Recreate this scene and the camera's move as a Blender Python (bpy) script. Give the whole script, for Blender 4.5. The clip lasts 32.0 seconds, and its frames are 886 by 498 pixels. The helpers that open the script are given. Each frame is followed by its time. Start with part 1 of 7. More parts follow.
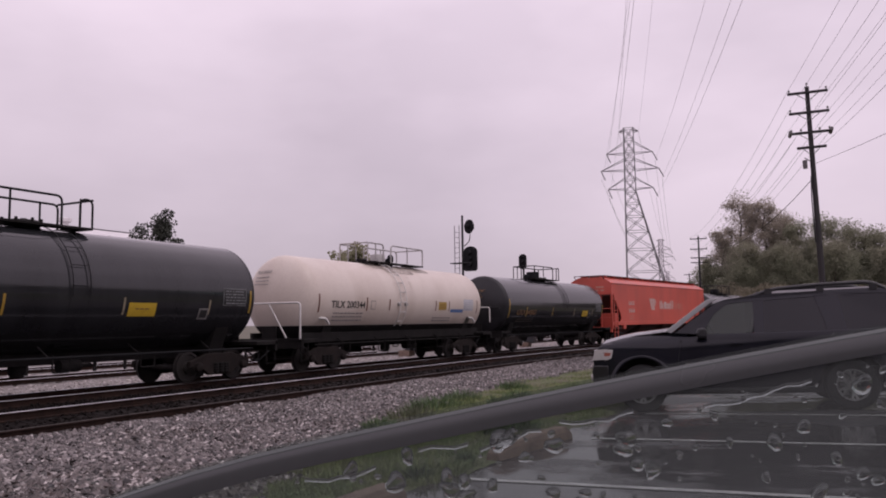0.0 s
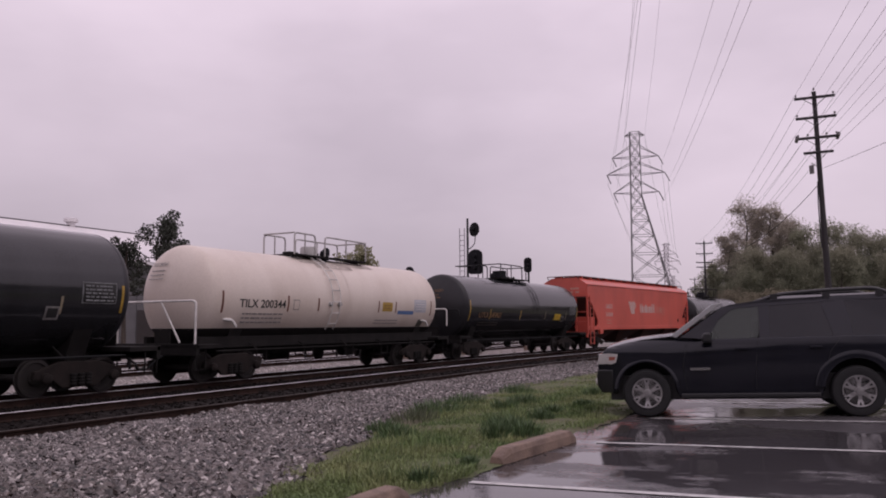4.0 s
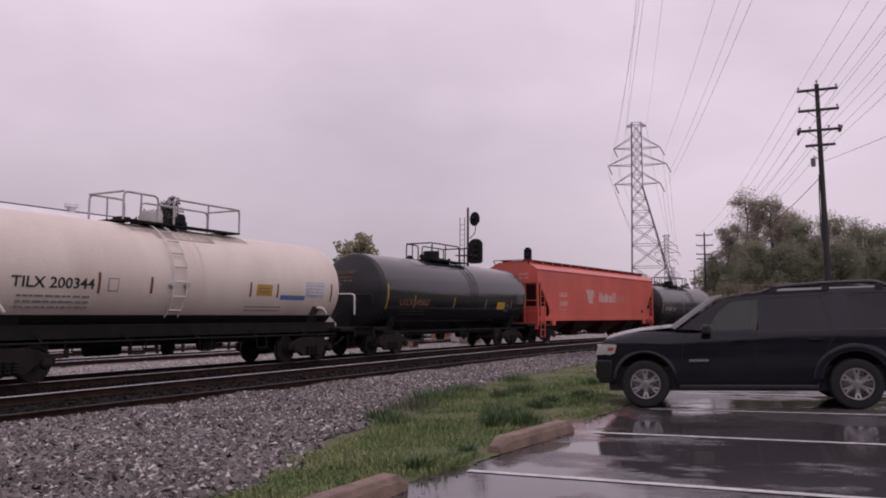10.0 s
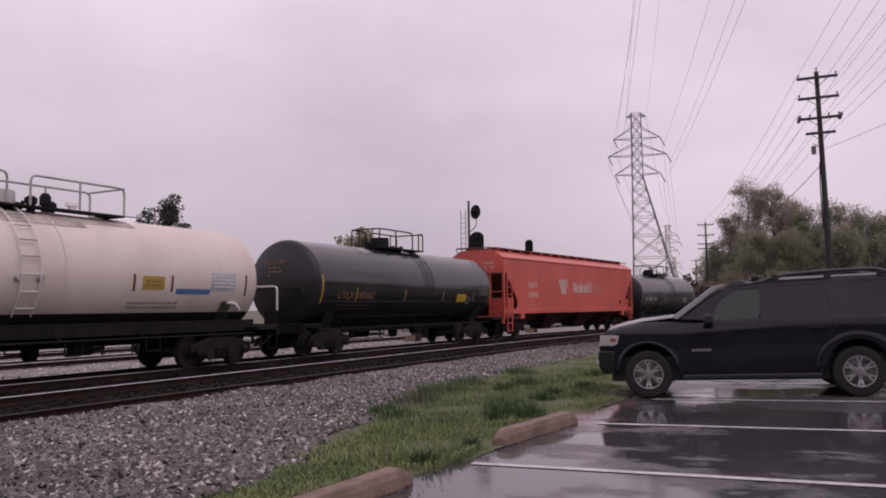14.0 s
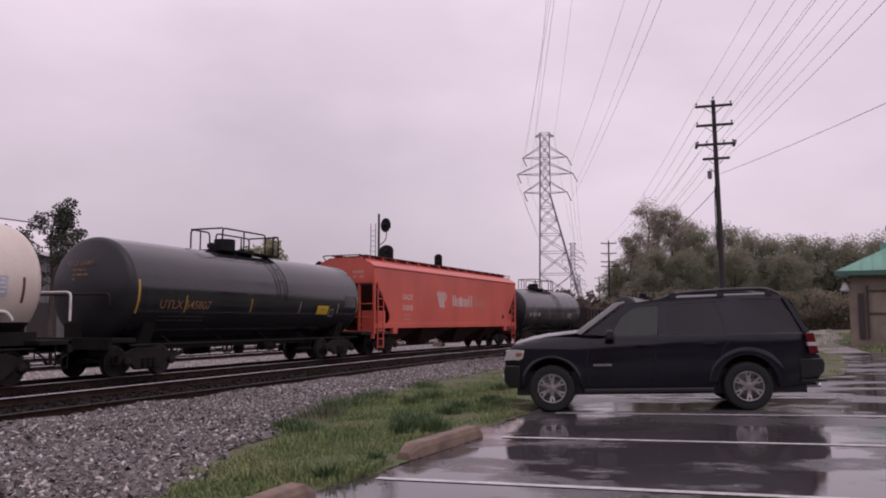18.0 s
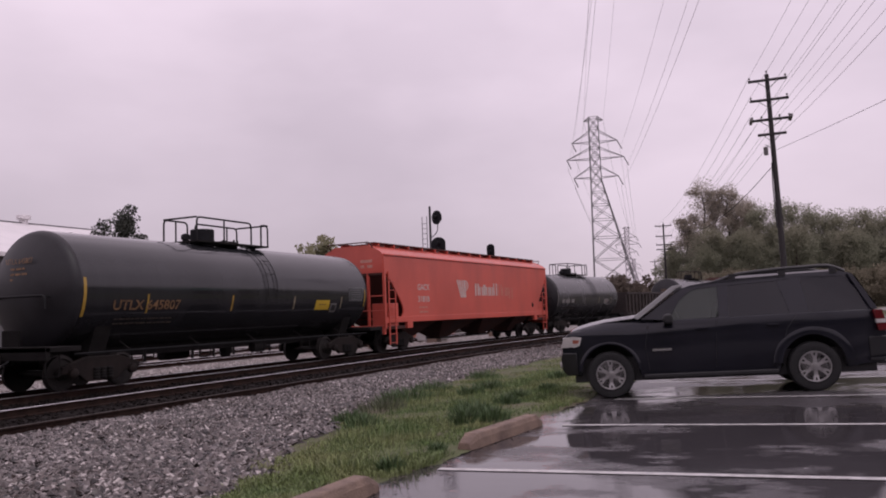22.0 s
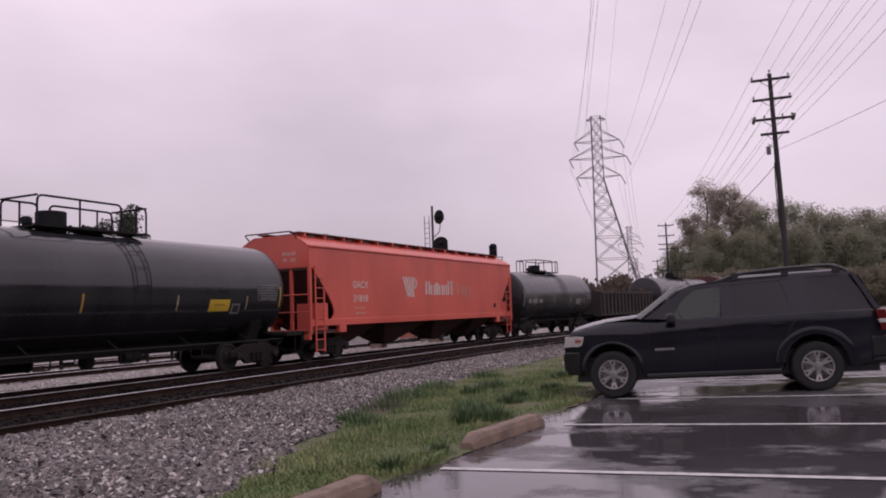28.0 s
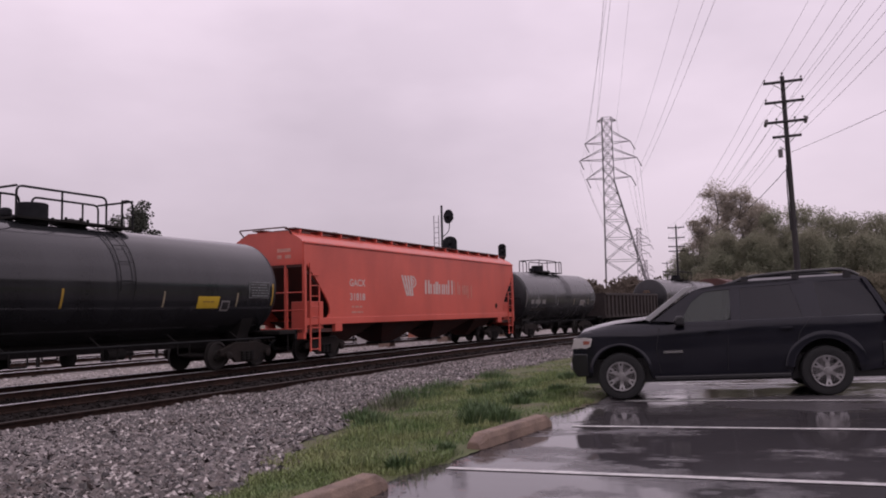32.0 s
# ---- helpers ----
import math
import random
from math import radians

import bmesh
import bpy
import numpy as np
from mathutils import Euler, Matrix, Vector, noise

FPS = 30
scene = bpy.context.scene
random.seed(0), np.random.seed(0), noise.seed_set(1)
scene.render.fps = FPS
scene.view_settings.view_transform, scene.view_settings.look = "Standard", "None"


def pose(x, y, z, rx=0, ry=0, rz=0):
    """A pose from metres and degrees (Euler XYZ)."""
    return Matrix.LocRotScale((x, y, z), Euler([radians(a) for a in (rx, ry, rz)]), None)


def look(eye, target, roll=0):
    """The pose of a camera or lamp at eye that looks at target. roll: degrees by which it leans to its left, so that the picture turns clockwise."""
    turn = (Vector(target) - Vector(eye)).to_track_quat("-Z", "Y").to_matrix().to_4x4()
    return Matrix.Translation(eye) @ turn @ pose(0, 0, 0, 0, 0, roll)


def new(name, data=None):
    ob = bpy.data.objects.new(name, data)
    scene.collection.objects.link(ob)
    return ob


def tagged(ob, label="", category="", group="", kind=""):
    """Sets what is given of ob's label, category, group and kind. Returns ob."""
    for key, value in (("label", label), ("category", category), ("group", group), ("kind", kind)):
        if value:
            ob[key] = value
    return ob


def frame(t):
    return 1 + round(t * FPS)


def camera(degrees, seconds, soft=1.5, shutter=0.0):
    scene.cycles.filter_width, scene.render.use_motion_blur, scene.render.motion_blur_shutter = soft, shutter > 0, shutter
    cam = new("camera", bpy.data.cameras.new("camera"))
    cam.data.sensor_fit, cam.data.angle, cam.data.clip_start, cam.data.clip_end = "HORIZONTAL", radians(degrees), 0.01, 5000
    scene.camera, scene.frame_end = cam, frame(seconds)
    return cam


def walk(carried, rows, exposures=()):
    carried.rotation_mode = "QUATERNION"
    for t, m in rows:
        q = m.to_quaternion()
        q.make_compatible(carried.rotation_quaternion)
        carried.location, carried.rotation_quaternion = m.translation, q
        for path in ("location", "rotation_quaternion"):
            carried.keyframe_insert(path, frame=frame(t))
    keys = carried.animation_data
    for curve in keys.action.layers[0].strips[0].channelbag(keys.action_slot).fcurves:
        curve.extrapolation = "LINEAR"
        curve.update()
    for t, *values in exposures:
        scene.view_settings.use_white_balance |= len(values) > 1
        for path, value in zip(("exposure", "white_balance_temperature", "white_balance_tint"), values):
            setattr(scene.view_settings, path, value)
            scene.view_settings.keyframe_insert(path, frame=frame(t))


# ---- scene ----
# World axes: x runs along the railway, y across it, z up; the camera sits in a parked car at the origin.
cam = camera(59.0, 32.0, soft=1.9)
EYE = (0.0, 0.0, 1.76)
VIEW = (
    (0, -62.17, 5.39, 0.82), (0.5, -61.98, 5.75, 0.54), (1, -61.95, 5.76, -0.01), (1.5, -61.94, 5.81, -0.14),
    (2, -61.96, 5.90, -0.14), (2.5, -61.95, 5.90, -0.07), (3, -61.91, 5.86, 0.28), (3.5, -61.89, 5.73, 0.42),
    (5.5, -61.73, 5.22, 0.26), (6, -61.82, 5.17, 0.49), (6.5, -61.91, 5.03, 0.70), (7, -62.19, 4.92, 0.57),
    (7.5, -62.40, 4.82, 0.45), (8, -62.50, 4.77, 0.21), (8.5, -62.38, 4.82, 0.14), (9, -62.23, 4.84, -0.03),
    (9.5, -62.05, 4.84, -0.05), (10, -61.88, 4.80, -0.19), (10.5, -61.72, 4.71, -0.19), (11, -61.59, 4.59, -0.29),
    (11.5, -61.51, 4.53, -0.12), (12, -61.47, 4.50, -0.06), (12.5, -61.53, 4.44, -0.10), (13, -61.57, 4.44, 0.15),
    (13.5, -61.67, 4.45, 0.47), (15.5, -61.80, 4.01, 0.78), (16, -62.98, 3.95, -0.09), (16.5, -65.69, 4.84, -0.17),
    (17, -67.10, 4.93, -0.34), (17.5, -68.18, 5.07, -0.05), (18, -68.41, 5.28, -0.04), (18.5, -67.07, 5.52, 0.50),
    (19, -66.46, 5.59, 1.32), (19.5, -66.01, 5.52, 1.84), (20, -65.54, 5.36, 2.27), (20.5, -65.19, 5.15, 2.38),
    (21, -64.96, 4.92, 1.92), (21.5, -64.70, 4.74, 1.75), (22, -64.41, 4.68, 2.02), (22.5, -64.14, 4.63, 2.26),
    (23, -63.97, 4.69, 2.23), (23.5, -63.85, 4.68, 2.10), (24, -63.75, 4.75, 1.98), (24.5, -63.72, 4.84, 1.97),
    (25, -63.71, 4.94, 2.13), (25.5, -63.67, 5.03, 2.26), (27.5, -64.23, 4.68, 2.08), (28, -64.24, 4.65, 2.00),
    (28.5, -64.21, 4.62, 2.24), (29, -64.24, 4.62, 2.56), (29.5, -64.23, 4.54, 2.62), (30, -64.01, 4.51, 2.53),
    (30.5, -63.79, 4.59, 2.11), (31, -63.67, 4.59, 1.63), (31.5, -63.60, 4.62, 1.41), (32, -63.63, 4.64, 1.30))
walk(cam, [(t, pose(*EYE, 90 + tilt, lean, turn)) for t, turn, tilt, lean in VIEW],
     exposures=((0.0, 0.13), (3.0, 0.02), (6.0, 0.02), (9.0, 0.05), (13.0, 0.09), (17.0, 0.14), (20.0, 0.12), (25.0, 0.17), (32.0, 0.18)))

# ---- overcast sky and soft sun ----
world = bpy.data.worlds.new("overcast")
scene.world = world
world.use_nodes = True
wn, wl = world.node_tree.nodes, world.node_tree.links
wn.clear()
w_out = wn.new("ShaderNodeOutputWorld")
w_bg = wn.new("ShaderNodeBackground")
w_sky = wn.new("ShaderNodeTexSky")
w_sky.sky_type, w_sky.sun_disc, w_sky.sun_elevation, w_sky.sun_rotation = "NISHITA", False, radians(52), radians(200)
w_gain = wn.new("ShaderNodeMix")
w_gain.data_type, w_gain.blend_type = "RGBA", "MULTIPLY"
w_gain.inputs[0].default_value = 1.0
w_gain.inputs[7].default_value = (0.09, 0.09, 0.09, 1)
w_co = wn.new("ShaderNodeTexCoord")
w_map = wn.new("ShaderNodeMapping")
w_map.inputs["Scale"].default_value = (1.0, 1.0, 2.4)
w_noise = wn.new("ShaderNodeTexNoise")
w_noise.inputs["Scale"].default_value, w_noise.inputs["Detail"].default_value, w_noise.inputs["Roughness"].default_value = 1.7, 5.0, 0.5
w_ramp = wn.new("ShaderNodeValToRGB")
w_ramp.color_ramp.elements[0].position, w_ramp.color_ramp.elements[0].color = 0.34, (0.640, 0.530, 0.622, 1)
w_ramp.color_ramp.elements[1].position, w_ramp.color_ramp.elements[1].color = 0.66, (0.860, 0.712, 0.830, 1)
w_mix = wn.new("ShaderNodeMix")
w_mix.data_type = "RGBA"
w_mix.inputs[0].default_value = 0.93
wl.new(w_co.outputs["Generated"], w_map.inputs["Vector"])
wl.new(w_map.outputs["Vector"], w_noise.inputs["Vector"])
wl.new(w_noise.outputs["Fac"], w_ramp.inputs["Fac"])
wl.new(w_sky.outputs["Color"], w_gain.inputs[6])
wl.new(w_gain.outputs[2], w_mix.inputs[6])
wl.new(w_ramp.outputs["Color"], w_mix.inputs[7])
w_sep = wn.new("ShaderNodeSeparateXYZ")
w_up = wn.new("ShaderNodeMapRange")
w_up.inputs["From Max"].default_value, w_up.inputs["To Min"].default_value, w_up.inputs["To Max"].default_value = 0.44, 0.68, 1.24
w_side = wn.new("ShaderNodeMapRange")
w_side.inputs["From Min"].default_value, w_side.inputs["From Max"].default_value = 0.40, 0.95
w_side.inputs["To Min"].default_value, w_side.inputs["To Max"].default_value = 1.01, 0.80
w_mul = wn.new("ShaderNodeMath")
w_mul.operation = "MULTIPLY"
w_lum = wn.new("ShaderNodeMix")
w_lum.data_type, w_lum.blend_type = "RGBA", "MULTIPLY"
w_lum.inputs[0].default_value = 1.0
wl.new(w_co.outputs["Generated"], w_sep.inputs[0])
wl.new(w_sep.outputs["Z"], w_up.inputs["Value"])
wl.new(w_sep.outputs["Y"], w_side.inputs["Value"])
wl.new(w_up.outputs["Result"], w_mul.inputs[0])
wl.new(w_side.outputs["Result"], w_mul.inputs[1])
wl.new(w_mix.outputs[2], w_lum.inputs[6])
wl.new(w_mul.outputs[0], w_lum.inputs[7])
wl.new(w_lum.outputs[2], w_bg.inputs["Color"])
w_bg.inputs["Strength"].default_value = 1.0
wl.new(w_bg.outputs["Background"], w_out.inputs["Surface"])
sun = new("sun", bpy.data.lights.new("sun", "SUN"))
sun.data.energy, sun.data.angle, sun.data.color = 0.6, radians(30), (1.0, 0.96, 0.95)
sun.matrix_basis = look((0, -30, 50), (8, 0, 0))


# ---- materials ----
def mat(name, color, rough=0.6, metal=0.0, var=0.15, scale=6.0, fine=60.0, bump=0.15, tint=None, spread=0.0, streak=0.0):
    """A painted or mineral surface: two scales of mottling, fine relief, optional second tone and rain streaks."""
    m = bpy.data.materials.new(name)
    m.use_nodes = True
    n, l = m.node_tree.nodes, m.node_tree.links
    b = n["Principled BSDF"]
    co = n.new("ShaderNodeTexCoord")
    big = n.new("ShaderNodeTexNoise")
    big.inputs["Scale"].default_value, big.inputs["Detail"].default_value = scale, 4.0
    small = n.new("ShaderNodeTexNoise")
    small.inputs["Scale"].default_value, small.inputs["Detail"].default_value = fine, 3.0
    if streak:
        mp = n.new("ShaderNodeMapping")
        mp.inputs["Scale"].default_value = (1.0, 1.0, streak)
        l.new(co.outputs["Object"], mp.inputs["Vector"])
        l.new(mp.outputs["Vector"], big.inputs["Vector"])
    else:
        l.new(co.outputs["Object"], big.inputs["Vector"])
    l.new(co.outputs["Object"], small.inputs["Vector"])
    ramp = n.new("ShaderNodeValToRGB")
    dark = tuple(c * (1 - 2 * var) for c in color) if tint is None else tint
    ramp.color_ramp.elements[0].position, ramp.color_ramp.elements[0].color = 0.32, (*dark, 1)
    ramp.color_ramp.elements[1].position, ramp.color_ramp.elements[1].color = 0.62, (*color, 1)
    l.new(big.outputs["Fac"], ramp.inputs["Fac"])
    mix = n.new("ShaderNodeMix")
    mix.data_type, mix.blend_type = "RGBA", "MULTIPLY"
    mix.inputs[0].default_value = min(1.0, 2.5 * var)
    fr = n.new("ShaderNodeValToRGB")
    fr.color_ramp.elements[0].position, fr.color_ramp.elements[0].color = 0.3, (0.62, 0.62, 0.62, 1)
    fr.color_ramp.elements[1].position, fr.color_ramp.elements[1].color = 0.65, (1.1, 1.1, 1.1, 1)
    l.new(small.outputs["Fac"], fr.inputs["Fac"])
    l.new(ramp.outputs["Color"], mix.inputs[6])
    l.new(fr.outputs["Color"], mix.inputs[7])
    last = mix.outputs[2]
    if spread:
        oi = n.new("ShaderNodeObjectInfo")
        geo = n.new("ShaderNodeNewGeometry")
        add = n.new("ShaderNodeMath")
        add.operation = "ADD"
        l.new(oi.outputs["Random"], add.inputs[0])
        l.new(geo.outputs["Random Per Island"], add.inputs[1])
        fract = n.new("ShaderNodeMath")
        fract.operation = "FRACT"
        l.new(add.outputs[0], fract.inputs[0])
        mr = n.new("ShaderNodeMapRange")
        mr.inputs["To Min"].default_value, mr.inputs["To Max"].default_value = 1 - spread, 1 + spread
        l.new(fract.outputs[0], mr.inputs["Value"])
        mm = n.new("ShaderNodeMix")
        mm.data_type, mm.blend_type = "RGBA", "MULTIPLY"
        mm.inputs[0].default_value = 1.0
        l.new(last, mm.inputs[6])
        l.new(mr.outputs["Result"], mm.inputs[7])
        last = mm.outputs[2]
    l.new(last, b.inputs["Base Color"])
    rr = n.new("ShaderNodeMapRange")
    rr.inputs["To Min"].default_value, rr.inputs["To Max"].default_value = max(0.02, rough - 0.12), min(1.0, rough + 0.12)
    l.new(big.outputs["Fac"], rr.inputs["Value"])
    l.new(rr.outputs["Result"], b.inputs["Roughness"])
    b.inputs["Metallic"].default_value = metal
    if bump:
        bp = n.new("ShaderNodeBump")
        bp.inputs["Strength"].default_value, bp.inputs["Distance"].default_value = bump, 0.02
        l.new(small.outputs["Fac"], bp.inputs["Height"])
        l.new(bp.outputs["Normal"], b.inputs["Normal"])
    return m


def glass(name, color, rough=0.03, see=0.5, ior=1.5):
    """Tinted glazing: part clear, part glossy dark."""
    m = bpy.data.materials.new(name)
    m.use_nodes = True
    n, l = m.node_tree.nodes, m.node_tree.links
    b = n["Principled BSDF"]
    b.inputs["Base Color"].default_value = (*color, 1)
    b.inputs["Roughness"].default_value = rough
    b.inputs["IOR"].default_value = ior
    tr = n.new("ShaderNodeBsdfTransparent")
    tr.inputs["Color"].default_value = (0.75, 0.8, 0.78, 1)
    mx = n.new("ShaderNodeMixShader")
    mx.inputs[0].default_value = see
    l.new(b.outputs["BSDF"], mx.inputs[1])
    l.new(tr.outputs["BSDF"], mx.inputs[2])
    l.new(mx.outputs["Shader"], n["Material Output"].inputs["Surface"])
    return m


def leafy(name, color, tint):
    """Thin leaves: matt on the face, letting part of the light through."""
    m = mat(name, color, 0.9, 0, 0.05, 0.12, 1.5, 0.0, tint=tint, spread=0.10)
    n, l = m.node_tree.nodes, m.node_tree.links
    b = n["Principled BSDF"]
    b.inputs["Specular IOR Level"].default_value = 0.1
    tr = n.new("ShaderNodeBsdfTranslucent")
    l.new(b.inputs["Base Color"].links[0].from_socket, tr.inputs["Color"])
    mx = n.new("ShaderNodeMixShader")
    # High translucency evens out the leaves, as haze would.
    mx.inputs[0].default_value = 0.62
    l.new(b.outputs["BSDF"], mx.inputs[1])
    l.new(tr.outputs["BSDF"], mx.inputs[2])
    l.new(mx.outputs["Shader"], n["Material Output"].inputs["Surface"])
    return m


def wet_asphalt():
    m = mat("wet_asphalt", (0.062, 0.057, 0.061), 0.35, 0, 0.12, 0.7, 160, 0.25)
    n, l = m.node_tree.nodes, m.node_tree.links
    b = n["Principled BSDF"]
    co = n.new("ShaderNodeTexCoord")
    mp = n.new("ShaderNodeMapping")
    mp.inputs["Scale"].default_value = (1.0, 0.55, 1.0)
    pud = n.new("ShaderNodeTexNoise")
    pud.inputs["Scale"].default_value, pud.inputs["Detail"].default_value, pud.inputs["Roughness"].default_value = 0.75, 7.0, 0.62
    l.new(co.outputs["Object"], mp.inputs["Vector"])
    l.new(mp.outputs["Vector"], pud.inputs["Vector"])
    r = n.new("ShaderNodeMapRange")
    r.inputs["From Min"].default_value, r.inputs["From Max"].default_value = 0.47, 0.55
    r.inputs["To Min"].default_value, r.inputs["To Max"].default_value = 0.02, 0.36
    l.new(pud.outputs["Fac"], r.inputs["Value"])
    l.new(r.outputs["Result"], b.inputs["Roughness"])
    bp = next(x for x in n if x.type == "BUMP")
    r2 = n.new("ShaderNodeMapRange")
    r2.inputs["From Min"].default_value, r2.inputs["From Max"].default_value = 0.47, 0.56
    r2.inputs["To Min"].default_value, r2.inputs["To Max"].default_value = 0.012, 0.22
    l.new(pud.outputs["Fac"], r2.inputs["Value"])
    l.new(r2.outputs["Result"], bp.inputs["Strength"])
    b.inputs["Specular IOR Level"].default_value = 0.62
    return m


M_ASPHALT = wet_asphalt()
M_LINE = mat("road_paint", (0.56, 0.55, 0.545), 0.38, 0, 0.2, 9, 90, 0.1)
M_CONC = mat("weathered_concrete", (0.225, 0.158, 0.122), 0.75, 0, 0.25, 5, 70, 0.5, tint=(0.115, 0.078, 0.062))
# Near-black: the shade in the gaps between stones is put into this colour.
M_GRAVELGAP = mat("gap_shade_bed", (0.030, 0.024, 0.022), 0.9, 0, 0.22, 1.2, 22, 1.0, tint=(0.020, 0.016, 0.0145))
M_YARD = mat("pale_yard_gravel", (0.215, 0.195, 0.185), 0.8, 0, 0.18, 0.5, 14, 0.8, tint=(0.15, 0.13, 0.12))
M_STONE = mat("ballast_stone", (0.103, 0.089, 0.086), 0.40, 0, 0.16, 0.5, 40, 0.3, tint=(0.062, 0.050, 0.045), spread=0.95)
M_SOIL = mat("soil", (0.085, 0.105, 0.038), 0.9, 0, 0.2, 1.6, 40, 0.6, tint=(0.090, 0.075, 0.045))
M_RAILDULL = mat("dull_rail_head", (0.075, 0.062, 0.056), 0.5, 0.4, 0.2, 3, 60, 0.1)
M_GRASS = mat("grass_blades", (0.098, 0.156, 0.048), 0.6, 0, 0.12, 1.1, 5, 0.0, tint=(0.215, 0.235, 0.100), spread=0.5)
M_WEED = mat("weed_leaves", (0.078, 0.130, 0.050), 0.6, 0, 0.15, 3, 9, 0.0, spread=0.4)
M_DRYSTALK = mat("dry_stalks", (0.120, 0.135, 0.080), 0.7, 0, 0.15, 3, 9, 0.0, spread=0.3)
M_LAND = mat("far_ground", (0.10, 0.10, 0.065), 0.9, 0, 0.2, 0.08, 3, 0.3, tint=(0.12, 0.10, 0.075))
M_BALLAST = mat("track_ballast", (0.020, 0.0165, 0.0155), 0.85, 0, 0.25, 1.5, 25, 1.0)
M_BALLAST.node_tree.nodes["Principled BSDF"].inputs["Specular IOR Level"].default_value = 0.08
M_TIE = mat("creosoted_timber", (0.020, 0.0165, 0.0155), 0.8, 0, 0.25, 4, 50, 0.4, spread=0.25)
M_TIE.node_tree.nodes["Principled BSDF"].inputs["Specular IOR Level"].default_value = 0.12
M_RAIL = mat("rusted_rail_side", (0.034, 0.020, 0.016), 0.85, 0, 0.25, 3, 60, 0.2)
M_RAIL.node_tree.nodes["Principled BSDF"].inputs["Specular IOR Level"].default_value = 0.12
M_RAILTOP = mat("worn_rail_head", (0.92, 0.90, 0.92), 0.42, 1.0, 0.1, 2, 50, 0.02)
M_BLACKTANK = mat("black_tank_paint", (0.024, 0.0245, 0.0275), 0.13, 0, 0.16, 1.2, 30, 0.03, streak=0.2)
M_GREYTANK = mat("dusty_dark_tank_paint", (0.052, 0.052, 0.056), 0.24, 0, 0.2, 1.2, 30, 0.05, streak=0.25)
M_WHITETANK = mat("cream_tank_paint", (0.62, 0.545, 0.485), 0.38, 0, 0.07, 0.9, 20, 0.04, tint=(0.54, 0.460, 0.400), streak=0.3)
M_WHITEPIPE = mat("white_pipe_paint", (0.66, 0.63, 0.61), 0.45, 0, 0.1, 4, 40, 0.05)
M_GRIMESMEAR = mat("grimy_cream_paint", (0.46, 0.400, 0.352), 0.6, 0, 0.25, 1.6, 18, 0.05, tint=(0.27, 0.228, 0.200))
M_GREYPIPE = mat("grey_pipe_paint", (0.42, 0.40, 0.39), 0.5, 0, 0.15, 4, 40, 0.05)
M_BLACKPIPE = mat("black_pipe_paint", (0.015, 0.015, 0.0165), 0.75, 0, 0.15, 4, 40, 0.05)
M_BLACKPIPE.node_tree.nodes["Principled BSDF"].inputs["Specular IOR Level"].default_value = 0.2
M_UNDER = mat("grimy_underframe", (0.0165, 0.0148, 0.0145), 0.88, 0, 0.25, 2.5, 30, 0.3)
M_UNDER.node_tree.nodes["Principled BSDF"].inputs["Specular IOR Level"].default_value = 0.2
M_TRUCK = mat("rusty_bogie_steel", (0.023, 0.0172, 0.0155), 0.85, 0, 0.25, 3, 35, 0.3)
M_TRUCK.node_tree.nodes["Principled BSDF"].inputs["Specular IOR Level"].default_value = 0.25
M_WHEEL = mat("wheel_steel", (0.024, 0.0195, 0.018), 0.7, 0.1, 0.2, 4, 40, 0.1)
M_RED = mat("orange_red_paint", (0.57, 0.100, 0.072), 0.36, 0, 0.06, 0.7, 16, 0.04, tint=(0.44, 0.074, 0.053), streak=0.45)
M_REDDARK = mat("dark_red_paint", (0.085, 0.030, 0.024), 0.75, 0, 0.2, 1.5, 22, 0.1, tint=(0.060, 0.028, 0.024), streak=0.3)
M_YELLOW = mat("yellow_reflector", (0.40, 0.25, 0.04), 0.4, 0, 0.12, 9, 60, 0.02)
M_PLACARD = mat("yellow_panel", (0.55, 0.37, 0.035), 0.4, 0, 0.06, 9, 60, 0.02)
M_OCHRE = mat("dirty_ochre_panel", (0.40, 0.26, 0.05), 0.5, 0, 0.1, 9, 60, 0.02)
M_PALEBLUE = mat("pale_blue_decal", (0.46, 0.47, 0.53), 0.45, 0, 0.1, 5, 40, 0.0)
M_SMEAR = mat("oily_smear", (0.11, 0.105, 0.085), 0.6, 0, 0.3, 5, 30, 0.05)
M_AMBERTEXT = mat("faded_amber_lettering", (0.27, 0.150, 0.070), 0.6, 0, 0.35, 6, 40, 0.0)
M_FAINT = mat("almost_worn_off_stencil", (0.075, 0.058, 0.045), 0.6, 0, 0.35, 6, 40, 0.0)
M_RUSTBAR = mat("rusted_red_mark", (0.16, 0.055, 0.035), 0.6, 0, 0.2, 9, 60, 0.02)
M_PALEMARK = mat("bleached_reflector", (0.30, 0.25, 0.17), 0.5, 0, 0.2, 9, 60, 0.02)
M_BLUE = mat("blue_panel", (0.085, 0.16, 0.34), 0.5, 0, 0.08, 9, 60, 0.02)
M_BLACKTEXT = mat("black_lettering", (0.018, 0.018, 0.018), 0.6, 0, 0.2, 9, 60, 0.0)
M_GREYTEXT = mat("grey_stencil", (0.25, 0.235, 0.23), 0.6, 0, 0.2, 9, 60, 0.0)
M_DATAPALE = mat("worn_white_stencil", (0.20, 0.205, 0.21), 0.6, 0, 0.3, 9, 60, 0.0)
M_PALETEXT = mat("pale_lettering", (0.62, 0.50, 0.46), 0.6, 0, 0.15, 9, 60, 0.0)
M_FADETEXT = mat("faded_pale_lettering", (0.58, 0.27, 0.21), 0.6, 0, 0.15, 9, 60, 0.0)
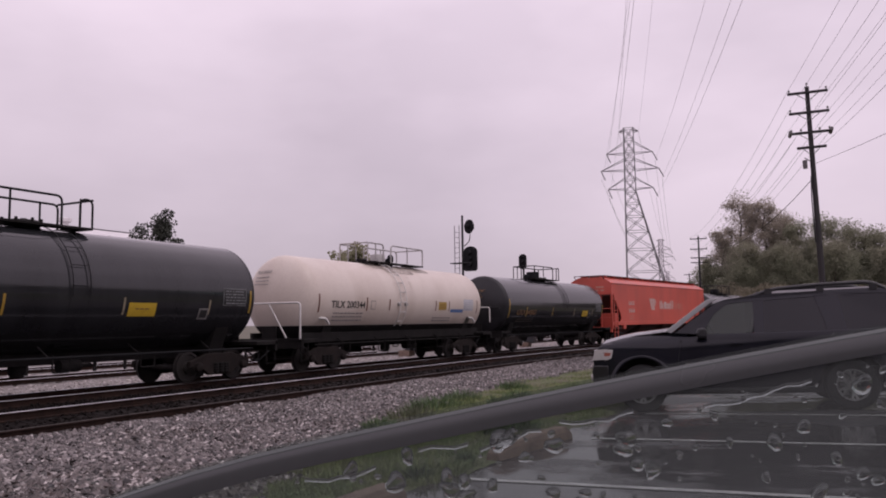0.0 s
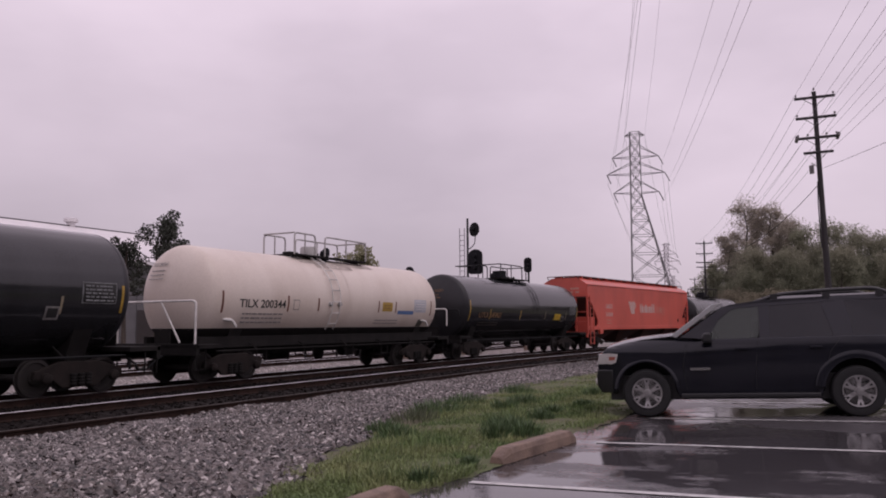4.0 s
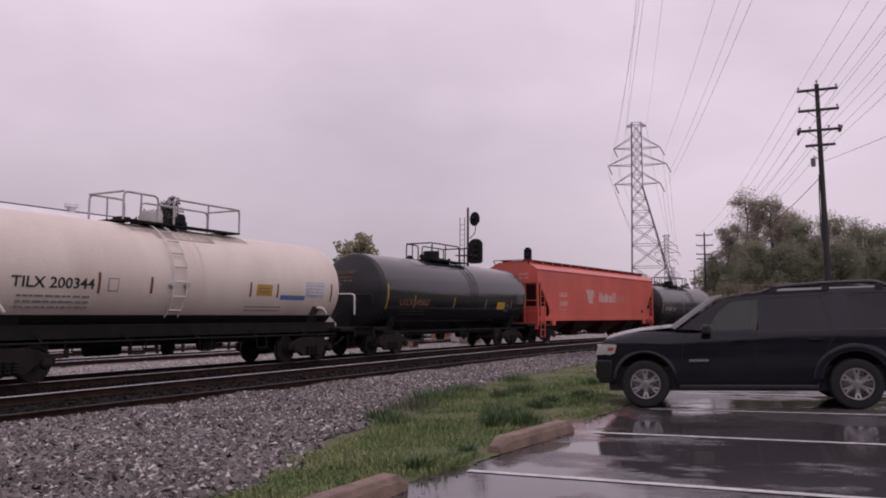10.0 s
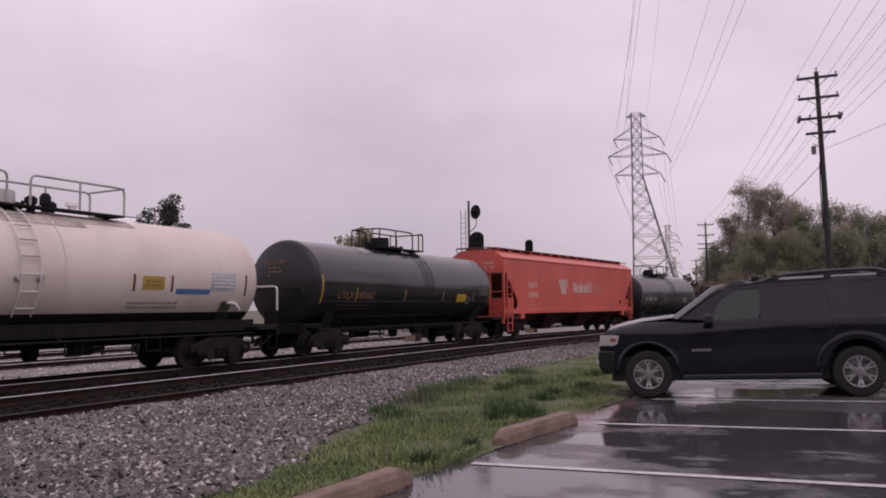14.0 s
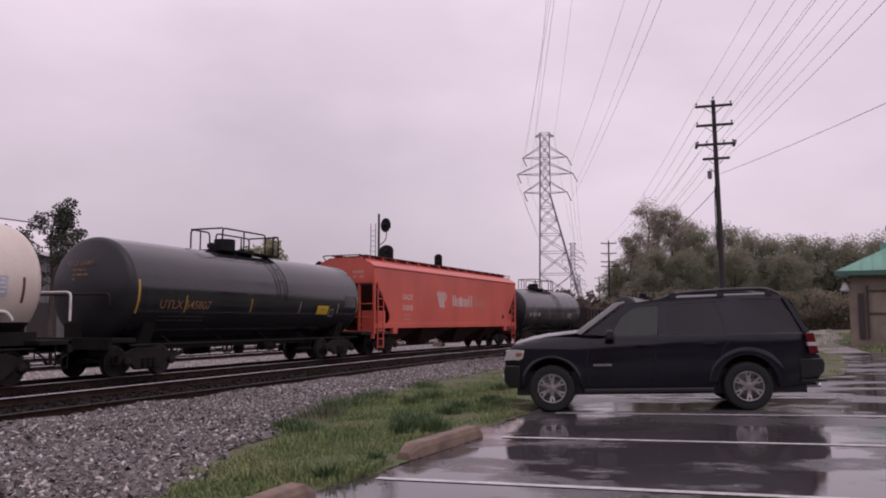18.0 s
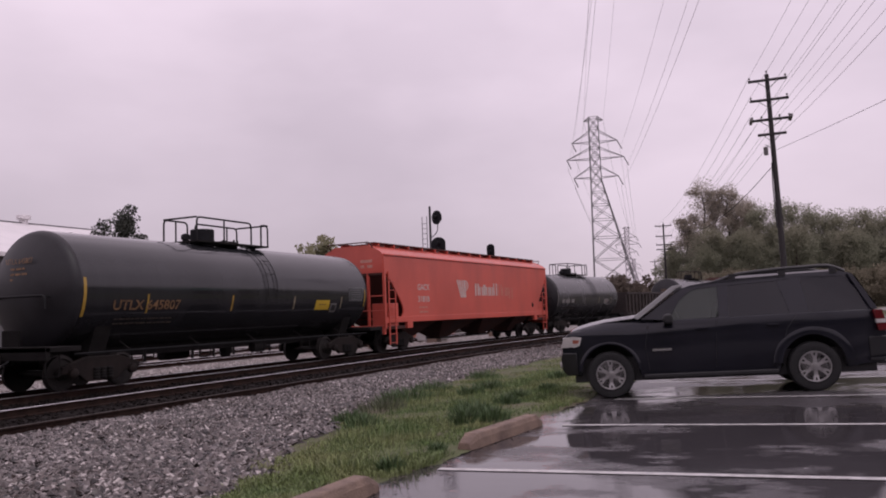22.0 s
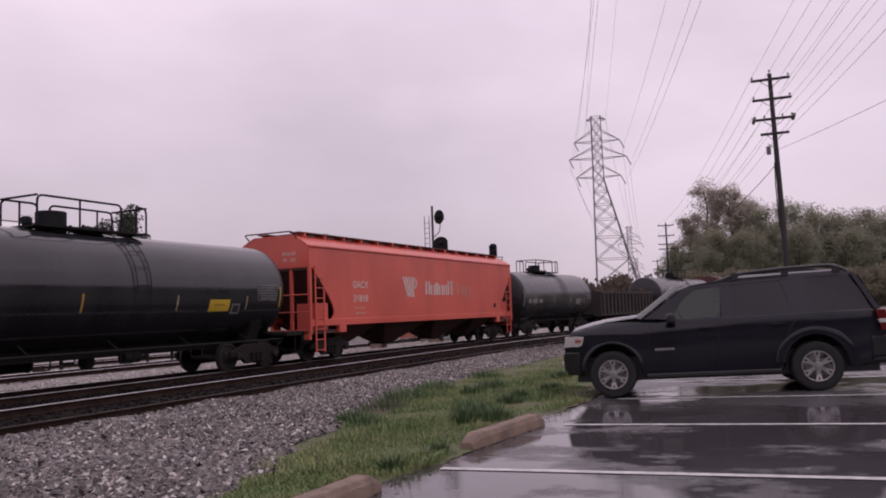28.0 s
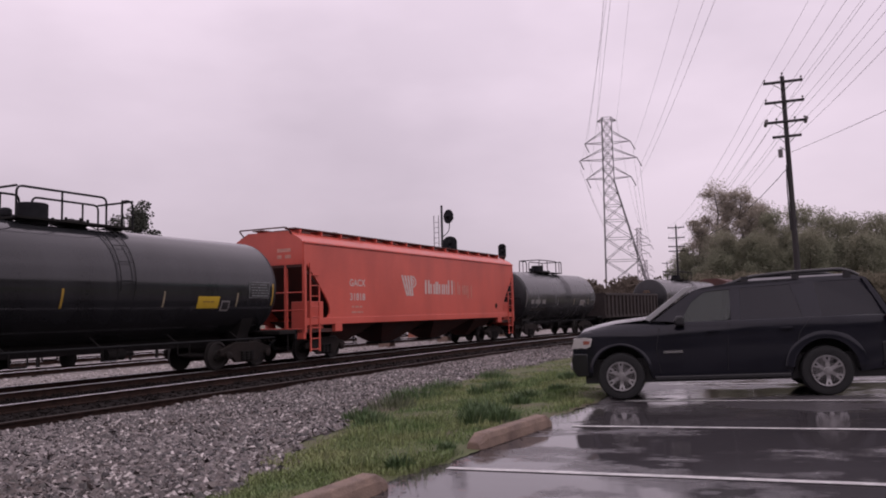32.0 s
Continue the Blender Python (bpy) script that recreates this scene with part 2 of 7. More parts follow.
M_CAR = mat("black_car_paint", (0.0105, 0.0108, 0.0165), 0.12, 0, 0.08, 2, 30, 0.0)
M_CAR.node_tree.nodes["Principled BSDF"].inputs["IOR"].default_value = 1.40  # wet with a film of rain
M_CARTRIM = mat("black_plastic_trim", (0.014, 0.014, 0.016), 0.4, 0, 0.1, 5, 80, 0.1)
M_TYRE = mat("tyre_rubber", (0.011, 0.011, 0.012), 0.8, 0, 0.15, 9, 70, 0.2)
M_ALLOY = mat("silver_alloy", (0.44, 0.43, 0.43), 0.32, 0.85, 0.08, 9, 60, 0.02)
M_CHROME = mat("chrome", (0.62, 0.62, 0.62), 0.12, 1.0, 0.03, 9, 60, 0.0)
M_LENSW = mat("headlamp_lens", (0.50, 0.485, 0.47), 0.10, 0, 0.08, 12, 50, 0.05)
M_LENSA = mat("amber_lens", (0.30, 0.10, 0.075), 0.12, 0, 0.05, 12, 50, 0.02)
M_LENSR = mat("red_lens", (0.105, 0.007, 0.010), 0.10, 0, 0.06, 12, 50, 0.02)
M_CABIN = mat("dark_cabin_cloth", (0.030, 0.030, 0.032), 0.8, 0, 0.1, 6, 80, 0.1)
# Grey-green base stands in for reflected sky and rain scatter on the pane.
M_GLASS = glass("sheen_side_glass", (0.080, 0.088, 0.083), 0.10, 0.50, 1.45)
M_PRIVACY = glass("privacy_glass", (0.012, 0.012, 0.016), 0.06, 0.12, 1.42)
M_POLE = mat("weathered_pole_timber", (0.032, 0.028, 0.030), 0.8, 0, 0.2, 3, 40, 0.3, streak=0.1)
M_INSUL = mat("insulator_porcelain", (0.12, 0.11, 0.11), 0.3, 0, 0.1, 9, 60, 0.0)
M_GALV = mat("galvanised_steel", (0.20, 0.19, 0.20), 0.6, 0.2, 0.1, 1, 20, 0.0)
# Lighter than the near tower's steel: distance haze is in the colour.
M_GALVFAR = mat("hazed_steel", (0.36, 0.33, 0.36), 0.7, 0, 0.05, 1, 20, 0.0)
M_WIRE = mat("wire_metal", (0.27, 0.25, 0.27), 0.6, 0.2, 0.05, 1, 20, 0.0)
M_SIGNAL = mat("signal_black", (0.018, 0.018, 0.021), 0.85, 0, 0.15, 6, 50, 0.05)
M_SIGNAL.node_tree.nodes["Principled BSDF"].inputs["Specular IOR Level"].default_value = 0.15
# Same paint as the barrel; duller here to stand for the end's shade.
M_TANKHEAD = mat("matt_black_head", (0.026, 0.0255, 0.029), 0.45, 0, 0.2, 1.5, 30, 0.05)
M_TANKHEAD.node_tree.nodes["Principled BSDF"].inputs["Specular IOR Level"].default_value = 0.3
M_SIGMAST = mat("signal_mast_paint", (0.045, 0.045, 0.05), 0.6, 0.2, 0.15, 6, 50, 0.05)
M_ROOFW = mat("white_metal_roof", (0.68, 0.65, 0.66), 0.5, 0, 0.06, 0.5, 12, 0.05)
M_WALLG = mat("grey_metal_siding", (0.125, 0.120, 0.128), 0.6, 0, 0.1, 0.6, 12, 0.1)
M_GREENROOF = mat("green_metal_roof", (0.165, 0.36, 0.275), 0.45, 0, 0.1, 1, 20, 0.05)
M_GREENDARK = mat("dark_green_trim", (0.050, 0.125, 0.095), 0.5, 0, 0.1, 2, 30, 0.05)
M_BEIGE = mat("beige_render", (0.25, 0.212, 0.165), 0.85, 0, 0.18, 1.2, 30, 0.15, tint=(0.175, 0.145, 0.115))
M_DARKDOOR = mat("dark_door_paint", (0.035, 0.028, 0.028), 0.5, 0, 0.1, 3, 30, 0.05)
M_BARK = mat("bark", (0.075, 0.058, 0.048), 0.9, 0, 0.2, 4, 30, 0.4)
# The two woodland leaf colours run pale: distance haze is put into them.
M_LEAFDARK = leafy("hazed_evergreen_leaves", (0.285, 0.300, 0.220), (0.300, 0.292, 0.220))
M_LEAFPALE = leafy("hazed_spring_leaves", (0.430, 0.395, 0.335), (0.380, 0.345, 0.290))
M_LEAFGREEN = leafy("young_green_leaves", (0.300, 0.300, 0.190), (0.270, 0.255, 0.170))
M_PINE = mat("pine_needles", (0.052, 0.058, 0.044), 0.8, 0, 0.15, 0.4, 3, 0.0, spread=0.4)
# Lightened as well, for the haze low in the woods.
M_SCRUB = leafy("hazed_brown_scrub", (0.255, 0.232, 0.172), (0.225, 0.203, 0.152))
M_THICKET = leafy("bare_brown_thicket", (0.135, 0.112, 0.092), (0.115, 0.095, 0.078))
M_PALESTONE = mat("pale_stone", (0.41, 0.37, 0.355), 0.42, 0, 0.12, 3, 40, 0.3, spread=0.40)
M_RUSTGON = mat("gondola_rust_paint", (0.040, 0.029, 0.027), 0.75, 0, 0.25, 2, 30, 0.1)
M_BRICKRED = mat("faded_red_panel", (0.36, 0.13, 0.085), 0.7, 0, 0.15, 2, 30, 0.1)
M_CABINET = mat("pale_grey_cabinet", (0.42, 0.40, 0.39), 0.55, 0, 0.1, 2, 30, 0.05)


# ---- mesh helpers ----
class Shape:
    """Collects vertices and faces of one mesh."""

    def __init__(self):
        self.v, self.f = [], []

    def add(self, verts, faces):
        k = len(self.v)
        self.v += [tuple(p) for p in verts]
        self.f += [tuple(i + k for i in f) for f in faces]
        return self

    def box(self, x0, x1, y0, y1, z0, z1):
        return self.add([(x, y, z) for z in (z0, z1) for y in (y0, y1) for x in (x0, x1)],
                        [(0, 2, 3, 1), (4, 5, 7, 6), (0, 1, 5, 4), (2, 6, 7, 3), (0, 4, 6, 2), (1, 3, 7, 5)])

    def prism(self, poly, axis, a, b):
        """A polygon in the plane across axis ('x': (y, z), 'y': (x, z), 'z': (x, y)), drawn out from a to b."""
        put = {"x": lambda p, c: (c, p[0], p[1]), "y": lambda p, c: (p[0], c, p[1]), "z": lambda p, c: (p[0], p[1], c)}[axis]
        n = len(poly)
        v = [put(p, a) for p in poly] + [put(p, b) for p in poly]
        f = [tuple(range(n - 1, -1, -1)), tuple(range(n, 2 * n))]
        f += [(i, (i + 1) % n, n + (i + 1) % n, n + i) for i in range(n)]
        return self.add(v, f)

    def tube(self, pts, r, n=8, r2=None, closed=False):
        """A round bar along points."""
        P = [Vector(p) for p in pts]
        r2 = r if r2 is None else r2
        rings, up = [], None
        for i, p in enumerate(P):
            d = (P[min(i + 1, len(P) - 1)] - P[max(i - 1, 0)]).normalized()
            a = d.orthogonal().normalized() if up is None else (up - d * up.dot(d)).normalized()
            up = a
            b = d.cross(a)
            q = r + (r2 - r) * i / max(1, len(P) - 1)
            rings.append([p + (a * math.cos(w) + b * math.sin(w)) * q for w in [2 * math.pi * j / n for j in range(n)]])
        v = [q for ring in rings for q in ring]
        f = [(i * n + j, i * n + (j + 1) % n, (i + 1) * n + (j + 1) % n, (i + 1) * n + j) for i in range(len(P) - 1) for j in range(n)]
        f += [tuple(range(n - 1, -1, -1)), tuple(range((len(P) - 1) * n, len(P) * n))]
        return self.add(v, f)

    def lathe(self, prof, n=32, axis="x", at=(0, 0, 0)):
        """A body turned about an axis from (along, radius) pairs."""
        v, f = [], []
        for a, r in prof:
            for j in range(n):
                w = 2 * math.pi * j / n
                c, s = r * math.cos(w), r * math.sin(w)
                p = {"x": (a, c, s), "y": (s, a, c), "z": (c, s, a)}[axis]
                v.append((p[0] + at[0], p[1] + at[1], p[2] + at[2]))
        m = len(prof)
        f = [(i * n + j, i * n + (j + 1) % n, (i + 1) * n + (j + 1) % n, (i + 1) * n + j) for i in range(m - 1) for j in range(n)]
        if prof[0][1] > 1e-6:
            f.append(tuple(range(n - 1, -1, -1)))
        if prof[-1][1] > 1e-6:
            f.append(tuple(range((m - 1) * n, m * n)))
        return self.add(v, f)

    def mesh(self, name, smooth=False):
        me = bpy.data.meshes.new(name)
        me.from_pydata(self.v, [], self.f)
        bm = bmesh.new()
        bm.from_mesh(me)
        bmesh.ops.remove_doubles(bm, verts=bm.verts, dist=1e-5)
        bmesh.ops.recalc_face_normals(bm, faces=bm.faces)
        bm.to_mesh(me)
        bm.free()
        if smooth:
            for p in me.polygons:
                p.use_smooth = True
            me.set_sharp_from_angle(angle=radians(40))
        return me


def part(name, shape, material, parent=None, label="", smooth=False, bevel=0.0, at=None):
    """Links a shape as one mesh object, under a thing or a part."""
    me = shape if isinstance(shape, bpy.types.Mesh) else shape.mesh(name, smooth)
    if material and not me.materials:
        me.materials.append(material)
    ob = new(name, me)
    if parent is not None:
        ob.parent = parent
    if at is not None:
        ob.matrix_basis = at if isinstance(at, Matrix) else Matrix.Translation(at)
    if bevel:
        mod = ob.modifiers.new("edge", "BEVEL")
        mod.width, mod.segments, mod.limit_method = bevel, 2, "ANGLE"
    if label:
        ob["label"] = label
    return ob


def thing(name, label, category, at=None, group=""):
    ob = new(name)
    ob.empty_display_size = 0.2
    if at is not None:
        ob.matrix_basis = at
    return tagged(ob, label, category, group)


def words(name, text, size, material, parent, at, width=None, label="", bold=0.0, shear=0.0):
    """Flat lettering turned into a mesh, standing in the local x-z plane and facing -y."""
    cu = bpy.data.curves.new(name, "FONT")
    cu.body, cu.size, cu.extrude, cu.align_x, cu.align_y = text, size, 0.002, "CENTER", "CENTER"
    cu.offset, cu.shear, cu.resolution_u = bold, shear, 3
    tmp = new(name, cu)
    dg = bpy.context.evaluated_depsgraph_get()
    me = bpy.data.meshes.new_from_object(tmp.evaluated_get(dg))
    bpy.data.objects.remove(tmp)
    bpy.data.curves.remove(cu)
    if width:
        xs = [v.co.x for v in me.vertices]
        k = width / (max(xs) - min(xs))
        for v in me.vertices:
            v.co.x *= k
    me.transform(Matrix.Rotation(math.pi / 2, 4, "X"))
    me.materials.clear()
    me.materials.append(material)
    return part(name, me, None, parent, label, at=at)


def bars(name, rows, width, pitch, thick, material, parent, at, label="", seed=1):
    """Small writing that cannot be read: rows of short bars, facing -y."""
    rnd, s = random.Random(seed), Shape()
    for i in range(rows):
        x = -width / 2
        while x < width / 2 - thick:
            w = min(rnd.uniform(1.5, 5.0) * thick, width / 2 - x)
            s.box(x, x + w, -0.002, 0.002, -i * pitch - thick / 2, -i * pitch + thick / 2)
            x += w + thick * rnd.uniform(0.6, 1.2)
    ob = part(name, s, material, parent, label, at=at)
    ob["kind"] = "stuff"
    return ob


# ---- ground ----
TRAIN_Y, FRONT_Y, RAIL_Z, CANT = 17.32, 13.45, 0.20, 0.13


def bend_off(x):
    """How far the railway has swung towards the car park, along its curve."""
    d = min(max(x - 26.0, 0.0), 46.0)
    e = min(max(x - 72.0, 0.0), 46.0)
    return 0.0023 * d * d + 0.2116 * e - 0.0023 * e * e


def ground_z(x, y):
    """Height of the land across the railway: the sloping car park, verge, gravel and track bed."""
    pts = ((-400, 2.4), (-60, 2.4), (3.4, 0.351), (5.2, 0.27), (7.2, 0.16), (11.2, 0.03), (11.95, 0.02), (12.22, -0.13), (12.7, -0.14), (14.2, -0.01), (14.75, 0.03), (15.4, -0.01), (18.7, -0.01), (20.5, -0.06), (24.0, -0.12), (400, -0.12))
    y += bend_off(x) * min(1.0, max(0.0, (y - 3.4) / 3.0))
    for (a, za), (b, zb) in zip(pts, pts[1:]):
        if y <= b:
            return za + (zb - za) * max(0.0, (y - a) / (b - a))
    return pts[-1][1]


def sheet(name, xs, ys, lift, material, kind="structure", label="", category="", wob=0.0, edge=None):
    """A piece of ground over a grid, following ground_z."""
    s = Shape()
    n = len(ys)
    for x in xs:
        for j, y in enumerate(ys):
            yy = y if edge is None else edge(x, j / (n - 1))
            s.v.append((x, yy, ground_z(x, yy) + lift + wob * noise.noise((x * 0.8, yy * 0.8, 1.3))))
    s.f = [(i * n + j, (i + 1) * n + j, (i + 1) * n + j + 1, i * n + j + 1) for i in range(len(xs) - 1) for j in range(n - 1)]
    ob = part(name, s, material)
    for p in ob.data.polygons:
        p.use_smooth = True
    return tagged(ob, label, category, kind=kind)


def steps(a, b, d):
    k = max(1, round((b - a) / d))
    return [a + (b - a) * i / k for i in range(k + 1)]


LONG = [-3000, -1000, -300, -100, -40] + steps(-30, 120, 6) + [160, 250, 400, 800, 1600, 3000]
sheet("ground", LONG, [-3000, -800, -200, -60, -30, -10, 3.4, 5.2, 7.2, 11.2, 11.95, 12.22, 12.7, 14.2, 14.75, 15.4, 18.7, 20.5, 24.0, 60, 200, 800, 3000], -0.05, M_LAND,
      label="damp brown and green open ground", category="ground")


def lot_edge(x):
    """Where the broken asphalt ends at the verge."""
    near = 3.42 + 0.14 * noise.noise((x * 0.9, 0, 0)) + 0.09 * noise.noise((x * 4.1, 3, 0)) + 0.03 * noise.noise((x * 11.0, 6, 0)) - max(0, x - 11) * 0.02
    k = min(1.0, max(0.0, (x - 15.5) / 5.0))
    return near + (-0.085 * x - 0.1 + 0.15 * noise.noise((x * 0.5, 7, 0)) - near) * k


def verge_edge(x):
    """Where the grass thins out into gravel."""
    return min(4.75 + 0.40 * min(5.7, max(0.0, x - 5.3)) + 0.20 * min(6.0, max(0.0, x - 11)), 10.6 - bend_off(x)) + 0.32 * noise.noise((x * 0.7, 9, 0)) + 0.22 * noise.noise((x * 2.9, 5, 0)) + 0.10 * noise.noise((x * 8.3, 2, 0))


sheet("car_park", steps(-12, 2, 0.5) + steps(2.05, 20, 0.05) + steps(20.5, 62, 0.5), [0, 1, 2, 3, 4, 5, 6, 7, 8], -0.004, M_ASPHALT, label="wet dark asphalt car park with shallow puddles",
      category="car park", edge=lambda x, k: -48 + (lot_edge(x) + 48) * k)
sheet("verge", steps(-12, 2, 0.35) + steps(2.1, 20, 0.1) + steps(20.35, 70, 0.35), list(range(15)), 0.004, M_SOIL, label="muddy green grass verge soil", category="verge", wob=0.03,
      edge=lambda x, k: lot_edge(x) - 0.12 + (verge_edge(x) + 0.35 - lot_edge(x) + 0.12) * k)
sheet("gap_shade_bed", steps(-30, 130, 0.5), list(range(19)), 0.0, M_GRAVELGAP, label="dark sheet under the crushed stone, gap shade in its colour", category="gravel", wob=0.05,
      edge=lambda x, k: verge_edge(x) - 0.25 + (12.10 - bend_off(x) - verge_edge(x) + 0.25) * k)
sheet("track_bed", steps(-40, 20, 5) + steps(22, 118, 2), list(range(43)), 0.03, M_BALLAST, label="near-black ballast between the rails", category="track bed",
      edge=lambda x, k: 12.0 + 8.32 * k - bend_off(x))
sheet("far_gravel", steps(-40, 20, 5) + steps(22, 118, 2), list(range(9)), 0.02, M_YARD, label="pale grey gravel yard beyond the train", category="gravel",
      edge=lambda x, k: 20.2 - bend_off(x) + (19.8 + bend_off(x)) * k)


# parking lines and wheel stops
def painted_line(x, y0, y1, w=0.10):
    s = Shape()
    for i, (a, b) in enumerate(zip(steps(y0, y1, 0.6), steps(y0, y1, 0.6)[1:])):
        s.add([(x - w / 2, a, ground_z(x, a) + 0.002), (x + w / 2, a, ground_z(x, a) + 0.002), (x + w / 2, b, ground_z(x, b) + 0.002), (x - w / 2, b, ground_z(x, b) + 0.002)], [(0, 1, 2, 3)])
    return tagged(part("parking_line", s, M_LINE), "worn white painted parking bay line on wet asphalt", "road marking", "parking bay lines", "structure")


for lx in (3.8, 6.48, 9.22, 11.93, 14.6, 17.3):
    painted_line(lx, -2.2 if lx < 12 else -1.2, 3.2 if lx < 9 else 2.88)


def wheel_stop(x0, x1, y, turn=0.0):
    t = thing("wheel_stop", "weathered brown concrete wheel stop at the asphalt edge", "wheel stop", pose((x0 + x1) / 2, y, ground_z(x0, y) - 0.004, 0, 0, turn), "wheel stops")
    h = (x1 - x0) / 2
    s = Shape()
    sect = [(-0.105, 0), (0.105, 0), (0.095, 0.10), (0.070, 0.155), (-0.070, 0.155), (-0.095, 0.10)]
    for xx, kz in ((-h, 0.50), (-h + 0.16, 1.0), (h - 0.16, 1.0), (h, 0.50)):
        s.v += [(xx, p * (0.55 + 0.45 * kz), q * kz) for p, q in sect]
    s.f = [(i * 6 + j, i * 6 + (j + 1) % 6, i * 6 + 6 + (j + 1) % 6, i * 6 + 6 + j) for i in range(3) for j in range(6)] + [(5, 4, 3, 2, 1, 0), (18, 19, 20, 21, 22, 23)]
    b = part("block", s, M_CONC, t, bevel=0.012)
    for sx in (-h * 0.65, h * 0.65):
        part("anchor_pin", Shape().lathe([(0.13, 0.012), (0.142, 0.012), (0.145, 0.0)], 8, "z", (sx, 0, 0)), M_RAIL, t)
    return t


for a, b, y, turn in ((0.2, 2.0, 3.36, 0.0), (3.72, 5.56, 3.38, -1.5), (7.42, 9.26, 3.29, -5.0)):
    wheel_stop(a, b, y, turn)


# ---- railway track ----
def swept(prof, y0, x0, x1):
    """A rail section drawn along the line of the track, about its own middle."""
    s = Shape()
    xs = [x0] + steps(20, min(x1, 118), 2) if x1 > 20 else [x0, x1]
    n, xm = len(prof), (x0 + x1) / 2
    for x in xs:
        s.v += [(x - xm, p - bend_off(x), q) for p, q in prof]
    s.f = [(i * n + j, i * n + (j + 1) % n, (i + 1) * n + (j + 1) % n, (i + 1) * n + j) for i in range(len(xs) - 1) for j in range(n)]
    s.f += [tuple(range(n - 1, -1, -1)), tuple(range((len(xs) - 1) * n, len(xs) * n))]
    return s


def rail(name, y, x0, x1, head=None, curved=True):
    t = thing(name, "rusty steel rail with a polished running head", "rail", pose((x0 + x1) / 2, y, RAIL_Z), "rails")
    h = (x1 - x0) / 2
    web = [(-0.07, -0.17), (0.07, -0.17), (0.07, -0.155), (0.012, -0.135), (0.012, -0.045), (0.036, -0.035), (0.036, -0.006), (-0.036, -0.006),
           (-0.036, -0.035), (-0.012, -0.045), (-0.012, -0.135), (-0.07, -0.155)]
    top = [(-0.035, -0.0055), (0.035, -0.0055), (0.030, 0.0), (-0.030, 0.0)]
    part("rail_web", swept(web, y, x0, x1) if curved else Shape().prism(web, "x", -h, h), M_RAIL, t)
    part("rail_head", swept(top, y, x0, x1) if curved else Shape().prism(top, "x", -h, h), head or M_RAILTOP, t, "worn running surface")
    return t


for cy in (FRONT_Y, TRAIN_Y):
    for sy in (-0.75, 0.75):
        low = cy == FRONT_Y and sy < 0  # the inner rail of the canted curve lies lower
        ra = rail("rail", cy + sy, -60, 118, M_RAILDULL if low else None)
        if low:
            ra.matrix_basis = pose(29, cy + sy, RAIL_Z - CANT)
for cy in (25.0, 30.5):
    for sy in (-0.75, 0.75):
        rail("rail", cy + sy, -60, 200, None, False).matrix_basis = pose(70, cy + sy, 0.12)

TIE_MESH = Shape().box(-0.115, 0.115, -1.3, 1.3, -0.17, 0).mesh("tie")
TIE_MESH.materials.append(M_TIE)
for cy in (FRONT_Y, TRAIN_Y):
    base = thing("track_ties", "dark creosoted timber sleepers under the rails", "sleepers", pose(0, cy, RAIL_Z - 0.17))
    base["kind"] = "structure"
    far = Shape()
    drop, tip = (CANT / 2, math.degrees(math.asin(CANT / 1.5))) if cy == FRONT_Y else (0.0, 0.0)
    rnd = random.Random(3)
    for i in range(260):
        x = -20 + i * 0.52
        if i < 180:
            part("tie", TIE_MESH, None, base, at=pose(x, rnd.uniform(-0.04, 0.04) - bend_off(x), rnd.uniform(-0.012, 0.004) - drop, tip, 0, rnd.uniform(-1, 1) - math.degrees(bend_off(x + 0.5) - bend_off(x - 0.5))))
        else:
            far.box(x - 0.115, x + 0.115, -1.3 - bend_off(x), 1.3 - bend_off(x), -0.17 - drop, -drop)
    part("far_ties", far, M_TIE, base)["kind"] = "stuff"


# ---- railway cars ----
def pipe(pts, r, material, parent, name="handrail", label="", n=8):
    return part(name, Shape().tube(pts, r, n), material, parent, label, smooth=True)


def bend(pts, r=0.12):
    """Rounds the inner corners of a polyline."""
    P = [Vector(p) for p in pts]
    out = [P[0]]
    for a, b, c in zip(P, P[1:], P[2:]):
        d0, d1 = (a - b).normalized(), (c - b).normalized()
        for k in range(5):
            w = k / 4
            p0, p1 = b + d0 * r * (1 - w), b + d1 * r * w
            out.append(p0 + (p1 - p0) * w if 0 < w < 1 else (p0 if w == 0 else p1))
    return out + [P[-1]]


WHEELSETS = []
WHEEL_MESH = Shape().lathe([(-0.07, 0.10), (-0.06, 0.40), (-0.065, 0.455), (-0.035, 0.46), (-0.03, 0.432), (0.06, 0.425), (0.065, 0.36), (0.03, 0.34), (0.02, 0.17), (0.07, 0.15), (0.08, 0.0)], 28, "y")


